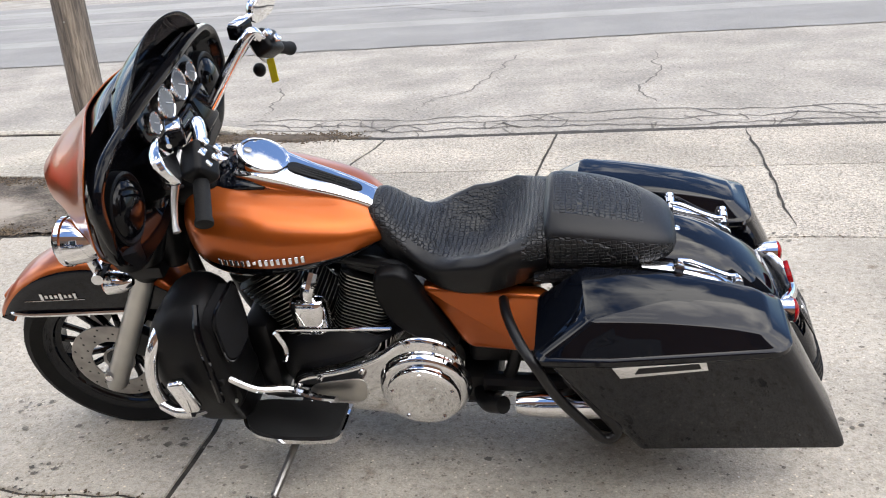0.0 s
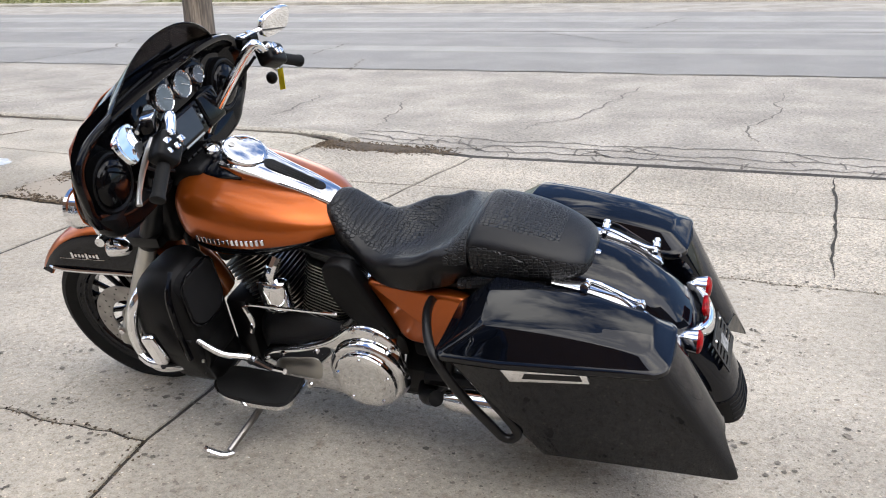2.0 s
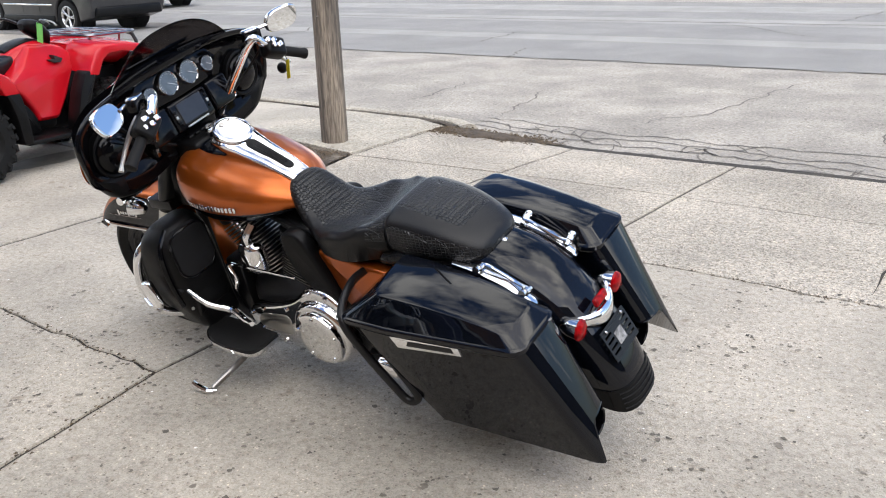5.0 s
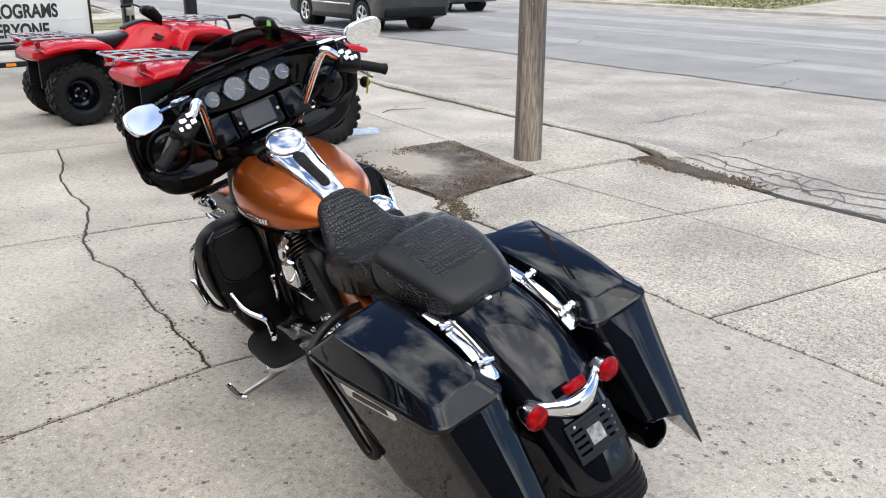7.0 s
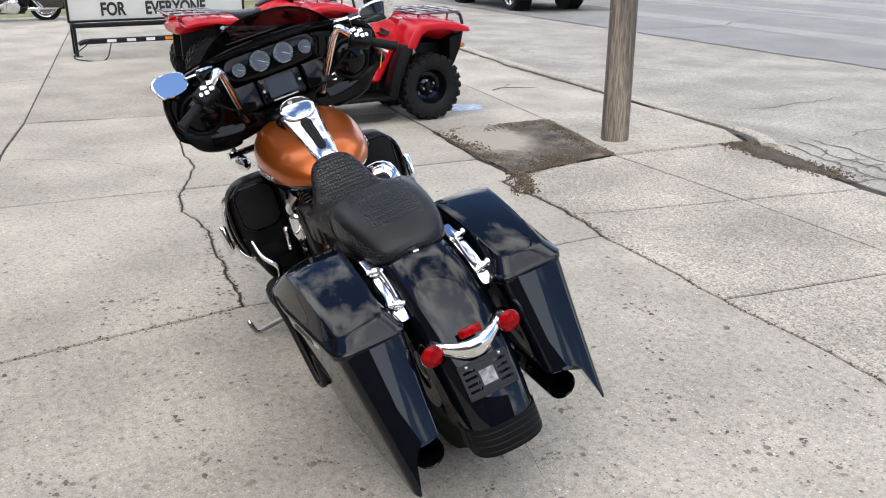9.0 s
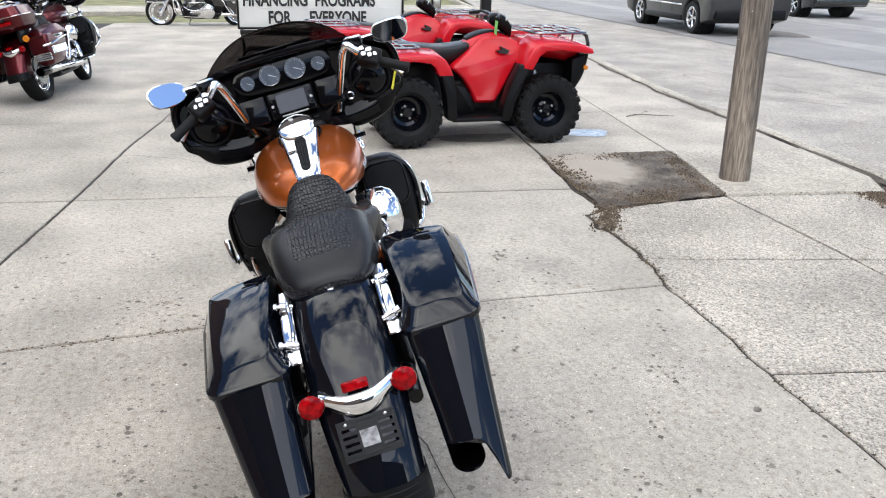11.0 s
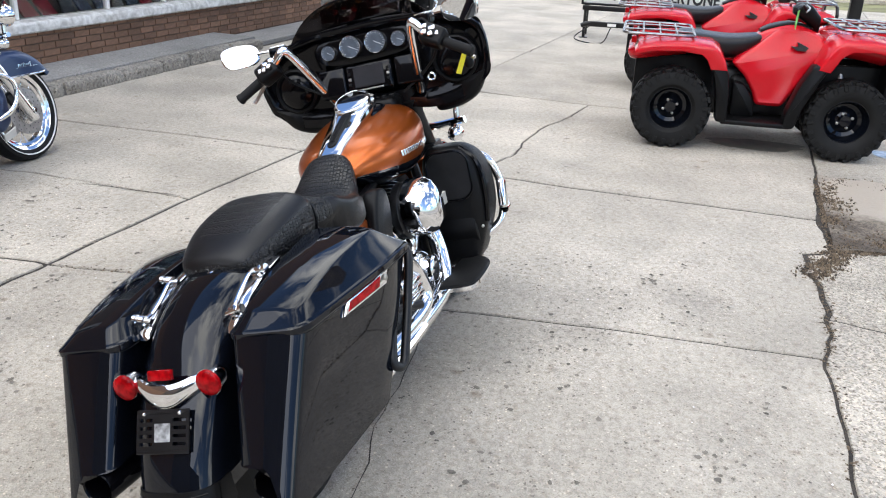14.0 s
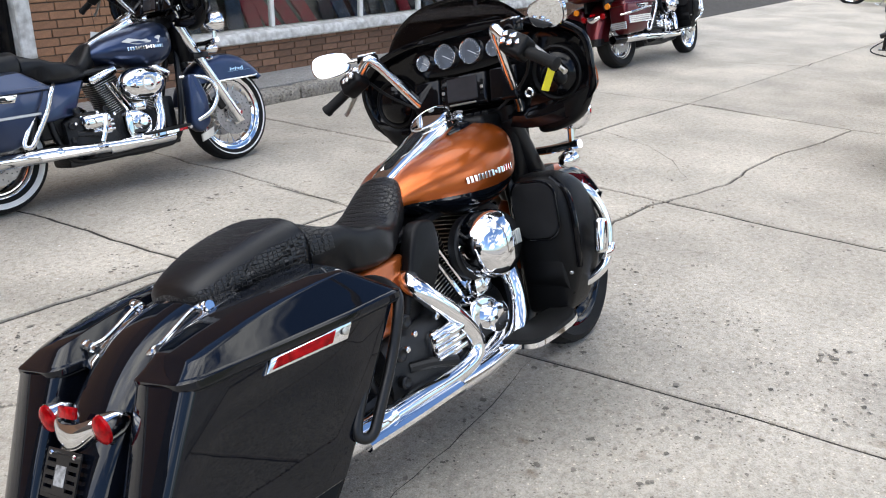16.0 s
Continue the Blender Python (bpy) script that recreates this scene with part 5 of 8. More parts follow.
    for i in range(17):
        v = i / 16
        row = []
        for j in range(41):
            u = -1 + j / 20
            y = u * .295
            top = 1.232 + (P.get("shield", .13)) * (1 - abs(u) ** 2.7) + .006
            z = 1.212 - .012 * u * u + (top - 1.212 + .012 * u * u) * v
            x = 1.352 - .92 * (z - 1.215) + .014 * math.sin(v * math.pi) - 1.30 * y * y
            row.append((x, y, z))
        rows.append(row)
    sh = part("windshield", skin(bmesh.new(), rows, closed=False), P.get("shield_mat", SMOKED), bike, "dark smoked windshield", m=S)
    mod = sh.modifiers.new("thickness", "SOLIDIFY")
    mod.thickness = .003
    vent = block(1.282, 1.290, -.15, .15, 1.262, 1.282, .004, m=Matrix.Translation((1.286, 0, 1.27)) @ Matrix.Rotation(radians(-42), 4, "Y") @ Matrix.Translation((-1.286, 0, -1.27)))
    part("fairing_vent", vent, GLOSS_PLASTIC, sh, m=S)

    # gauges, radio
    for y, z, r in ((.052, 1.187, .0415), (-.052, 1.187, .0415), (.145, 1.180, .028), (-.145, 1.180, .028)):
        D = Matrix.Translation((1.214, y, z)) @ Matrix.Rotation(radians(8), 4, "Y")
        ax = D.to_3x3() @ Vector((-1, 0, 0))
        g = part("gauge", lathe([(r * 1.05, -.012), (r * 1.05, .002), (r, .005), (r * .91, .0)], D.translation, ax, 36), CHROME, fi, "chrome ringed dial", m=S)
        part("dial_face", lathe([(r * .93, -.003), (r * .93, .0005)], D.translation + ax * .0022, ax, 36), DIAL, g, m=S)
        mk = bmesh.new()
        side, up = ax.cross(Vector((0, 0, 1))).normalized(), Vector((0, 0, 1))
        up = side.cross(ax).normalized()
        for i in range(19 if r > .04 else 11):
            a = radians(-135 + 270 * i / (18 if r > .04 else 10))
            d = side * math.sin(a) + up * math.cos(a)
            cyl(D.translation + ax * .0032 + d * r * .76, D.translation + ax * .0032 + d * r * .9, r * (.012 if i % 2 else .020), 5, bm=mk)
        d = side * math.sin(radians(-120)) + up * math.cos(radians(-120))
        cyl(D.translation + ax * .0045 - d * r * .15, D.translation + ax * .0045 + d * r * .7, r * .03, 5, bm=mk)
        part("dial_marks", mk, DIAL_MARK, g, m=S, kind="stuff")
    T = Matrix.Translation((1.214, 0, 1.062)) @ Matrix.Rotation(radians(14), 4, "Y")
    rd = part("radio", block(-.014, .07, -.095, .095, -.055, .055, .012, 3, m=T), GLOSS_PLASTIC, fi, "gloss black radio unit", m=S)
    part("screen", block(-.0175, -.013, -.062, .062, -.036, .044, .003, 1, m=T), SCREEN, rd, m=S)
    part("silver_strip", block(-.0185, -.013, -.055, .055, -.050, -.043, .002, 1, m=T), BRUSHED, rd, m=S)
    for s in (1, -1):
        for q in (-.02, .0, .02):
            part("radio_key", block(-.0178, -.013, s * .079 - .006, s * .079 + .006, q - .006, q + .006, .002, 1, m=T), BRUSHED if q == 0 else PLASTIC, rd, m=S)
        part("dash_pocket", block(-.011, .07, min(s * .099, s * .212), max(s * .105, s * .212), -.056, .056, .010, 3, m=T), GLOSS_PLASTIC, fi, "flush dash door", m=S)
    keys = bmesh.new()
    for i in range(5):
        block(1.19, 1.20, -.075 + i * .032 - .012, -.075 + i * .032 + .012, .965, .985, .003, 1, keys)
    part("switch_row", keys, PLASTIC, fi, m=S)
    for s in (1, -1):
        c = (1.256, s * .335, 1.060)
        sp = part("speaker_pod", hoop([(.070, -.03), (.092, -.03), (.088, .006), (.082, .009), (.074, .004)], c, (-1, 0, 0), 36), PLASTIC, fi, m=S)
        grill = lathe([(.076, -.006), (.074, .006), (.064, .017), (.045, .026), (.022, .031), (.006, .032)], c, (-1, 0, 0), 36)
        part("speaker_grille", grill, GLOSS_PLASTIC, sp, "domed black speaker cover", m=S)
        fin = [(p.x, p.y) for p in spline([(.462, 1.012, 0), (.435, .972, 0), (.395, .915, 0), (.335, .884, 0), (.262, .872, 0), (.215, .880, 0), (.215, .930, 0), (.27, .958, 0), (.35, .985, 0), (.42, 1.002, 0), (.462, 1.012, 0)], 4)][:-1]
        fin_rows = [[(x + .10 * (.45 - y), s * (.33 + (y - .33) * f), .94 + (z - .94) * f) for y, z in fin] for x, f in ((1.285, .90), (1.280, 1.0), (1.266, .99), (1.254, .93), (1.246, .80), (1.242, .45))]
        part("fairing_cap", skin(bmesh.new(), fin_rows), PLASTIC, fi, "black lower fairing lip", m=S)

    part("ignition_lock", hoop([(.009, -.01), (.017, -.01), (.017, .006), (.013, .010), (.009, .006)], (1.235, -.235, 1.015), (-1, 0, 0), 24), CHROME, fi, "chrome ringed lock", m=S)

    # handlebar and controls
    for s in (1, -1):
        hb = tube([(1.262, s * .172, .965), (1.250, s * .180, .99), (1.20, s * .198, 1.055), (1.105, s * .232, 1.18), (1.068, s * .247, 1.222), (1.054, s * .262, 1.228), (1.047, s * .295, 1.196), (1.040, s * .37, 1.138)], .0165, 14, 6)
        part("handlebar", hb, CHROME, bike, "tall chrome handlebar", m=S)
        gr = lathe([(.014, 0), (.0185, .004), (.0175, .012), (.0185, .02), (.0185, .108), (.021, .112), (.021, .122), (.014, .126)], (1.042, s * .356, 1.146), Vector((1.0175 - 1.042, s * (.466 - .356), 1.088 - 1.146)), 18)
        part("grip", gr, RUBBER, bike, "black rubber grip", m=S)
        hs = block(-.046, .044, -.031, .031, -.036, .036, .014, 3, m=Matrix.Translation((1.046, s * .330, 1.166)) @ Vector((1, 0, 0)).rotation_difference(Vector((-.025, s * .11, -.058))).to_matrix().to_4x4())
        ho = part("switch_housing", hs, PLASTIC, bike, m=S)
        for i, q, wide in ((0, 0, .010), (0, 1.5, .010), (1, .1, .009), (1.15, 1.6, .013), (2, .7, .007)):
            part("switch_button", block(-.009, .009, -wide, wide, -.004, .008, .004, 2, m=Matrix.Translation((1.008 + .016 * q, s * (.306 + .022 * i), 1.189 - .011 * i + .012 * q)) @ Matrix.Rotation(radians(-48), 4, "Y")), CHROME, ho, m=S)
        mc = block(-.035, .035, -.02, .02, -.018, .022, .006, 2, m=Matrix.Translation((1.098, s * .292, 1.226)) @ Matrix.Rotation(radians(s * -70), 4, "Z"))
        rs = part("master_cylinder", mc, CHROME if P.get("chrome_controls") else GLOSS_PLASTIC, bike, m=S)
        part("reservoir_cap", block(-.030, .030, -.017, .017, .021, .028, .004, 2, m=Matrix.Translation((1.098, s * .292, 1.226)) @ Matrix.Rotation(radians(s * -70), 4, "Z")), CHROME, rs, m=S)
        lv = tube([(1.085, s * .315, 1.195), (1.094, s * .345, 1.165), (1.102, s * .39, 1.118), (1.100, s * .43, 1.077), (1.094, s * .447, 1.062)], [.008, .010, .008, .007, .009], 10, 5)
        part("clutch_lever" if s > 0 else "brake_lever", lv, BRUSHED, bike, m=S)
        mst = tube([(1.105, s * .300, 1.235), (1.10, s * .335, 1.238), (1.082, s * .375, 1.240)], [.008, .007, .007], 8, 4)
        mi = part("mirror", mst, CHROME, bike, "chrome backed mirror", m=S)
        MM = Matrix.Translation((1.065, s * .437, 1.242)) @ Matrix.Rotation(radians(22 if s > 0 else -16), 4, "Z") @ Matrix.Rotation(radians(19 if s > 0 else -13), 4, "Y")
        out = [(-.062, -.026), (-.066, .006), (-.050, .034), (.0, .046), (.045, .042), (.064, .020), (.060, -.020), (.040, -.044), (-.010, -.048), (-.045, -.040)]
        ringp = [Vector((0, s * a * 1.12, b * .94)) for a, b in [(p.x, p.y) for p in spline([(*q, 0) for q in out + out[:1]], 4)][:-1]]
        sb = bmesh.new()
        skin(sb, [[MM @ (q * f + Vector((x, 0, 0))) for q in ringp] for x, f in ((.024, .5), (.018, .85), (.006, 1.0), (-.004, 1.0), (-.006, .95))])
        part("mirror_shell", sb, CHROME, mi, m=S)
        gb = bmesh.new()
        skin(gb, [[MM @ (q * f + Vector((x, 0, 0))) for q in ringp] for x, f in ((-.0055, .93), (-.0075, .92))])
        part("mirror_glass", gb, MIRROR, mi, m=S)
        cable = tube([(1.10, s * .32, 1.165), (1.16, s * .29, 1.10), (1.20, s * .22, 1.04), (1.21, s * .12, .98)], .0055, 6, 5)
        part("control_cable", cable, RUBBER, bike, m=S)
    part("ignition_switch", lathe([(.024, 0), (.026, .016), (.022, .024), (.012, .026)], (1.145, .0, .975), (-.4, 0, 1), 20), CHROME, bike, m=S)
    part("dash_lower", block(1.13, 1.26, -.10, .10, .90, .975, .02, 3), PLASTIC, bike, m=S)

    # frame
    for s in (1, -1):
        fr = tube([(1.30, s * .03, .80), (1.26, s * .08, .66), (1.18, s * .135, .35), (1.12, s * .12, .23), (1.0, s * .10, .205), (.55, s * .10, .205), (.42, s * .12, .26), (.36, s * .13, .45), (.40, s * .11, .66)], .019, 12, 5)
        part("frame_tube", fr, BLACK_METAL, bike)
        part("frame_rail", tube([(1.28, s * .03, .86), (1.0, s * .05, .74), (.70, s * .10, .71), (.40, s * .12, .68), (.10, s * .12, .70)], .018, 10, 4), BLACK_METAL, bike)
        part("swing_arm", tube([(.46, s * .13, .30), (.25, s * .135, .30), (.0, s * .135, .305)], [.030, .028, .024], 10, 3), BLACK_METAL, bike)
        part("shock_absorber", cyl((.20, s * .14, .30), (.28, s * .14, .56), .026, 12), BLACK_METAL, bike)

    # engine: crankcase, finned cylinders
    case = body([(.70, 0, .33, .10, .10, .12, 3), (.78, 0, .33, .135, .13, .15, 3.4), (.90, 0, .33, .14, .14, .16, 3.4), (1.02, 0, .33, .135, .12, .15, 3.4), (1.08, 0, .32, .09, .08, .10, 3)], 4, 28)
    en = part("engine", case, ENGINE_BLACK, bike, "black V-twin engine with bright fin edges")
    for base, tip in (((.955, 0, .43), (1.085, 0, .655)), ((.83, 0, .43), (.755, 0, .655))):
        b, t = Vector(base), Vector(tip)
        ax = (t - b).normalized()
        q = Vector((0, 0, 1)).rotation_difference(ax).to_matrix().to_4x4()
        cb = cyl(b, t, .058, 20)
        cl = part("cylinder", cb, ENGINE_BLACK, en)
        L = (t - b).length
        for i in range(17):
            fins = bmesh.new()
            c = b + ax * (.02 + (L - .03) * i / 16)
            w = .083 if i < 12 else .090
            ring = round_rect(-w, w, -.098, .098, .04, 5)
            M = Matrix.Translation(c) @ q
            skin(fins, [[M @ Vector((x, y, z)) for x, y in ring] for z in (-.0018, .0018)], slots=lambda i, j: 1)
            for f in fins.faces:
                f.material_index = 0 if len(f.verts) > 4 else 1
            part("cooling_fin", fins, [ENGINE_BLACK, BRUSHED], cl, "thin fin with a machined edge", sharp=20)
        rw = .102 if P.get("oval_air") else .080
        rb = block(-rw, rw, -rw - .008, rw + .008, 0, .055, .02, 3, m=Matrix.Translation(t) @ q)
        rk = part("rocker_box", rb, P.get("rocker", ENGINE_BLACK), en)
        bt = bmesh.new()
        for x in (-.06, .06):
            for s in (1, -1):
                bolt(Matrix.Translation(t) @ q @ Vector((x, s * .07, .052)), ax, .008, bt)
        part("rocker_bolts", bt, CHROME, rk, kind="stuff")
        push = bmesh.new()
        for o in (-.02, .02):
            cyl((.892 + (b.x - .892) * .45 + o, -.125, .44), (b.x + (t.x - b.x) * .8 + o, -.105, .63), .010, 10, bm=push)
        part("pushrod_tube", push, CHROME, en)
    part("oil_cooler", block(1.085, 1.165, -.11, .125, .20, .50, .015, 2), BLACK_METAL, en)
    part("oil_tank", block(.42, .78, -.115, .118, .18, .30, .02, 2), ENGINE_BLACK, en)
    hn = block(.868, .978, .145, .205, .520, .645, .028, 4)
    for v in hn.verts:
        if v.co.z < .575:
            v.co.x += (.923 - v.co.x) * (.575 - v.co.z) * .9
        v.co.y -= abs(v.co.x - .923) * .3
    ho = part("horn_cover", hn, CHROME, bike, "chrome horn cover")
    part("horn_bracket", tube([(.918, .165, .635), (.912, .175, .672), (.90, .14, .71)], .020, 10, 3), CHROME, ho)

    # primary case with derby cover on the left
    pc = plate([(.50, .30), (.505, .455), (.565, .520), (.665, .525), (.745, .452), (.86, .400), (.985, .372), (1.025, .34), (1.02, .28), (.97, .235), (.80, .225), (.72, .215), (.62, .195), (.545, .215)], .125, .20, .018, seg=3, soft=.05)
    pr = part("primary_cover", pc, CHROME, bike, "chrome primary cover")
    part("primary_recess", plate([(.80, .27), (.79, .375), (.96, .345), (.98, .28)], .196, .2025, .003, soft=.04), BRUSHED, pr)
    dc = lathe([(.106, 0), (.106, .054), (.103, .061), (.096, .064), (.07, .066), (.02, .067)], (.62, .185, .345), (0, 1, 0), 48)
    part("derby_gasket", torus((.62, .200, .345), (0, 1, 0), .1135, .006, 40, 8), BLACK_METAL, pr)
    part("clutch_bell", lathe([(.134, 0), (.130, .020), (.124, .034), (.116, .039), (.110, .039)], (.62, .190, .350), (0, 1, 0), 48), CHROME, pr, "stepped chrome clutch housing")
    part("derby_cover", dc, CHROME, pr, "round polished clutch cover")
    bt = bmesh.new()
    for i in range(5):
        a = 2 * math.pi * i / 5 + .3
        bolt((.62 + .090 * math.cos(a), .248, .345 + .090 * math.sin(a)), (0, 1, 0), .0065, bt)
    for x, z in ((.525, .455), (.575, .503), (.655, .508), (.80, .400), (.93, .368), (1.0, .335), (.98, .26), (.86, .235)):
        bolt((x, .198, z), (0, 1, 0), .009, bt)
    part("cover_bolts", bt, CHROME, pr, kind="stuff")
    # shift linkage, floorboards, stand
    part("shift_rod", cyl((1.02, .20, .555), (.69, .20, .565), .0055, 8), CHROME, bike)
    part("shift_link", tube([(1.02, .21, .555), (1.00, .215, .50), (1.01, .22, .46)], .008, 8, 3), CHROME, bike)
    lever = tube([(1.135, .345, .520), (1.06, .33, .455), (.99, .29, .415), (.90, .31, .405), (.84, .33, .42)], [.009, .011, .013, .011, .009], 10, 5)
    part("shift_lever", lever, CHROME, bike, "chrome heel and toe shifter")
    part("shift_peg", cyl((1.135, .30, .520), (1.135, .375, .520), .012, 12), RUBBER, bike)
    for s in (1, -1):
        fbo = [(.835, .235), (.845, .345), (.90, .375), (1.05, .375), (1.125, .34), (1.145, .28), (1.10, .235)]
        ring = [(p.x, p.y) for p in spline([(*q, 0) for q in fbo + fbo[:1]], 5)][:-1]
        bm = bmesh.new()
        skin(bm, [[(x, s * y, z + .03 * (x - .84)) for x, y in ring] for z in (.285, .292, .300)])
        fb = part("floorboard", bm, CHROME, bike, "floorboard with chrome rim")
        cx, cy = .985, .305
        bm = bmesh.new()
        skin(bm, [[(cx + (x - cx) * f, s * (cy + (y - cy) * f), z + .03 * (x - .84)) for x, y in ring] for z, f in ((.300, .93), (.309, .93), (.311, .89))])
        part("floorboard_pad", bm, RUBBER, fb, "ribbed black rubber pad")
        part("board_bracket", tube([(.99, s * .15, .26), (.99, s * .22, .27), (.98, s * .28, .287)], .014, 8, 2), BLACK_METAL, bike)
    sd = tube([(1.0, .16, .22), (1.02, .30, .18), (1.045, .455, .150)], [.013, .012, .011], 10, 3)
    sn = part("kickstand", sd, STEEL, bike, "dark steel side stand, down")
    part("stand_foot", tube([(1.035, .45, .138), (1.06, .472, .145), (1.10, .482, .165), (1.115, .484, .18)], [.008, .012, .012, .010], 10, 4), CHROME, sn)
    part("stand_spring", cyl((1.005, .19, .21), (1.02, .27, .20), .009, 8), STEEL, sn)

    # right side: air cleaner, cam cover, pipes
    ac = lathe([(.085, -.06), (.104, -.04), (.108, .0), (.104, .030), (.088, .058), (.055, .075), (.015, .080)], (.915, -.215, .60), (0, -1, 0), 40)
    if P.get("oval_air"):
        bmesh.ops.scale(ac, vec=(1.35, 1, .9), space=Matrix.Translation((-.915, .215, -.60)), verts=ac.verts)
    air = part("air_cleaner", ac, CHROME, bike, "domed chrome air cleaner")
    part("air_cleaner_back", lathe([(.10, 0), (.104, .01), (.104, .03), (.09, .036)], (.905, -.135, .595), (0, -1, 0), 36), BLACK_METAL, air)
    if P.get("oval_air"):
        part("air_cleaner_badge", lathe([(.045, 0), (.045, .006), (.034, .006), (.031, .002), (.012, .004)], (.925, -.2905, .60), (0, -1, 0), 32), BRUSHED, air, "round ribbed badge")
        part("gearbox_cover", block(.485, .66, -.275, -.17, .385, .470, .030, 4), CHROME, bike, "chrome gearbox side cover")
        part("cover_stay", tube([(.62, -.27, .455), (.60, -.275, .38), (.57, -.27, .31)], .015, 10, 3), CHROME, bike)
        for s in (1, -1):
            part("loop_guard", tube([(1.19, s * .20, .60), (1.28, s * .30, .585), (1.335, s * .335, .53), (1.335, s * .335, .44), (1.27, s * .32, .36), (1.16, s * .24, .30)], .014, 12, 6), CHROME, bike, "chrome loop guard")
        hung = thing("price_tag", "white paper price tag hung from the blue motorcycle's grip", "tag", m)
        part("paper_tag", block(-.0012, .0012, -.03, .03, -.13, -.012, .001, 1, m=Matrix.Translation((1.03, .42, .97)) @ Matrix.Rotation(radians(60), 4, "Z") @ Matrix.Rotation(radians(12), 4, "X")), WHITE_PAINT, hung)
        part("tag_string", tube([(1.03, .42, 1.115), (1.03, .42, .955)], .0015, 5, 1), BLACK_METAL, hung)
    sl = bmesh.new()
    for i in range(6):
        block(.945 - .011 * 2.5 + i * .011 - .0035, .945 - .011 * 2.5 + i * .011 + .0035, -.294, -.280, .585, .63, .002, 1, sl)
    part("air_slots", sl, BRUSHED, air)
    cm = plate([(.77, .33), (.775, .445), (.845, .462), (.92, .42), (.945, .34), (.90, .27), (.80, .265)], -.205, -.135, .012, seg=3, soft=.04)
    cc = part("cam_cover", cm, CHROME, bike, "chrome cam cover")
    part("timer_cover", lathe([(.048, 0), (.048, .03), (.040, .036), (.02, .037)], (.872, -.20, .378), (0, -1, 0), 28), CHROME, cc)
    part("timer_bolts", bolt_ring((.872, -.237, .378), .030, 5, -1), BLACK_METAL, cc, kind="stuff")
    part("lifter_block", block(.86, .95, -.17, -.11, .44, .50, .012, 2), CHROME, cc)
    tr = body([(.42, -.10, .36, .07, .09, .09, 4), (.50, -.12, .36, .09, .12, .11, 4), (.66, -.12, .36, .09, .12, .11, 4), (.74, -.10, .36, .07, .09, .09, 4)], 3, 24)
    tn = part("transmission", tr, ENGINE_BLACK, bike)
    tcv = part("transmission_cover", block(.545, .665, -.245, -.205, .345, .445, .016, 3), CHROME, tn, "finned chrome transmission cover")
    for z in (.362, .388, .414):
        part("cover_rib", block(.538, .672, -.258, -.240, z, z + .015, .006, 2), CHROME, tcv)
    part("pipe_clamp", tube([(.47, -.20, .37), (.53, -.235, .365), (.60, -.262, .345)], .016, 10, 3), BLACK_METAL, tn)
    for x, z, r in ((.49, .50, .020), (.445, .42, .022), (.44, .34, .018), (.66, .49, .016)):
        part("case_plug", lathe([(r, 0), (r, .018), (r * .7, .022), (r * .3, .018)], (x, -.19, z), (0, -1, 0), 16), BLACK_METAL, tn)
    bt = bmesh.new()
    for x, z in ((.46, .43), (.46, .30), (.50, .46), (.70, .45), (.72, .28), (.49, .25), (.60, .475)):
        bolt((x, -.215, z), (0, -1, 0), .009, bt)
    part("case_bolts", bt, CHROME, tn, kind="stuff")
    if P.get("stretched"):
        p1 = tube([(.62, -.13, .60), (.565, -.18, .585), (.585, -.212, .545), (.655, -.225, .470), (.712, -.225, .402), (.736, -.225, .350), (.712, -.225, .307), (.62, -.225, .289), (.45, -.225, .288), (.34, -.225, .288)], .031, 20, 6)
    else:
        p1 = tube([(1.06, -.20, .262), (.90, -.222, .262), (.70, -.225, .268), (.50, -.225, .278), (.34, -.225, .288)], .034, 20, 5)
    part("exhaust_header", p1, CHROME, bike, "polished chrome header pipe")
    p2 = tube([(1.07, -.12, .60), (1.035, -.165, .56), (1.005, -.20, .47), (.998, -.212, .395), (.965, -.222, .315), (.90, -.225, .275), (.78, -.225, .258), (.62, -.225, .256)], .030, 18, 6)
    part("front_exhaust_header", p2, CHROME, bike)
    part("crossover_pipe", tube([(.55, -.20, .25), (.50, 0, .23), (.46, .16, .25), (.40, .215, .29)], .026, 12, 5), BLACK_METAL, bike)
    for s in (1, -1):
        m0 = Vector((.36, s * .222, .288 if s < 0 else .305))
        md = Vector((-.388, -.222, .307)) - m0 if s < 0 else Vector((-.443, .233, .345)) - m0
        ml = md.length
        mf = lathe([(.028, 0), (.036, .03), (.041, .07), (.041, ml - .20), (.040, ml - .19)], m0, md, 28)
        mu = part("muffler", mf, CHROME, bike, "chrome muffler with black open tip")
        mt = hoop([(.0420, ml - .24), (.0450, ml - .22), (.0455, ml - .004), (.0435, ml), (.0405, ml - .004), (.0405, ml - .22)], m0, md, 32)
        part("muffler_tip", mt, GLOSS_PLASTIC, mu, "black muffler tip")
        part("muffler_core", lathe([(.030, ml - .20), (.0405, ml - .18), (.0405, ml - .17), (.020, ml - .16)], m0, md, 20), RUBBER, mu)
        if s > 0:
            continue
        hs = tube([(.60, s * .255, .265), (.40, s * .262, .268), (.20, s * .268, .275)], .016, 8, 3)
        part("heat_shield", hs, CHROME, mu)

    # tank with console
    n = 48
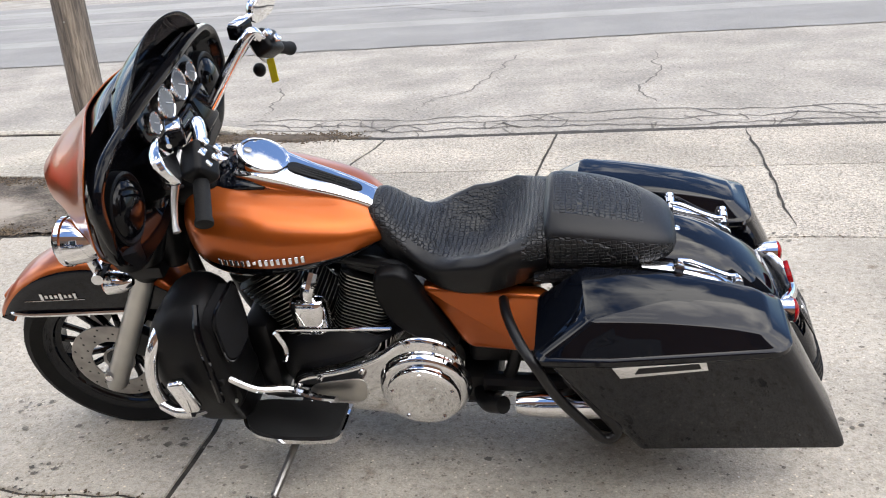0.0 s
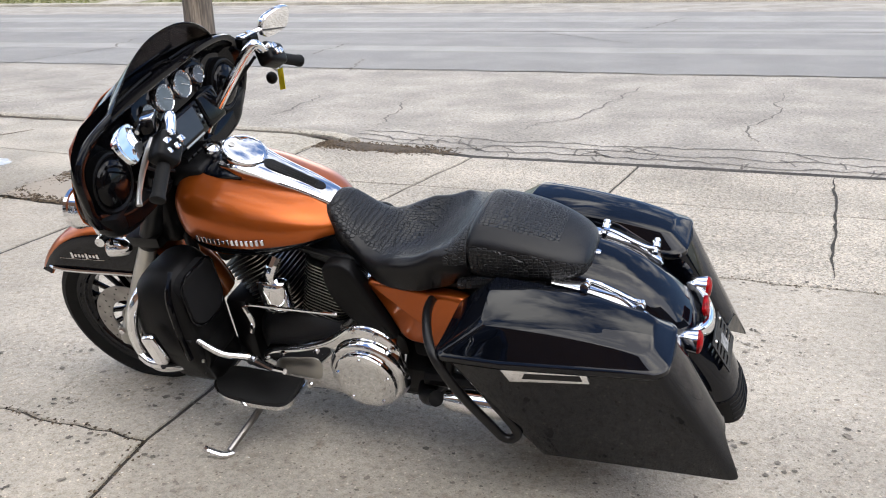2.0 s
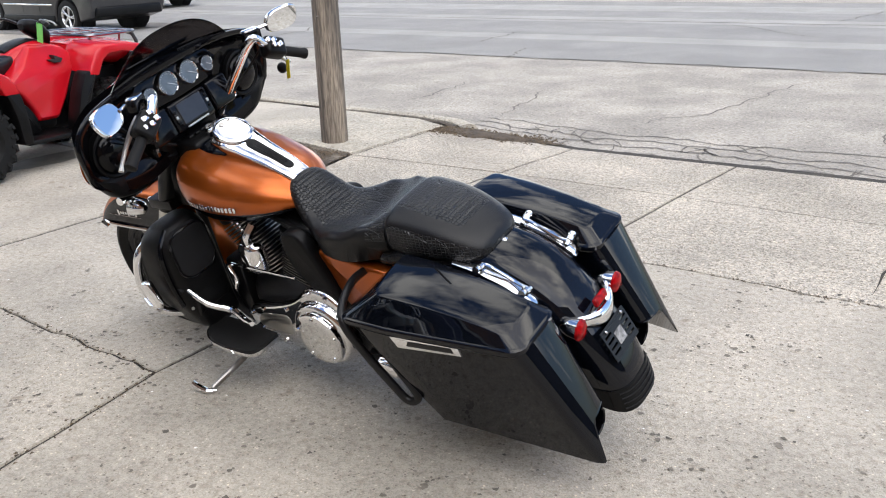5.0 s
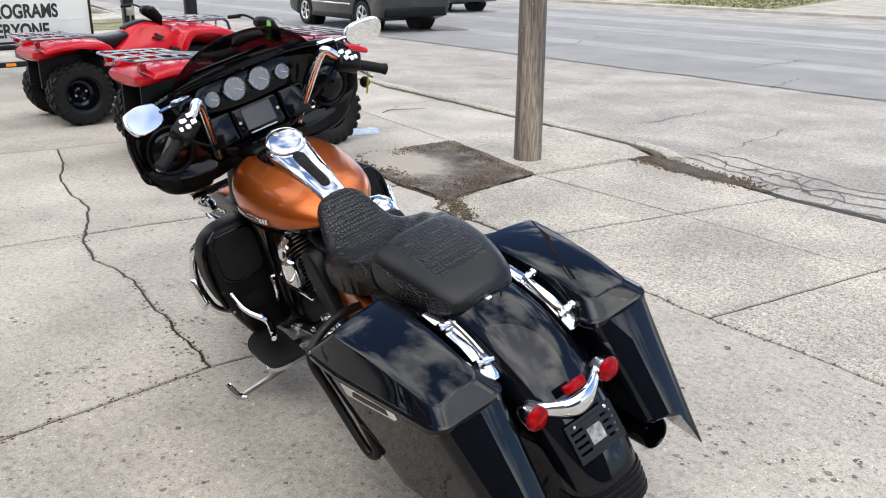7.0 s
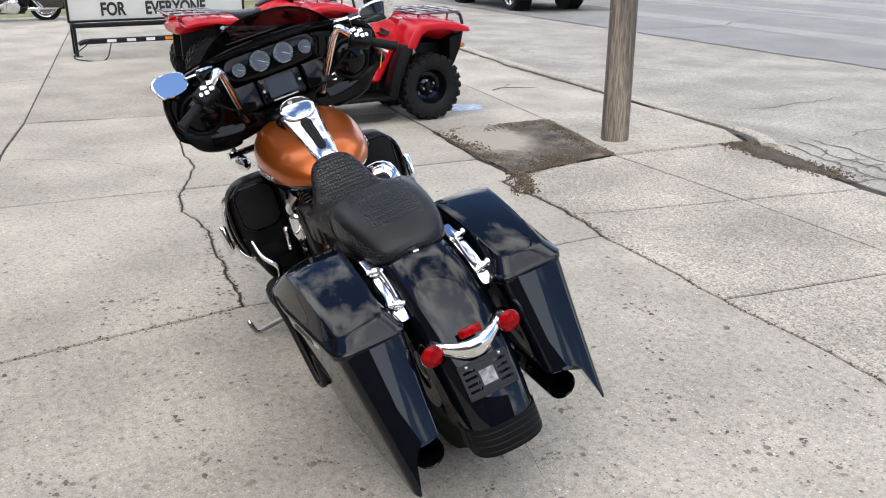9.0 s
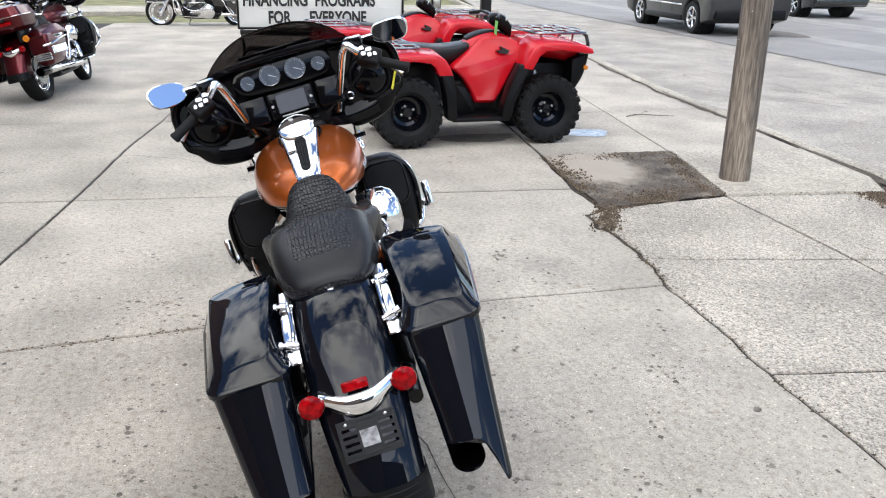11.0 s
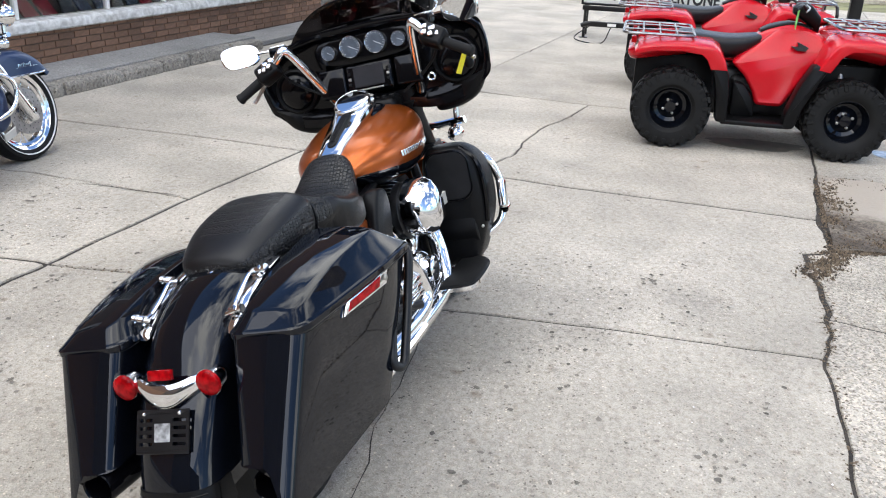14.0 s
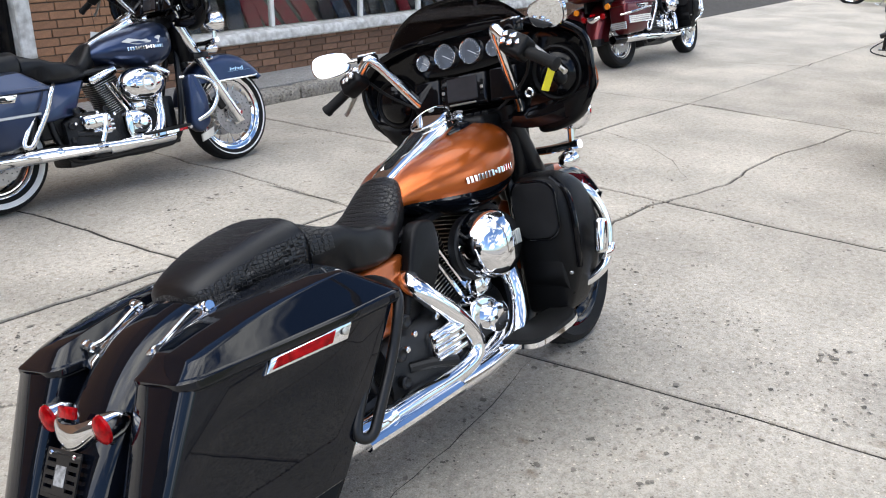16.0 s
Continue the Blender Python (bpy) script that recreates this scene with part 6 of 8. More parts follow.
    tank_st = [(1.238, 0, .850, .070, .050, .06, 2.2), (1.215, 0, .850, .145, .090, .115, 2.5), (1.15, 0, .846, .197, .114, .150, 2.5), (1.05, 0, .834, .215, .119, .155, 2.45), (.93, 0, .822, .207, .104, .128, 2.4), (.80, 0, .814, .170, .078, .088, 2.3), (.72, 0, .803, .112, .047, .05, 2.2), (.675, 0, .785, .055, .022, .028, 2)]
    low = range(27, 46)
    tk = part("fuel_tank", body(tank_st, 6, n, slots=lambda i, j: 1 if j in low else 0), [main, second], bike, P.get("tank_label", "metallic fuel tank"))
    for s in (1, -1):
        em = bmesh.new()
        word_bars((1.110, 0), .0158, (1, .95, 1, .9, 1, .95, .55, 1, .95, 1, .9, 1, .95, 1), .020, em, 0, 15, .004)
        for v in em.verts:
            x = v.co.x
            v.co = Vector((x, s * (float(np.interp(x, (.80, .87, .93, .99, 1.05, 1.10, 1.15), (.172, .195, .2095, .2155, .217, .2105, .199))) + v.co.y), .806 + v.co.z))
        part("tank_emblem", em, CHROME, tk, "chrome lettering bars on the tank side", kind="stuff")
    con = []
    for x, z, w in ((1.088, .976, .050), (1.07, .987, .066), (1.01, .990, .076), (.955, .968, .068), (.90, .944, .062), (.82, .914, .054), (.74, .877, .046), (.705, .854, .042)):
        con.append((x, 0, z - .012, w, .014, .05, 3.4))
    cn = part("tank_console", body(con, 5, 28), CHROME, tk, "chrome tank console")

    def console_top(x):
        return float(np.interp(x, (.70, .74, .82, .90, .955, 1.01), (.854, .879, .916, .946, .970, .992)))
    ins = []
    for dz, f in ((-.008, 1.0), (.0035, 1.0), (.0045, .93)):
        ins.append([(x, y * f * (.78 + .22 * (x - .758) / .19), console_top(x) + dz) for x, y in round_rect(.758 + .004 * (1 - f), .948 - .004 * (1 - f), -.0225, .0225, .021, 8)])
    part("console_insert", skin(bmesh.new(), ins), PLASTIC, cn, "black ribbed console insert")
    rib = bmesh.new()
    for u in (-.5, 0, .5):
        tube([(x, .021 * u * (x - .4) / .53, console_top(x) + .0048) for x in (.915, .88, .84, .785)], .0020, 6, 3, rib)
    part("insert_ribs", rib, BLACK_METAL, cn)
    bl = body([(1.16, 0, .925, .05, .022, .05, 3), (1.125, 0, .945, .08, .026, .06, 3), (1.06, 0, .95, .088, .022, .07, 3), (1.0, 0, .945, .075, .010, .06, 3)], 4, 28)
    part("console_base", bl, BLACK_PAINT, cn)
    tilt = Vector((-.44, 0, .90)).normalized()
    fc = lathe([(.060, -.06), (.066, -.03), (.069, -.008), (.0705, -.002), (.0705, .005), (.0685, .0085), (.0655, .0095), (.0645, .0088), (.063, .0096), (.055, .0104), (.040, .0113), (.020, .0119), (.004, .0121)], (1.012, 0, .998), tilt, 48)
    cap = part("fuel_cap", fc, CHROME, cn, "round polished chrome fuel cap")
    part("cap_hinge", block(1.074, 1.094, -.012, .012, 1.018, 1.032, .004), CHROME, cap)
    part("cap_lock", lathe([(.010, 0), (.010, .0025), (.008, .003)], Vector((1.012, .014, .998)) + tilt * .0115 + Vector((.036, 0, .0175)), tilt, 16), BRUSHED, cap)

    # seat: rider's bucket and pillion, embossed insets
    def inset(i, j, n=44):
        a = j / n
        w = .16 if i < 11 else (.05 if i < 33 else .18)
        return 1 if .25 - .075 - w < a < .25 + .075 + w else 0
    rs = [(.757, 0, .822, .05, .040, .06, 2.4), (.705, 0, .806, .092, .062, .10, 2.6), (.62, 0, .742, .130, .046, .085, 2.5), (.53, 0, .712, .186, .034, .062, 2.5), (.44, 0, .708, .200, .036, .058, 2.5), (.36, 0, .728, .190, .056, .066, 2.6), (.30, 0, .755, .172, .080, .078, 2.7), (.265, 0, .775, .16, .080, .085, 2.6)]
    sr = body(rs, 6, 44, slots=inset)
    for v in sr.verts:
        q = v.co
        if q.x < .60 and q.z > .7:
            q.z += .055 * min(1, (abs(q.y) / .17)) ** 2 * min(1, (.60 - q.x) / .12) * max(0, 1 - (.36 - q.x) / .1 if q.x < .36 else 1)
    seat = part("seat", sr, [VINYL, HIDE if P.get("hide") else VINYL], bike, P.get("seat_label", "black two-up seat"), sharp=60)
    ps = [(.276, 0, .790, .142, .058, .080, 2.8), (.25, 0, .788, .158, .082, .085, 3.0), (.17, 0, .780, .158, .082, .075, 3.2), (.08, 0, .770, .148, .072, .062, 3.2), (0, 0, .758, .128, .056, .055, 2.7), (-.045, 0, .752, .10, .036, .036, 2.4), (-.062, 0, .75, .06, .015, .02, 2)]
    part("pillion", body(ps, 6, 44, slots=lambda i, j: 1 if (.165 < j / 44 < .335 and 5 < i < 22) or (j / 44 < .055 or j / 44 > .80 or .445 < j / 44 < .70) else 0), [VINYL, HIDE if P.get("hide") else VINYL], seat, sharp=60)
    pl = [(.30, 0, .70, .165, .03, .03, 3), (.20, 0, .708, .155, .04, .03, 3), (.05, 0, .715, .135, .04, .02, 3), (-.03, 0, .722, .10, .03, .02, 3)]
    part("seat_skirt", body(pl, 4, 32), HIDE if P.get("hide") else VINYL, seat)
    part("seat_screw", lathe([(.016, 0), (.014, .006), (.006, .009)], (-.070, 0, .742), (-.5, 0, 1), 14), CHROME, seat)

    # side covers, heat shields
    for s in (1, -1):
        sc = plate([(.610, .668), (.55, .58), (.497, .476), (.30, .458), (.24, .60), (.27, .665)], s * .130, s * .180, .014, seg=3, soft=.03)
        for v in sc.verts:
            v.co.y -= s * max(0, v.co.x - .46) * .22
        part("side_cover", sc, main, bike, P.get("cover_label", "metallic side cover"))
        hsd = plate([(.722, .735), (.642, .745), (.602, .68), (.548, .56), (.505, .478), (.56, .480), (.64, .517), (.70, .58), (.727, .66)], s * .130, s * .186, .014, seg=3, soft=.03)
        if not P.get("oval_air"):
            part("heat_deflector", hsd, PLASTIC, bike, "matte black heat deflector")
    part("battery_box", block(.30, .50, -.12, .12, .36, .66, .02), BLACK_METAL, bike)

    # rear fender and tail
    rf = part("rear_fender", fender_shell((.03, 0, .31), .452, .124, 74, 181, .30, k=44, crown=.72, flat=.12, flare=.078, arch=.075), BLACK_PAINT if P.get("black_rear") else main, bike, "rear mudguard")
    rib2 = bmesh.new()
    for i in range(4):
        d = 177 + i * 2.0
        r0 = .456 + .078 * ((d - 142) / 45) ** 1.6
        tube([(.03 + (r0 - q) * math.cos(radians(d)), y, .31 + (r0 - q) * math.sin(radians(d))) for q, y in ((.028, -.098), (.010, -.070), (.001, -.035), (0, 0), (.001, .035), (.010, .070), (.028, .098))], .0022, 6, 4, rib2)
    part("fender_tip_ribs", rib2, PLASTIC, rf, kind="stuff")
    part("fender_tip", fender_shell((.03, 0, .31), .4555, .127, 175.5, 184.5, .40, k=8, crown=.72, flat=.12, flare=.078, arch=.075), PLASTIC, rf, "black plastic fender tip")
    part("red_reflector", block(-.372, -.358, -.034, .034, .590, .616, .004, 2, m=Matrix.Translation((-.366, 0, .60)) @ Matrix.Rotation(radians(20), 4, "Y") @ Matrix.Translation((.366, 0, -.60))), RED_LENS, rf, "red reflector block")
    tb = bmesh.new()
    tb_p = [(-.315, .122, .574), (-.345, .085, .570), (-.368, .04, .553), (-.374, 0, .547), (-.368, -.04, .553), (-.345, -.085, .570), (-.315, -.122, .574)]
    rings = []
    for p, w in zip(spline(tb_p, 5), [x.x for x in spline([(.016, 0, 0), (.021, 0, 0), (.030, 0, 0), (.035, 0, 0), (.030, 0, 0), (.021, 0, 0), (.016, 0, 0)], 5)]):
        rings.append([p + Vector((.016 * math.cos(a) * 1.1, 0, w * math.sin(a))) for a in (2 * math.pi * k / 14 for k in range(14))])
    part("tail_light_bar", skin(tb, rings), CHROME, bike, "curved chrome tail light bar")
    for s in (1, -1):
        ts = lathe([(.008, 0), (.020, .012), (.029, .035), (.0325, .060), (.0335, .064)], (-.291, s * .122, .574), (-1, 0, -.02), 28)
        tl = part("tail_lamp", ts, CHROME, bike, "bullet tail lamp")
        part("red_lens", lathe([(.0330, 0), (.0318, .007), (.024, .013), (.008, .016)], (-.3545, s * .122, .5725), (-1, 0, -.02), 28), RED_LENS, tl, "round red lens")
    if P.get("plate", True):
        TP = Matrix.Translation((-.416, 0, .482)) @ Matrix.Rotation(radians(29), 4, "Y") @ Matrix.Diagonal((1, .86, .86, 1))
        lp = bmesh.new()
        block(-.002, .002, -.088, .088, .048, .060, .001, 1, lp, TP)
        block(-.002, .002, -.088, .088, -.060, -.050, .001, 1, lp, TP)
        block(-.002, .002, -.034, .034, -.050, .048, .0, 1, lp, TP)
        for s in (1, -1):
            block(-.002, .002, min(s * .078, s * .088), max(s * .078, s * .088), -.050, .048, 0, 1, lp, TP)
            for i in range(5):
                z = -.050 + i * .0215
                block(-.002, .002, min(s * .034, s * .078), max(s * .034, s * .078), z, z + .012, 0, 1, lp, TP)
        plt = part("plate_bracket", lp, BLACK_METAL, bike, "slotted black plate bracket without a plate")
        part("worn_decal", block(-.0032, -.0022, -.026, .026, -.028, .022, .0, 1, m=TP), material("worn_decal", (0.42, 0.42, 0.42), 0.6, scale=60.0, color2=(0.10, 0.10, 0.10)), plt)
        for y in (.06, -.06):
            part("bracket_bolt", bolt(TP @ Vector((-.003, y, .05)), (-1, 0, 0), .005), CHROME, plt)

    # saddlebags
    for s in (1, -1):
        bag_paint = second if not P.get("bag_main") else main
        shift = .016 if s < 0 and P.get("stretched") else 0
        bag = bmesh.new()
        if P.get("stretched"):
            # flat outer and rear faces, swept back to a fin; the underside is cut out round the muffler
            plan = corner_ring(.575, .225, (.016, .030, .030, .030), 6)
            rings = []
            for u in (0, .03, .2, .4, .6, .75, .86, .93, .97, .99, 1.0):
                ring = []
                for px, py in plan:
                    fx, fy = px / .575, py / .225
                    fin = min(1, max(0, (fy - .58) / .34))
                    zb = .385 - .119 * fin ** 1.3 + .020 * fx
                    z = .652 + (zb - .652) * u
                    k = (.652 - z) / .388
                    x0, x1 = -.298 - .194 * k + shift, .272 - .256 * k + shift
                    x = x0 + (x1 - x0) * fx
                    yo = (.402 - .11 * max(0, .12 - x)) * (1 - k) + (.352 - .078 * max(-.1, .018 - x)) * k
                    yi = .160 + .024 * k
                    tuck = 1 - (.012 if u == 1.0 else 0)
                    x -= .016 * math.sin(math.pi * fy) * max(0, 1 - fx * 8)
                    ring.append((x, s * (yi + (yo - yi) * fy) * tuck, z))
                rings.append(ring)
            skin(bag, rings)
        else:
            lv = [(.664, .262, -.285, .168, .372), (.655, .272, -.292, .160, .382), (.60, .255, -.305, .160, .388), (.50, .20, -.318, .170, .385), (.42, .15, -.315, .190, .375), (.36, .11, -.30, .215, .355), (.34, .07, -.27, .235, .335)]
            bag_rows = [[(x, s * y, z + (.035 * (x + .45) * (1 - (z - .268) / .40))) for x, y in round_rect(b, a, c, d, .042, 8)] for z, a, b, c, d in lv]
            skin(bag, [list(k) for k in zip(*[spline(col, 3) for col in zip(*bag_rows)])])
        sb = part("saddlebag", bag, bag_paint, bike, P.get("bag_label", "gloss black hard saddlebag"), sharp=40)
        # lid: rolled lip, wide facets and an arched flat top
        plan = corner_ring(.585, .25, (.030, .046, .046, .030), 6)
        lid = bmesh.new()
        rings = []

        def lip_at(fx, fy, grow, z):
            x = -.300 + .583 * fx + grow * (2 * fx - 1)
            yo = .404 - .11 * max(0, .12 - x)
            return (x + shift, s * (.158 + (yo - .158) * fy + grow * (2 * fy - 1)), z)

        def top_at(fx, fy, inset, lift=0.0):
            fx, fy = .5 + (fx - .5) * (1 - inset), .5 + (fy - .5) * (1 - inset)
            x = -.262 + (.447 - .016 * fy) * fx
            z = float(np.interp(x, (-.262, -.20, -.12, -.03, .06, .13, .185), (.690, .707, .724, .738, .747, .751, .752)))
            return (x + shift, s * (.188 - .016 * fx + (.150 + .046 * fx) * fy), z + lift + .006 - .014 * fy + .006 * math.sin(fy * math.pi))
        fr = [(px / .585, py / .25) for px, py in plan]
        for grow, z in ((.000, .640), (.006, .641), (.008, .645), (.008, .658), (.004, .662), (.000, .664)):
            rings.append([lip_at(fx, fy, grow, z) for fx, fy in fr])
        low = rings[-1]
        for f, inset in ((.04, 0), (.5, 0), (.93, 0)):
            rings.append([tuple(Vector(a).lerp(Vector(top_at(fx, fy, 0, -.001)), f) for a in [p])[0][:] for p, (fx, fy) in zip(low, fr)])
        for inset, lift in ((.012, 0), (.05, .001), (.35, .0015), (.8, .0015)):
            rings.append([top_at(fx, fy, inset, lift) for fx, fy in fr])
        part("bag_lid", skin(lid, rings), bag_paint, sb, "faceted bag lid with a rolled lip", sharp=24)
        pin = [lip_at(fx, fy, .003, .639) for fx, fy in fr]
        part("lid_seam", tube(pin + pin[:1], .0025, 6, 1), PLASTIC, sb)
        if s > 0 or not P.get("reflector"):
            lt = plate([(.113, .640), (.088, .596), (-.119, .607), (-.110, .642), (-.100, .645)], s * .385, s * .408, .006, seg=2)
            for v in lt.verts:
                v.co.y -= s * .11 * max(0, .12 - v.co.x)
            la = part("latch", lt, CHROME, sb, "chrome latch handle")
            sl2 = plate([(.054, .612), (.046, .630), (-.094, .634), (-.100, .617)], s * .4075, s * .4100, .001, seg=1)
            for v in sl2.verts:
                v.co.y -= s * .11 * max(0, .12 - v.co.x)
            part("latch_slot", sl2, BLACK_METAL, la)
        else:
            lt = plate([(.104, .606), (.132, .646), (-.092, .642), (-.118, .608)], s * .382, s * .408, .006, seg=2)
            for v in lt.verts:
                v.co.y -= s * .11 * max(0, .12 - v.co.x)
            la = part("latch", lt, CHROME, sb, "chrome reflector frame")
            rl2 = plate([(.060, .614), (.076, .638), (-.080, .635), (-.098, .615)], s * .406, s * .4115, .002, seg=1)
            for v in rl2.verts:
                v.co.y -= s * .11 * max(0, .12 - v.co.x)
            part("side_reflector", rl2, RED_LENS, la, "long red reflector")
            part("latch_lock", lathe([(.009, 0), (.009, .003), (.006, .004)], (.098, s * .4075, .627), (0, s, 0), 14), BRUSHED, la)
        rail = plate([(.03, .742), (-.06, .728), (-.15, .700), (-.225, .655), (-.232, .640), (-.215, .640), (-.145, .680), (-.06, .708), (.03, .722)], s * .118, s * .156, .006, seg=2)
        rl = part("fender_rail", rail, CHROME, bike, "chrome fender side rail")
        part("rail_grab", tube([(-.060, s * .128, .742), (-.09, s * .126, .736), (-.14, s * .124, .712), (-.18, s * .126, .694), (-.205, s * .128, .690)], .006, 8, 4), CHROME, rl)
        for x, z in ((-.062, .740), (-.207, .690)):
            part("docking_post", lathe([(.008, 0), (.008, .018), (.013, .020), (.013, .034), (.008, .036), (.008, .042), (.012, .044), (.012, .052)], (x, s * .115, z - .01), (0, s, .25), 14), CHROME, rl)
        gd = tube([(.385, s * .14, .640), (.368, s * .24, .660), (.328, s * .345, .655), (.285, s * .402, .628), (.238, s * .394, .520), (.16, s * .388, .405), (.128, s * .384, .362), (.100, s * .378, .360), (.096, s * .370, .390), (.17, s * .365, .50), (.235, s * .345, .590), (.26, s * .25, .60), (.26, s * .16, .60)], .0135, 12, 6)
        part("bag_guard", gd, guard, bike, P.get("guard_label", "black bag guard bar"))

    # engine guard and lower fairings
    for s in (1, -1):
        eg = tube([(1.255, s * .31, .71), (1.275, s * .375, .665), (1.295, s * .398, .60), (1.302, s * .406, .53), (1.292, s * .400, .46), (1.265, s * .38, .405), (1.23, s * .31, .36), (1.20, s * .25, .34)] if P.get("lowers") else [(1.27, s * .06, .80), (1.29, s * .24, .79), (1.31, s * .38, .70), (1.315, s * .425, .58), (1.305, s * .415, .45), (1.26, s * .33, .335), (1.17, s * .16, .27)], .0165, 14, 6)
        if not P.get("leg_panel"):
            part("engine_guard", eg, CHROME, bike, "chrome engine guard")
        else:
            lp2 = plate([(1.20, .62), (1.26, .60), (1.31, .46), (1.30, .30), (1.22, .24), (1.16, .30)], s * .20, s * .29, .02, seg=3, soft=.03)
            part("leg_panel", lp2, main, bike, "dark blue leg panel")
            part("leg_panel_plate", plate([(1.20, .235), (1.30, .27), (1.29, .215), (1.20, .19)], s * .285, s * .30, .004, seg=1), BRUSHED, bike, "bright plate under the leg panel")
            continue
        pg = block(1.178, 1.226, s * .432 - .016, s * .432 + .016, .478, .590, .012, 3, m=Matrix.Translation((1.2, 0, .51)) @ Matrix.Rotation(radians(14), 4, "Y") @ Matrix.Translation((-1.2, 0, -.51)))
        pk = part("highway_peg", pg, CHROME, bike, "folded chrome highway peg")
        part("peg_clamp", tube([(1.295, s * .412, .475), (1.25, s * .428, .468), (1.20, s * .432, .472)], .015, 12, 3), CHROME, pk)
        if P.get("lowers"):
            lw = bmesh.new()
            rows = []
            for z, a, b, c, d, r in ((.758, 1.17, 1.22, .20, .285, .03), (.748, 1.140, 1.250, .175, .330, .05), (.71, 1.118, 1.285, .155, .368, .06), (.65, 1.105, 1.312, .145, .388, .07), (.56, 1.108, 1.322, .140, .392, .07), (.47, 1.115, 1.322, .140, .378, .06), (.38, 1.115, 1.305, .145, .345, .05), (.31, 1.115, 1.28, .150, .315, .04), (.285, 1.14, 1.25, .17, .28, .03)):
                rows.append([(x, s * y, z) for x, y in round_rect(a, b, c, d, r, 6)])
            sm = [list(k) for k in zip(*[spline(col, 3) for col in zip(*rows)])]
            lo = part("lower_fairing", skin(lw, sm), PLASTIC, bike, "black lower fairing with a storage door", sharp=50)
            dr = bmesh.new()
            ring = [(y, z) for y, z in round_rect(-.082, .082, -.100, .085, .05, 7)]
            skin(dr, [[(1.106 - x + .35 * max(0, abs(y) - .03) ** 1.2 + (.05 * (.0 - z)) * -.4, s * (.272 + y * f), .660 + z * f) for y, z in ring] for x, f in ((-.02, 1.0), (.010, 1.0), (.017, .95), (.018, .8), (.019, .4))])
            part("glove_box_door", dr, DOOR_PAD, lo, "padded glove box door")
            seam = [(1.106 - .011 + .35 * max(0, abs(y) - .03) ** 1.2 + .02 * z, s * (.272 + y * 1.02), .660 + z * 1.02) for y, z in ring]
            part("door_seam", tube(seam + seam[:1], .0045, 8, 1), GLOSS_PLASTIC, lo)
            tri_bm = plate([(1.13, .54), (1.10, .42), (1.155, .33), (1.175, .47)], s * .18, s * .335, .015, seg=2, soft=.03)
            part("lower_duct", tri_bm, PLASTIC, lo)
            rim2 = tube([(1.16, s * .315, .744), (1.148, s * .368, .70), (1.138, s * .388, .64), (1.138, s * .388, .55), (1.15, s * .37, .45)], .010, 8, 5)
            part("lower_edge", rim2, GLOSS_PLASTIC, lo)
            for z, y in ((.44, .36), (.35, .30), (.345, .20)):
                part("lower_screw", bolt((1.115 if z > .4 else 1.165, s * y, z), (-1, 0, 0), .006), BRUSHED, lo)
    if P.get("stripe"):
        for s in (1, -1):
            st2 = plate([(.215, .515), (.213, .530), (-.30, .530), (-.30, .515)], s * .376, s * .3905, .002, seg=1)
            part("bag_stripe", st2, P["stripe"], bike, "silver stripe along the bag")
            wing = plate([(1.16, .845), (1.10, .868), (.98, .850), (.90, .868), (.86, .850), (.95, .826), (1.02, .832), (1.09, .824)], 0, .003, .001, seg=1)
            for v in wing.verts:
                v.co.y = s * (float(np.interp(v.co.x, (.80, .87, .93, .99, 1.05, 1.10, 1.15, 1.2), (.172, .195, .2095, .2155, .217, .2105, .199, .16))) - .003 + v.co.y)
            part("tank_wing", wing, P["stripe"], bike, "silver wing mark on the tank")
    if P.get("trunk"):
        L = Matrix.Translation((-.05, 0, -.11))
        tk2 = bmesh.new()
        skin(tk2, [[(x, y, z) for x, y in round_rect(a, b, -w, w, .08, 6)] for z, a, b, w in ((.86, -.36, .02, .20), (.90, -.42, .05, .25), (1.0, -.45, .06, .265), (1.01, -.46, .065, .272), (1.03, -.45, .06, .265), (1.10, -.41, .04, .235), (1.125, -.33, .0, .18))])
        tt = part("top_trunk", tk2, main, bike, "large top trunk", m=L)
        part("trunk_light", block(-.455, -.44, -.17, .17, .93, .965, .006), RED_LENS, tt, "red trunk light strip", m=L)
        part("trunk_dark_panel", block(-.463, -.448, -.11, .11, .975, 1.005, .004), SCREEN, tt, m=L)
        part("trunk_lid_seam", tube([(x, y, 1.008) for x, y in round_rect(-.462, .067, -.274, .274, .08, 6)], .004, 6, 1), CHROME, tt, m=L)
        part("trunk_rack", tube([(.0, .15, 1.13), (-.30, .16, 1.15), (-.36, .10, 1.15), (-.36, -.10, 1.15), (-.30, -.16, 1.15), (0, -.15, 1.13)], .008, 8, 5), CHROME, tt, m=L)
        part("backrest", body([(.03, 0, .95, .14, .08, .08, 3), (.08, 0, .95, .18, .10, .10, 3), (.11, 0, .95, .16, .09, .09, 3)], 3, 24), VINYL, tt, m=L)
        for s in (1, -1):
            part("trunk_foot", block(-.25, .0, s * .12 - .02, s * .12 + .02, .74, .87, .01), BLACK_METAL, tt, m=L)
            part("bag_rail", tube([(.22, s * .40, .60), (.0, s * .41, .585), (-.28, s * .40, .56), (-.34, s * .33, .55)], .012, 8, 4), CHROME, bike)
            trim = bmesh.new()
            for z in (.452, .472, .492, .512):
                block(-.27, .17, min(s * .378, s * .392), max(s * .378, s * .392), z, z + .018, .004, 1, trim)
                block(-.330, -.312, min(s * .19, s * .375), max(s * .19, s * .375), z - .05, z - .032, .004, 1, trim)
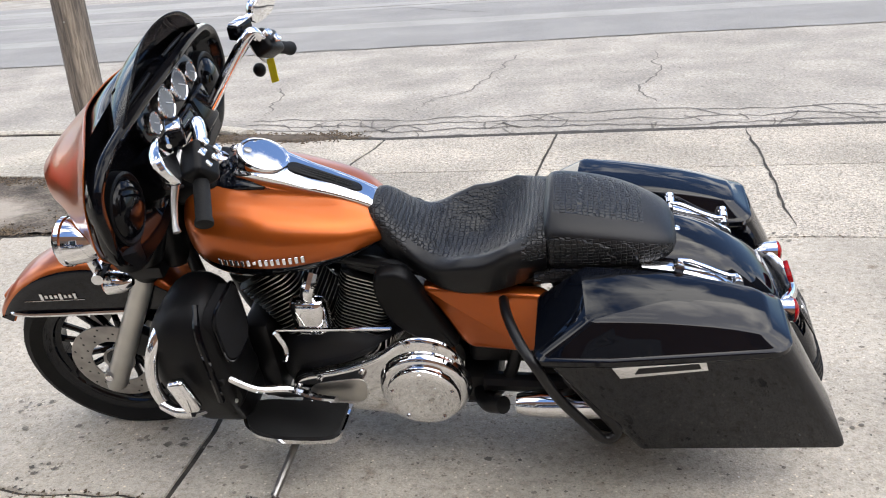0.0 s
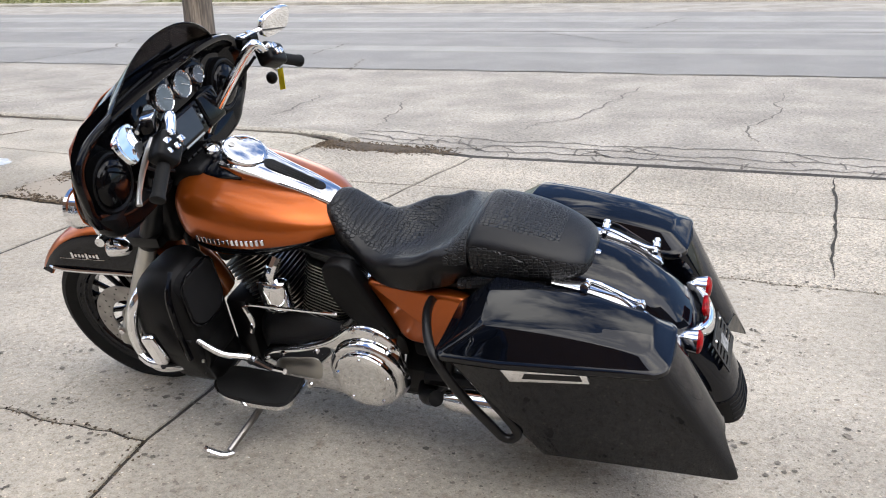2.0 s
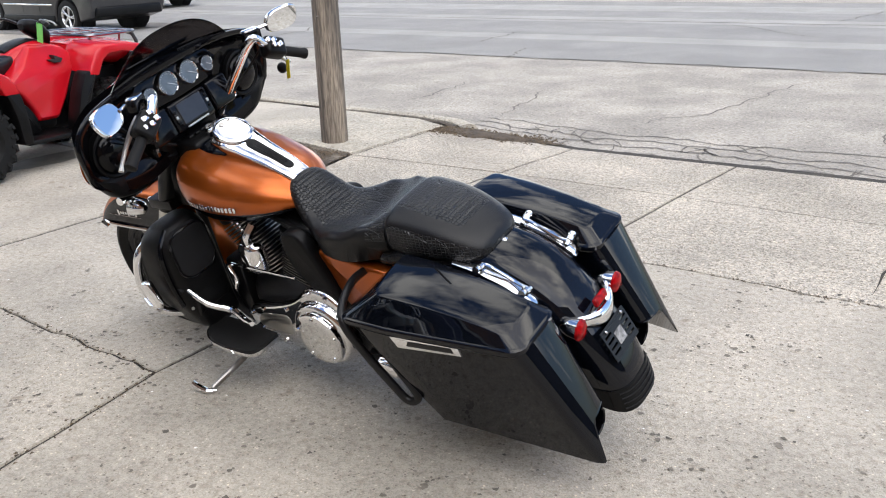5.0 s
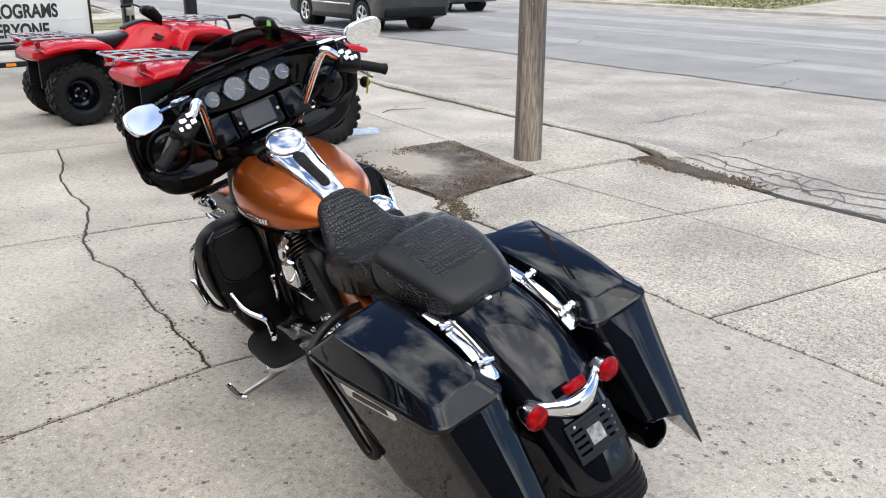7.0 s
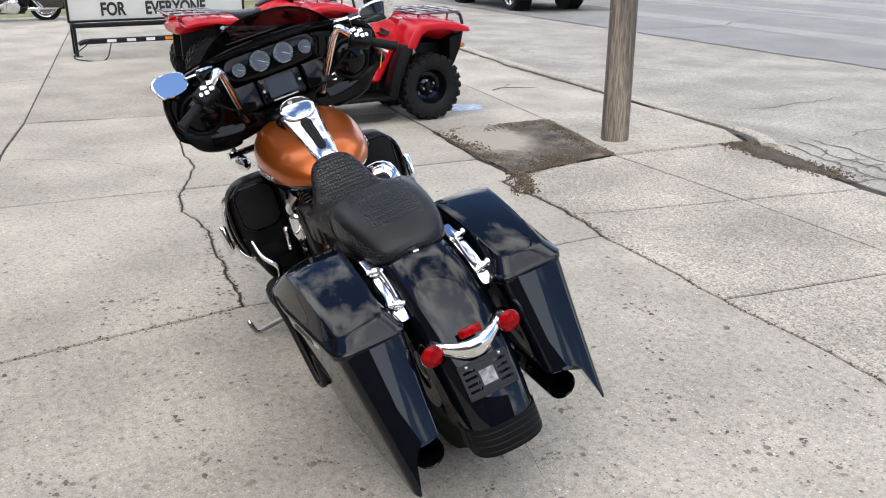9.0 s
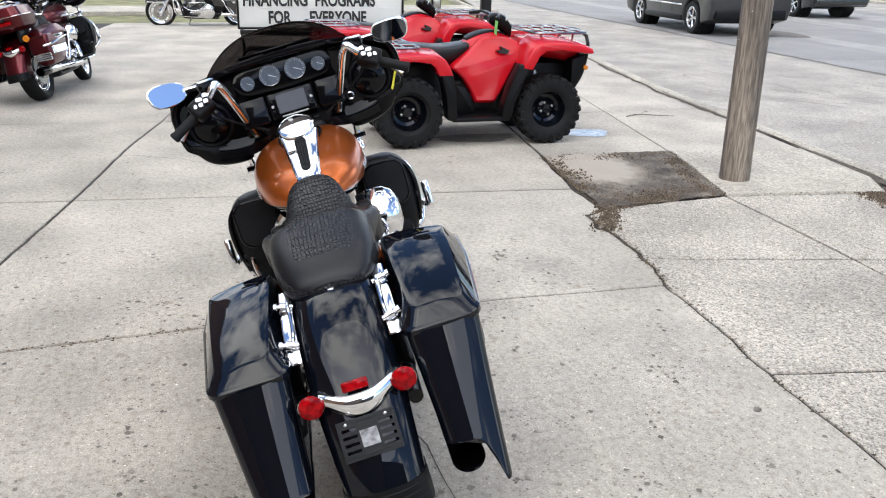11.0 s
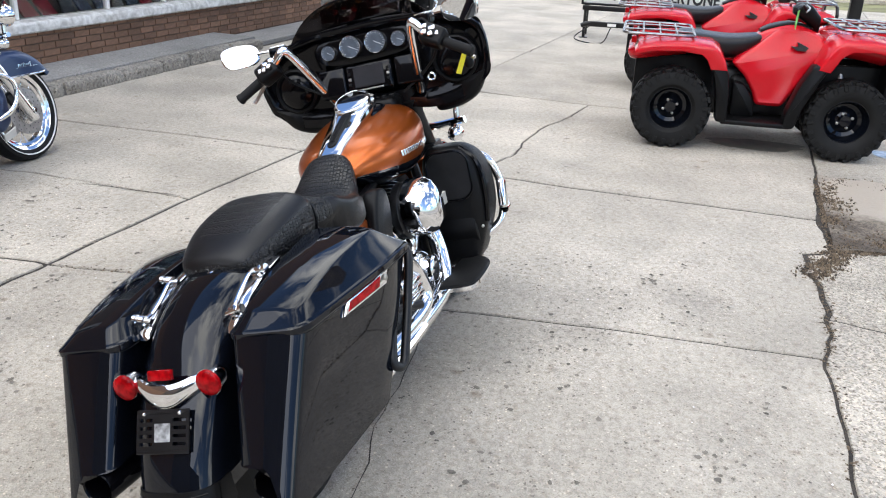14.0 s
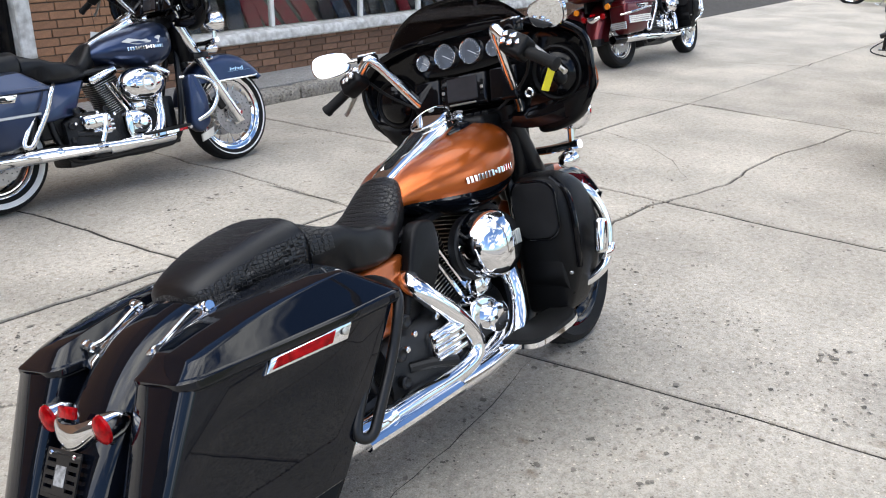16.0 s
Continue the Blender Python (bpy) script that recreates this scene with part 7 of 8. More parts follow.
            part("bag_trim", trim, CHROME, bike, "ribbed chrome bag trim", kind="stuff")
            part("rear_signal", lathe([(.02, 0), (.034, .03), (.030, .045)], (-.33, s * .20, .66), (-1, 0, 0), 18), AMBER_LENS, bike)
    if P.get("tag"):
        tg = thing("key_tag", "yellow paper tag and black key fob hung on the brake lever", "tag", m)
        X = Matrix.Translation((1.105, -.434, 1.088))
        part("paper_tag", block(-.0012, .0012, -.015, .015, -.078, -.006, .001, 1, m=X @ Matrix.Rotation(radians(74), 4, "Z") @ Matrix.Rotation(radians(18), 4, "X") @ Matrix.Rotation(radians(-22), 4, "Y")), YELLOW_TAG, tg)
        part("key_fob", ball((1.145, -.430, 1.047), (.020, .020, .022)), PLASTIC, tg)
        part("tag_string", tube([(1.115, -.425, 1.13), (1.11, -.43, 1.10), (1.105, -.433, 1.08)], .0015, 5, 3), BLACK_METAL, tg)
    return bike


LEAN = Matrix.Rotation(radians(-15.75), 4, "X")
BIKE = Matrix.Translation((.6365, 2.4207, 0)) @ Matrix.Rotation(radians(171), 4, "Z") @ LEAN
bagger(BIKE, "amber and black touring motorcycle with stretched bags, on its stand", dict(
    main=ORANGE, second=BLACK_PAINT, guard=BLACK_METAL, two_tone=True, stretched=True, black_rear=True, lowers=True, hide=True, reflector=True, tag=True,
    tank_label="amber metallic fuel tank, black below", cover_label="amber metallic side cover", seat_label="black vinyl seat with embossed hide insets"))

bagger(Matrix.Translation((-.77, -.69, 0)) @ Matrix.Rotation(radians(168), 4, "Z") @ Matrix.Rotation(radians(-11), 4, "X"),
       "dark blue touring motorcycle with chrome trim and whitewall tyres", dict(
    main=BLUE_PAINT, second=BLUE_PAINT, guard=CHROME, bag_main=True, whitewall=True, wire=True, rim=CHROME, wheel_label="wire wheel with whitewall tyre", fork=CHROME, chrome_fork=True, steer=6,
    oval_air=True, rocker=CHROME, amber=True, chrome_controls=True, plate=False, shield_mat=GLOSS_PLASTIC, shield=.10, stripe=SILVER_PAINT, leg_panel=True, tip=AMBER_LENS, guard_label="chrome bag guard bar", bag_label="dark blue hard saddlebag",
    tank_label="dark blue fuel tank with silver band", cover_label="dark blue side cover", seat_label="plain black vinyl seat"))
bagger(Matrix.Translation((-7.38, .73, 0)) @ Matrix.Rotation(radians(166), 4, "Z") @ Matrix.Rotation(radians(-14), 4, "X"),
       "maroon touring motorcycle with a top trunk and much chrome", dict(
    main=MAROON, second=MAROON, guard=CHROME, bag_main=True, rim=CHROME, fork=CHROME, chrome_fork=True, rocker=CHROME, amber=True, trunk=True, plate=False, steer=6, shield=.26, lowers=True, guard_label="chrome bag guard bar", bag_label="maroon hard saddlebag",
    tank_label="maroon fuel tank", cover_label="maroon side cover", seat_label="plain black vinyl seat", wheel_label="bright cast front wheel"))
far_bike = bagger(Matrix.Translation((-17.0, 3.9, -.02)) @ Matrix.Rotation(radians(262), 4, "Z") @ Matrix.Rotation(radians(-11), 4, "X"),
                  "black touring motorcycle parked at the far edge of the forecourt", dict(
    main=BLACK_CAR, second=BLACK_CAR, guard=CHROME, bag_main=True, rim=CHROME, fork=CHROME, chrome_fork=True, rocker=CHROME, amber=True, plate=False, bag_label="black hard saddlebag", guard_label="chrome bag guard bar",
    tank_label="black fuel tank", cover_label="black side cover", seat_label="plain black vinyl seat", wheel_label="bright cast front wheel"))
copy_thing(far_bike, Matrix.Translation((-16.2, -1.2, -.02)) @ Matrix.Rotation(radians(200), 4, "Z") @ Matrix.Rotation(radians(-11), 4, "X"))


# ---- quads: x forward, y left, origin under the middle ----
def knobby(parent, name, c, R, w, rim):
    h = w / 2
    out = 1 if c[1] > 0 else -1
    rb = hoop([(rim, -h * .7), (rim + .012, -h * .7), (rim + .012, h * .7), (rim, h * .7), (rim - .012, h * .5), (rim - .012, -h * .5)], c, n=36)
    lathe([(.05, -.02), (rim * .55, -.05), (rim * .8, -.04), (rim * .98, .02), (rim * .98, .026), (rim * .80, -.022), (rim * .62, -.032), (rim * .46, -.012), (.05, .0), (.04, .03), (.015, .032)], (c[0], c[1] + out * h * .1, c[2]), (0, out, 0), 32, rb)
    wh = part(name, rb, BLACK_PAINT, parent, "black steel wheel")
    ty = hoop([(rim + .004, -h * .74), (rim + .03, -h * .96), (R - .07, -h), (R - .03, -h * .93), (R - .018, -h * .5), (R - .018, h * .5), (R - .03, h * .93), (R - .07, h), (rim + .03, h * .96), (rim + .004, h * .74)], c, n=48)
    kn = bmesh.new()
    for i in range(22):
        a = 2 * math.pi * i / 22
        for u, da, ln, wd in ((-.72, 0, .05, .03), (.72, .14, .05, .03), (-.28, .14, .045, .026), (.28, 0, .045, .026), (0, .07, .03, .02)):
            M = Matrix.Translation(c) @ Matrix.Rotation(-(a + da), 4, "Y") @ Matrix.Translation((R - .014, u * h, 0)) @ Matrix.Rotation(radians(25 if u > 0 else -25), 4, "X")
            block(-.014, .013 if abs(u) < .5 else .008, -wd * .9, wd * .9, -ln / 2, ln / 2, .003, 1, kn, M)
        for s in (-1, 1):
            M = Matrix.Translation(c) @ Matrix.Rotation(-(a + .07), 4, "Y") @ Matrix.Translation((R - .048, s * h * .98, 0))
            block(-.022, .022, -.008, .008, -.014, .014, .003, 1, kn, M)
    part("tyre", ty, RUBBER, wh, "knobbly black tyre", sharp=40)
    part("tread_knobs", kn, RUBBER, wh, kind="stuff", sharp=40)
    nuts = bmesh.new()
    for i in range(4):
        a = 2 * math.pi * i / 4 + .4
        bolt((c[0] + .055 * math.cos(a), c[1] + out * h * .12, c[2] + .055 * math.sin(a)), (0, out, 0), .011, nuts)
    part("wheel_nuts", nuts, BRUSHED, wh, kind="stuff")


def quad(m, label, tag=True):
    q = thing("quad_bike", label, "quad bike", m, "parked quads")
    for s in (1, -1):
        knobby(q, "front_wheel", (.635, s * .405, .305), .305, .20, .155)
        knobby(q, "rear_wheel", (-.635, s * .395, .305), .305, .25, .155)
        # fenders: thin arched shells over the wheels
        ff = plate([(.36, .715), (.40, .80), (.45, .885), (.51, .925), (.70, .925), (.90, .900), (1.0, .870), (1.012, .840), (.985, .830), (.85, .845), (.70, .862), (.57, .855), (.51, .81), (.47, .735), (.45, .70)], s * .18, s * .535, .018, seg=3)
        for v in ff.verts:
            v.co.z -= .05 * max(0, abs(v.co.y) - .42) / .12
        part("front_fender", ff, RED_PLASTIC, q, "red plastic mudguard")
        rf = plate([(-.262, .655), (-.285, .72), (-.33, .785), (-.38, .815), (-.60, .830), (-.80, .815), (-.93, .785), (-.95, .750), (-.92, .738), (-.80, .762), (-.60, .775), (-.46, .758), (-.415, .720), (-.385, .655)], s * .18, s * .535, .016, seg=3)
        for v in rf.verts:
            v.co.z -= .04 * max(0, abs(v.co.y) - .42) / .12
        part("rear_fender", rf, RED_PLASTIC, q, "red plastic mudguard")
        for nm, x in (("front_wheel_well", .635), ("rear_wheel_well", -.635)):
            part(nm, block(x - .30, x + .30, s * .20 - .02, s * .20 + .02, .35, .68, .01), PLASTIC, q)
        mg = plate([(.335, .705), (.445, .695), (.385, .57), (.305, .38), (.270, .225), (.185, .225), (.19, .33), (.255, .54)], s * .38, s * .528, .018, seg=2, soft=.03)
        part("front_mud_flap", mg, PLASTIC, q, "black plastic mud flap")
        mg = plate([(-.275, .665), (-.395, .680), (-.350, .57), (-.318, .44), (-.30, .235), (-.215, .235), (-.225, .45), (-.245, .58)], s * .36, s * .528, .018, seg=2, soft=.03)
        part("rear_mud_flap", mg, PLASTIC, q, "black plastic mud flap")
        part("foot_rest", block(-.26, .24, s * .35 - .17, s * .35 + .17, .222, .258, .012, 2), PLASTIC, q, "black foot rest")
        part("knee_cover", plate([(-.19, .52), (-.10, .50), (-.03, .40), (.0, .26), (-.18, .25)], s * .20, s * .34, .02, seg=2, soft=.03), PLASTIC, q)
        sp = plate([(.47, .79), (.40, .88), (.30, .915), (.10, .915), (-.03, .80), (-.17, .70), (-.22, .655), (-.12, .57), (-.04, .45), (.0, .345), (.19, .345), (.27, .50), (.36, .68)], s * .12, s * .30, .03, seg=3, soft=.03)
        for v in sp.verts:
            v.co.y -= s * (.13 * max(0, v.co.z - .74) / .18 if abs(v.co.y) > .2 else 0)
        for v in sp.verts:
            v.co.y += s * .035 * math.sin(max(0, min(1, (v.co.z - .3) / .5)) * math.pi)
        so = part("side_panel", sp, RED_PLASTIC, q, "red side panel")
        part("wing_decal", plate([(.31, .80), (.23, .835), (.24, .80), (.19, .80), (.23, .775), (.29, .772)], s * .245, s * .300, .001, seg=1), LETTER, so)
        lamp = block(.93, 1.0, s * .25 - .07, s * .25 + .07, .70, .78, .02, 3)
        part("headlamp", lamp, GLASS, q)
        part("side_reflector", lathe([(.022, 0), (.020, .012), (.01, .015)], (.985, s * .425, .66), (0, s, 0), 16), AMBER_LENS, q)
        part("tail_lamp", block(-.985, -.945, s * .36 - .05, s * .36 + .05, .765, .815, .008), RED_LENS, q)
        part("shock_absorber", cyl((.58, s * .18, .66), (.62, s * .26, .33), .03, 12), STEEL, q)
        part("suspension_arm", tube([(.55, s * .12, .30), (.62, s * .30, .29)], .018, 8, 1), BLACK_METAL, q)
        part("handlebar_grip", cyl((.20, s * .28, 1.09), (.15, s * .40, 1.075), .017, 12), RUBBER, q)
        part("handlebar", tube([(.28, s * .02, 1.02), (.28, s * .10, 1.05), (.22, s * .24, 1.10), (.15, s * .40, 1.075)], .011, 10, 4), BLACK_METAL, q)
        part("brake_lever", tube([(.25, s * .24, 1.10), (.26, s * .32, 1.085), (.23, s * .40, 1.065)], .007, 8, 3), BRUSHED, q)
    part("chassis", block(-.72, .74, -.15, .15, .22, .60, .05, 3), BLACK_METAL, q)
    part("engine", block(-.20, .25, -.20, .20, .25, .55, .05, 3), ENGINE_BLACK, q)
    part("front_axle_case", block(.55, .72, -.28, .28, .24, .36, .03, 2), BLACK_METAL, q)
    part("rear_axle_case", cyl((-.635, -.32, .305), (-.635, .32, .305), .055, 16), BLACK_METAL, q)
    tk = body([(.50, 0, .78, .16, .06, .10, 2.6), (.38, 0, .80, .20, .10, .12, 2.6), (.22, 0, .81, .21, .135, .14, 2.6), (.06, 0, .79, .18, .125, .12, 2.6), (-.06, 0, .76, .14, .08, .10, 2.4)], 5, 30)
    part("tank_cover", tk, RED_PLASTIC, q, "red tank cover")
    part("tank_trim", body([(.34, 0, .90, .07, .035, .03, 3), (.20, 0, .935, .09, .025, .03, 3), (.06, 0, .91, .09, .02, .03, 3), (-.02, 0, .87, .06, .02, .02, 3)], 4, 24), PLASTIC, q)
    st = body([(.06, 0, .83, .09, .05, .05, 2.6), (-.06, 0, .80, .17, .050, .10, 3.0), (-.25, 0, .775, .205, .055, .12, 3.4), (-.45, 0, .785, .205, .058, .10, 3.4), (-.60, 0, .80, .17, .050, .06, 3), (-.65, 0, .80, .08, .02, .03, 2.2)], 5, 30)
    part("seat", st, VINYL, q, "black vinyl saddle")
    part("front_cowl", body([(.46, 0, .84, .22, .06, .12, 3), (.66, 0, .84, .32, .07, .12, 3.2), (.86, 0, .82, .34, .06, .14, 3), (.97, 0, .78, .30, .04, .12, 2.6)], 4, 30), RED_PLASTIC, q, "red front cowl")
    part("rear_cowl", body([(-.56, 0, .72, .22, .04, .06, 3), (-.78, 0, .72, .33, .045, .08, 3.4), (-.95, 0, .70, .33, .04, .09, 3.2), (-1.0, 0, .69, .28, .02, .05, 2.6)], 4, 30), RED_PLASTIC, q, "red rear cowl")
    part("front_grille", plate([(.86, .73), (.985, .78), (.985, .64), (.905, .47), (.86, .47)], -.41, .41, .02, seg=2), PLASTIC, q, "black front grille panel")
    part("instrument_pod", body([(.40, 0, .98, .07, .03, .10, 2.6), (.32, 0, 1.04, .09, .05, .10, 2.8), (.24, 0, 1.06, .08, .04, .07, 2.6), (.20, 0, 1.05, .04, .02, .03, 2.2)], 4, 22), PLASTIC, q)
    part("front_bumper", tube([(.74, .22, .34), (.90, .24, .40), (1.03, .26, .60), (1.03, .30, .92), (1.03, -.30, .92), (1.03, -.26, .60), (.90, -.24, .40), (.74, -.22, .34)], .016, 10, 4), BLACK_METAL, q, "black tubular bumper")
    for nm, x0, x1, zz in (("front_rack", .50, 1.0, .955), ("rear_rack", -1.05, -.52, .838)):
        rk = bmesh.new()
        ring = [(x, y, zz) for x, y in round_rect(x0, x1, -.40, .40, .07, 5)]
        tube(ring + ring[:1], .012, 8, 1, rk)
        for y in (-.16, .16):
            tube([(x0, y, zz), ((x0 + x1) / 2, y, zz + .006), (x1, y, zz)], .009, 8, 3, rk)
        for x in (x0 + (x1 - x0) * .28, x0 + (x1 - x0) * .52, x0 + (x1 - x0) * .76):
            tube([(x, -.40, zz), (x, .40, zz)], .009, 8, 1, rk)
        for sx in (.2, .8):
            for y in (-.3, .3):
                tube([(x0 + (x1 - x0) * sx, y, zz), (x0 + (x1 - x0) * sx, y * .9, zz - .12)], .010, 6, 1, rk)
        part(nm, rk, RACK_STEEL, q, "dark steel tube rack")
    if tag:
        tg = thing("price_tag", "green paper tag hung on the quad's handlebar", "tag", m)
        part("paper_tag", block(.20, .203, -.26, -.19, .93, 1.08, .001, 1, m=Matrix.Translation((.2, -.22, 1.0)) @ Matrix.Rotation(radians(12), 4, "X") @ Matrix.Translation((-.2, .22, -1.0))), GREEN_TAG, tg)
        part("tag_string", tube([(.20, -.22, 1.09), (.20, -.222, 1.075)], .002, 5, 1), BLACK_METAL, tg)
    return q


QUAD = Matrix.Translation((-4.487, 4.545, 0)) @ Matrix.Rotation(radians(86), 4, "Z")
first_quad = quad(QUAD, "red and black quad bike with knobbly tyres and steel racks")
copy_thing(first_quad, Matrix.Translation((-6.80, 4.60, 0)) @ Matrix.Rotation(radians(86), 4, "Z"))


# ---- letter board on a trailer ----
def words(text, size, mt, parent, m, name="lettering"):
    """Raised letters of a sign."""
    cu = bpy.data.curves.new(name, "FONT")
    cu.body, cu.size, cu.extrude, cu.offset = text, size, .004, .008
    tmp = bpy.data.objects.new(name, cu)
    scene.collection.objects.link(tmp)
    me = bpy.data.meshes.new_from_object(tmp)
    bpy.data.objects.remove(tmp)
    me.transform(m)
    me.materials.append(mt)
    ob = new(name, me)
    ob.parent = parent
    return ob


SIGN = Matrix.Translation((-10.45, 3.2, 0)) @ Matrix.Rotation(radians(85.2), 4, "Z")     # x along the board, -y towards the forecourt
sign = thing("letter_board_sign", "white letter board with black letters on a dark trailer frame", "sign", SIGN)
part("board", block(0, 2.45, -.03, .05, .50, 1.75, .01), BOARD, sign, "white sign board with letter tracks")
part("board_frame", block(-.03, 2.48, -.045, .06, .47, .50, .006), BLACK_METAL, sign)
for x in (-.03, 2.45):
    part("board_frame", block(x, x + .03, -.045, .06, .50, 1.78, .006), BLACK_METAL, sign)
for z in (.78, 1.03, 1.28, 1.53):
    part("letter_track", block(.01, 2.44, -.036, -.03, z - .008, z, .002), WHITE_PAINT, sign)
U = Matrix.Rotation(radians(90), 4, "X")
for text, x, z in (("FOR", .42, .56), ("EVERYONE", 1.03, .56), ("FINANCING", .06, .81), ("PROGRAMS", 1.12, .81), ("BIKES", 1.25, 1.06)):
    words(text, .245, LETTER, sign, Matrix.Translation((x, -.036, z)) @ U @ Matrix.Diagonal((.72, 1, 1, 1)))
part("red_dots", block(1.86, 2.02, -.037, -.033, 1.06, 1.09, .002), RED_PLASTIC, sign)
for x in (.02, 2.38):
    part("leg", block(x, x + .04, -.03, .01, 0, .47, .004), BLACK_METAL, sign)
    part("leg", block(x, x + .04, .35, .39, 0, .47, .004), BLACK_METAL, sign)
    part("foot_plate", block(x - .04, x + .08, -.07, .05, 0, .012, .003), BLACK_METAL, sign)
part("trailer_beam", block(.0, 2.45, -.10, -.04, .40, .465, .006), BLACK_METAL, sign)
tn = part("tongue", block(.15, 3.6, -.52, -.44, .22, .29, .008), BLACK_METAL, sign, "dark trailer tongue with reflective tape")
for i in range(4):
    part("tape", block(.40 + i * .26, .52 + i * .26, -.523, -.519, .235, .275, 0), WHITE_PAINT if i < 3 else AMBER_LENS, tn)
part("hitch", tube([(.25, -.48, .255), (.10, -.48, .25), (.03, -.48, .22)], [.04, .035, .03], 10, 3), BLACK_METAL, tn)
part("safety_chain", tube([(.15, -.46, .22), (-.05, -.50, .06), (.10, -.60, .012), (.35, -.56, .012), (.45, -.50, .22)], .008, 8, 5), BLACK_METAL, tn)
part("tongue_brace", tube([(1.5, -.08, .43), (1.55, -.46, .28)], .025, 8, 1), BLACK_METAL, sign)
part("trailer_box", block(1.4, 2.3, -.52, -.1, .30, .42, .01), BLACK_METAL, sign)
for x in (2.9,):
    part("trailer_wheel", hoop([(.12, -.07), (.26, -.08), (.27, -.04), (.27, .04), (.26, .08), (.12, .07)], (x, -.3, .27), n=30), RUBBER, sign)
part("trailer_axle", cyl((2.9, -.4, .27), (2.9, .5, .27), .035, 12), BLACK_METAL, sign)
part("axle_arm", block(2.3, 3.0, -.12, -.06, .26, .36, .01), BLACK_METAL, sign)
for x, y, lab in ((-8.95, 6.52, "black square steel post behind the quads"), (-10.1, 6.15, "black square steel post with an outlet box")):
    po = thing("steel_post", lab, "post", Matrix.Translation((x, y, 0)) @ Matrix.Rotation(radians(-8), 4, "Z"), "steel posts")
    part("post_shaft", block(-.07, .07, -.07, .07, 0, 3.2, .006), BLACK_METAL, po)
    part("base_plate", block(-.14, .14, -.14, .14, 0, .015, .004), BLACK_METAL, po)
    if x < -10:
        part("outlet_box", block(.07, .12, -.05, .05, .80, .95, .008), BRUSHED, po, "grey outlet box")
        part("conduit", cyl((.09, 0, 0), (.09, 0, .80), .012, 10), BRUSHED, po)


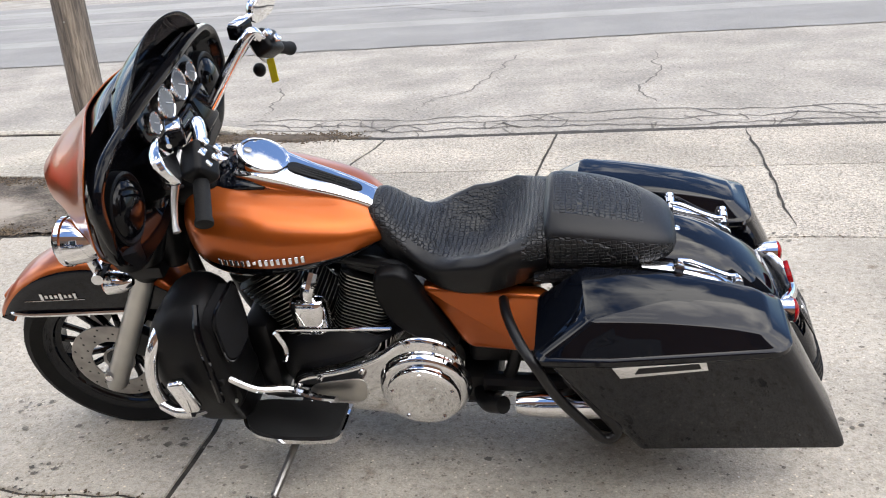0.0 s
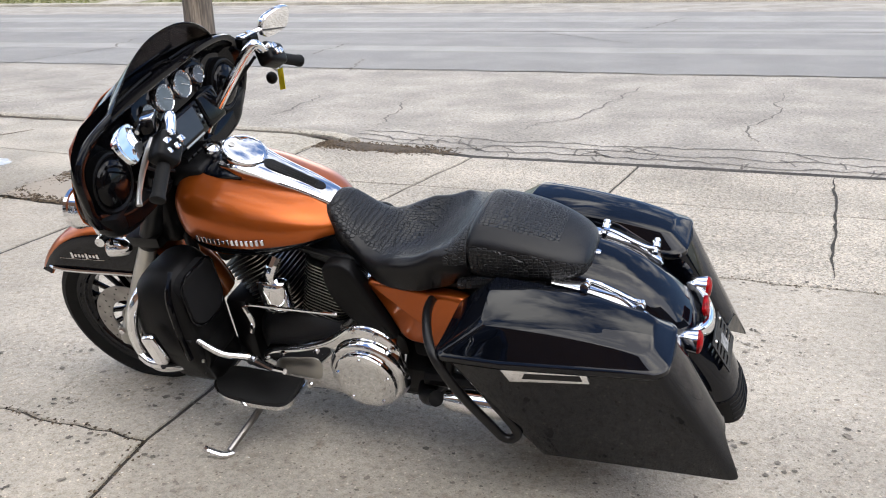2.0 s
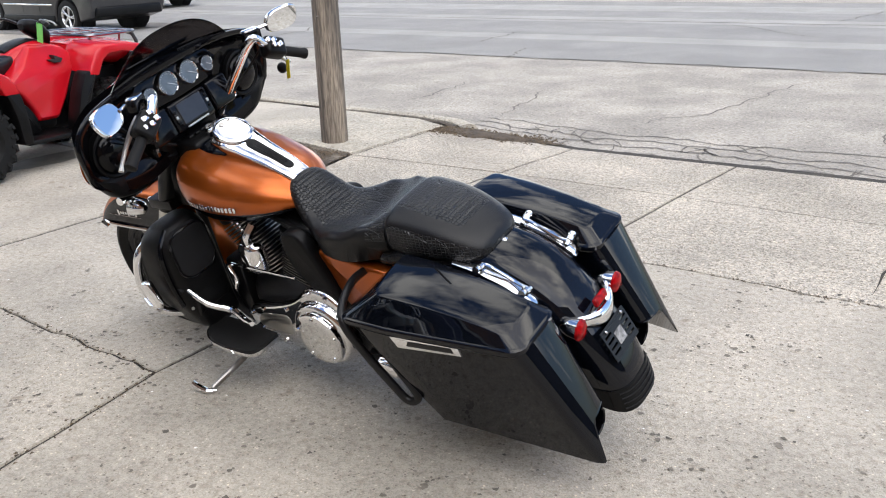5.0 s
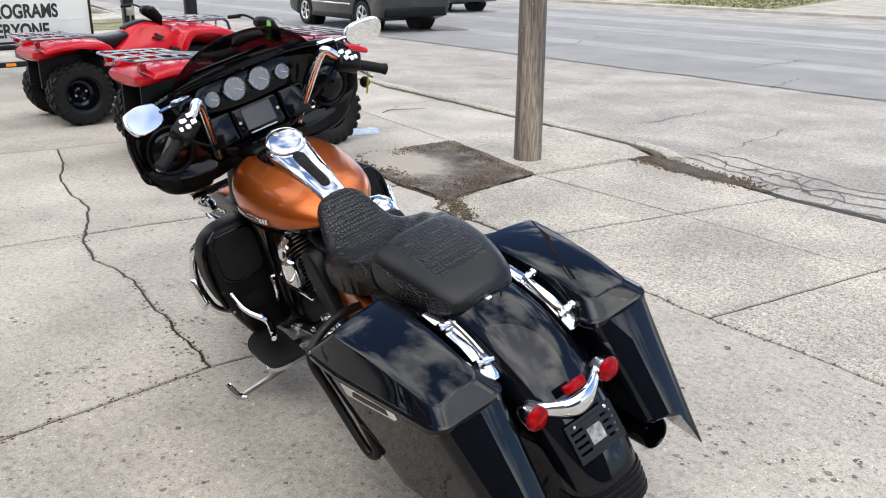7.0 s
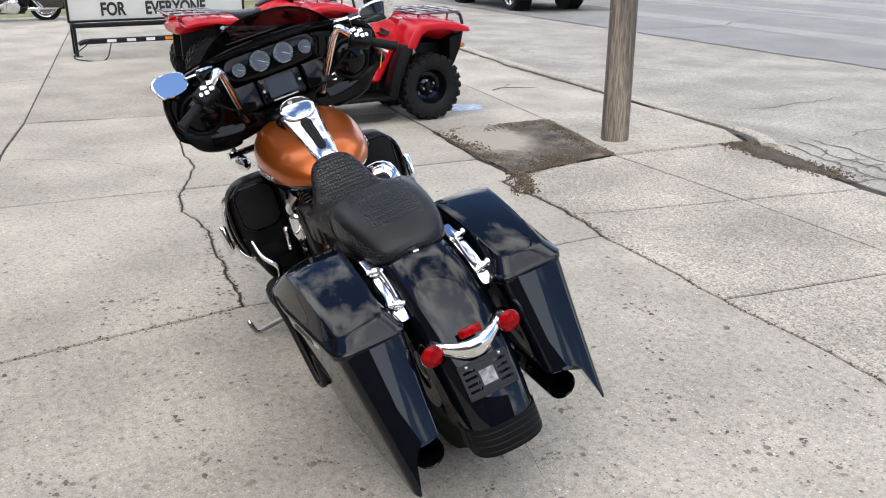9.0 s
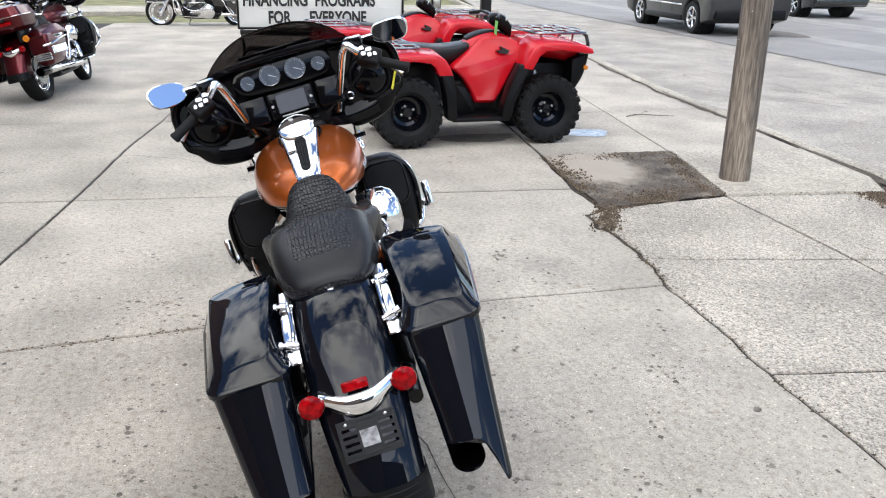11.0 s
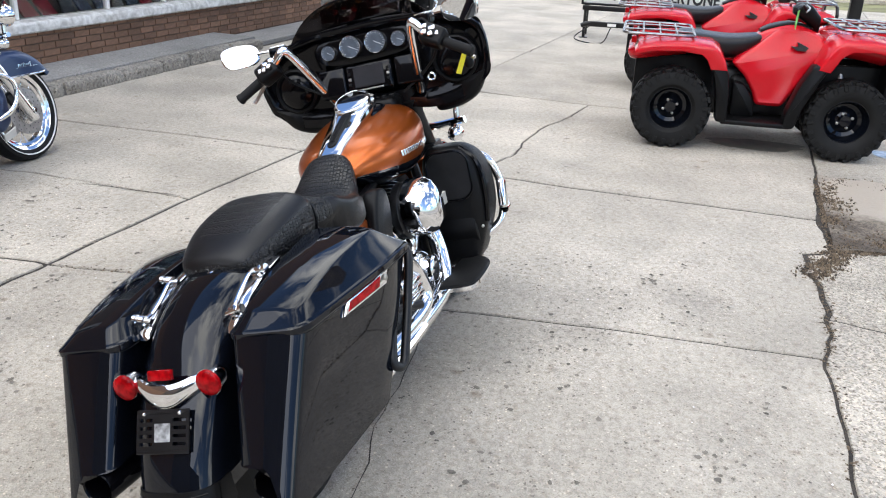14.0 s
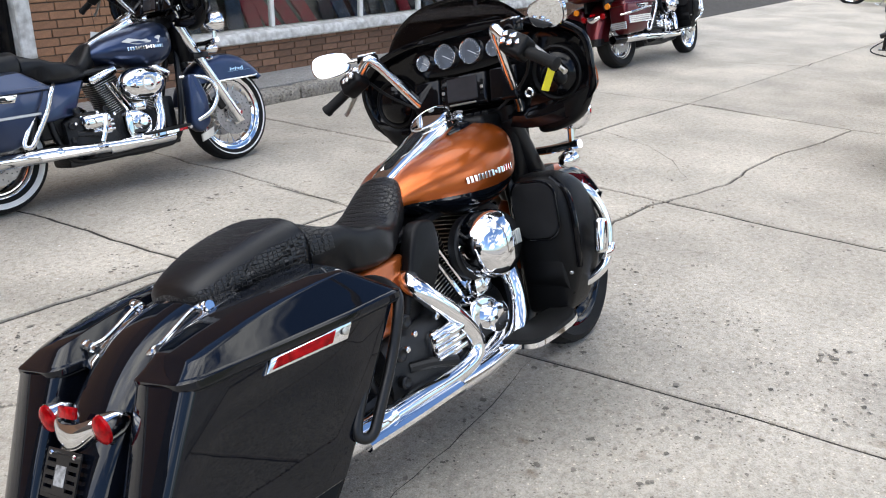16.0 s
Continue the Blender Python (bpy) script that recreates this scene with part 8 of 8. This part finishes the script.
# ---- vehicles on the street: x forward, origin under the middle ----
def car(m, name, label, paint, L, W, belt, roof, base, nose, tail, cabin, suv):
    c = thing(name, label, "car", m)
    arches = []
    for cx in (base / 2, -base / 2):
        arches.append([(cx + .43 * math.cos(radians(a)), .36 + .43 * math.sin(radians(a))) for a in range(0, 181, 15)])
    low = .26
    outline = [(L / 2 - .10, low + .10), (L / 2, low + .32), (L / 2 - .03, nose - .12), (L / 2 - .14, nose), (cabin[0] + .05, belt), (cabin[3] - .05, belt + .02), (-L / 2 + .06, belt - .02), (-L / 2, tail), (-L / 2 + .03, low + .22), (-L / 2 + .12, low + .08)]
    outline += [(-base / 2 - .44, low)] + [(x, z) for x, z in reversed(arches[1])][0:] + [(-base / 2 + .44, low), (base / 2 - .44, low)] + [(x, z) for x, z in reversed(arches[0])] + [(base / 2 + .44, low)]
    bd = part("body", plate(outline, -W / 2, W / 2, .06, seg=3), paint, c, sharp=30)
    green = [(cabin[0], belt - .03), (cabin[1], roof - .03), (cabin[1] - .15, roof), (cabin[2] + .1, roof), (cabin[2], roof - .04), (cabin[3], belt - .03)]
    gh = plate(green, -W / 2 + .12, W / 2 - .12, .07, seg=3)
    part("roof", gh, paint, c, sharp=30)
    for s in (1, -1):
        y0, y1 = s * (W / 2 - .125), s * (W / 2 - .112)
        n = 3
        for i in range(n):
            a, b = cabin[0] - .22 + (cabin[3] - cabin[0] + .34) * i / n, cabin[0] - .22 + (cabin[3] - cabin[0] + .34) * (i + 1) / n + .05
            part("side_window", plate([(a, belt + .02), (b, belt + .02), (b + (.0 if i < n - 1 else .12), roof - .10), (a - (.30 if i == 0 else 0), roof - .10)], y0, y1, .004, seg=1), CAR_GLASS, c)
        part("door_line", tube([(cabin[1] + .1, s * (W / 2 + .001), belt - .02), (cabin[1] + .12, s * (W / 2 + .001), .45)], .005, 6, 1), BLACK_METAL, bd)
        part("door_line", tube([(.0 - .2, s * (W / 2 + .001), belt - .02), (-.2, s * (W / 2 + .001), .45)], .005, 6, 1), BLACK_METAL, bd)
        for x in (.25, -.85):
            part("door_handle", block(x, x + .18, s * W / 2 - .01, s * W / 2 + .025, belt - .16, belt - .13, .008), paint, bd)
        part("sill_trim", block(-base / 2 + .45, base / 2 - .45, s * W / 2 - .02, s * W / 2 + .012, low, low + .13, .01), PLASTIC, bd)
        part("side_strip", block(-base / 2 + .5, base / 2 - .5, s * W / 2 - .01, s * W / 2 + .010, .60, .635, .004), CHROME if suv else BLACK_METAL, bd)
        part("door_mirror", ball((cabin[0] - .25, s * (W / 2 + .08), belt + .08), (.07, .11, .08)), paint, c)
        part("headlamp", block(L / 2 - .24, L / 2 - .02, s * (W / 2 - .20) - .19, s * (W / 2 - .20) + .19, nose - .20, nose - .06, .03, 3), GLASS, c)
        part("fog_lamp", lathe([(.06, 0), (.055, .02)], (L / 2 - .05, s * (W / 2 - .28), .52), (1, 0, 0), 16), CHROME, c)
        part("tail_lamp", block(-L / 2 - .01, -L / 2 + .10, s * (W / 2 - .14) - .12, s * (W / 2 - .14) + .12, tail + .05, tail + .28, .02, 2), RED_LENS, c)
        for x in (base / 2, -base / 2):
            cc = (x, s * (W / 2 - .13), .36)
            wb = hoop([(.20, -.10), (.24, -.11), (.245, .11), (.225, .112), (.20, .08)], cc, (0, s, 0), 36)
            for i in range(5):
                for d in (-.12, .12):
                    a = 2 * math.pi * i / 5
                    tube([(cc[0] + .05 * math.cos(a + d), cc[1] + s * .085, cc[2] + .05 * math.sin(a + d)), (cc[0] + .215 * math.cos(a + d * .9), cc[1] + s * .095, cc[2] + .215 * math.sin(a + d * .9))], .018, 8, 1, wb)
            lathe([(.06, .05), (.06, .095), (.03, .10)], cc, (0, s, 0), 20, wb)
            wh = part("wheel", wb, ALLOY, c, "bright alloy wheel")
            part("tyre", hoop([(.235, -.11), (.30, -.122), (.345, -.115), (.36, -.07), (.36, .07), (.345, .115), (.30, .122), (.235, .11)], cc, (0, s, 0), 44), RUBBER, wh)
            part("wheel_well", lathe([(.41, -.30), (.42, .02), (.38, .02)], cc, (0, s, 0), 30), PLASTIC, c)
    part("bumper", block(L / 2 - .16, L / 2 + .03, -W / 2 + .12, W / 2 - .12, .36, .58, .05, 3), PLASTIC, c)
    gr = part("grille", block(L / 2 - .06, L / 2 + .012, -.52, .52, nose - .22, nose - .05, .02), BLACK_METAL, c)
    for i in range(7):
        y = -.45 + i * .15
        part("grille_slot_rim", torus((L / 2 + .014, y, nose - .135), (1, 0, 0), .045, .008, 16, 6), CHROME, gr)
    part("windscreen", plate([(cabin[0] + .02, belt + .03), (cabin[0] + .05, belt + .02), (cabin[1] + .06, roof - .08), (cabin[1] + .02, roof - .08)], -W / 2 + .2, W / 2 - .2, .004, seg=1), CAR_GLASS, c)
    part("rear_bumper", block(-L / 2 - .04, -L / 2 + .2, -W / 2 + .1, W / 2 - .1, .38, .60, .05, 3), PLASTIC if suv else paint, c)
    return c


car(Matrix.Translation((-15.6, 14.9, -.058)) @ Matrix.Rotation(radians(-8.5), 4, "Z"), "sport_utility_car", "charcoal grey sport utility car on the street", GREY_CAR, 4.8, 1.94, 1.12, 1.74, 2.95, 1.06, .78, (1.0, .35, -1.95, -2.25), True)
car(Matrix.Translation((-20.5, 21.8, -.058)) @ Matrix.Rotation(radians(173), 4, "Z"), "minivan", "black minivan in the far lane of the street", BLACK_CAR, 5.1, 1.96, 1.10, 1.72, 3.15, 1.00, .85, (1.55, .75, -2.15, -2.45), False)

# pale path and low fence line beyond the forecourt
path_ob = part("far_path", skin(bmesh.new(), [[(-24, y, -.1), (-24, y, .0), (-21.5, y, .0), (-21.5, y, -.1)] for y in (-12, 0, 12)]), CURB, label="pale concrete path beyond the forecourt", kind="structure")
path_ob["category"] = "path"
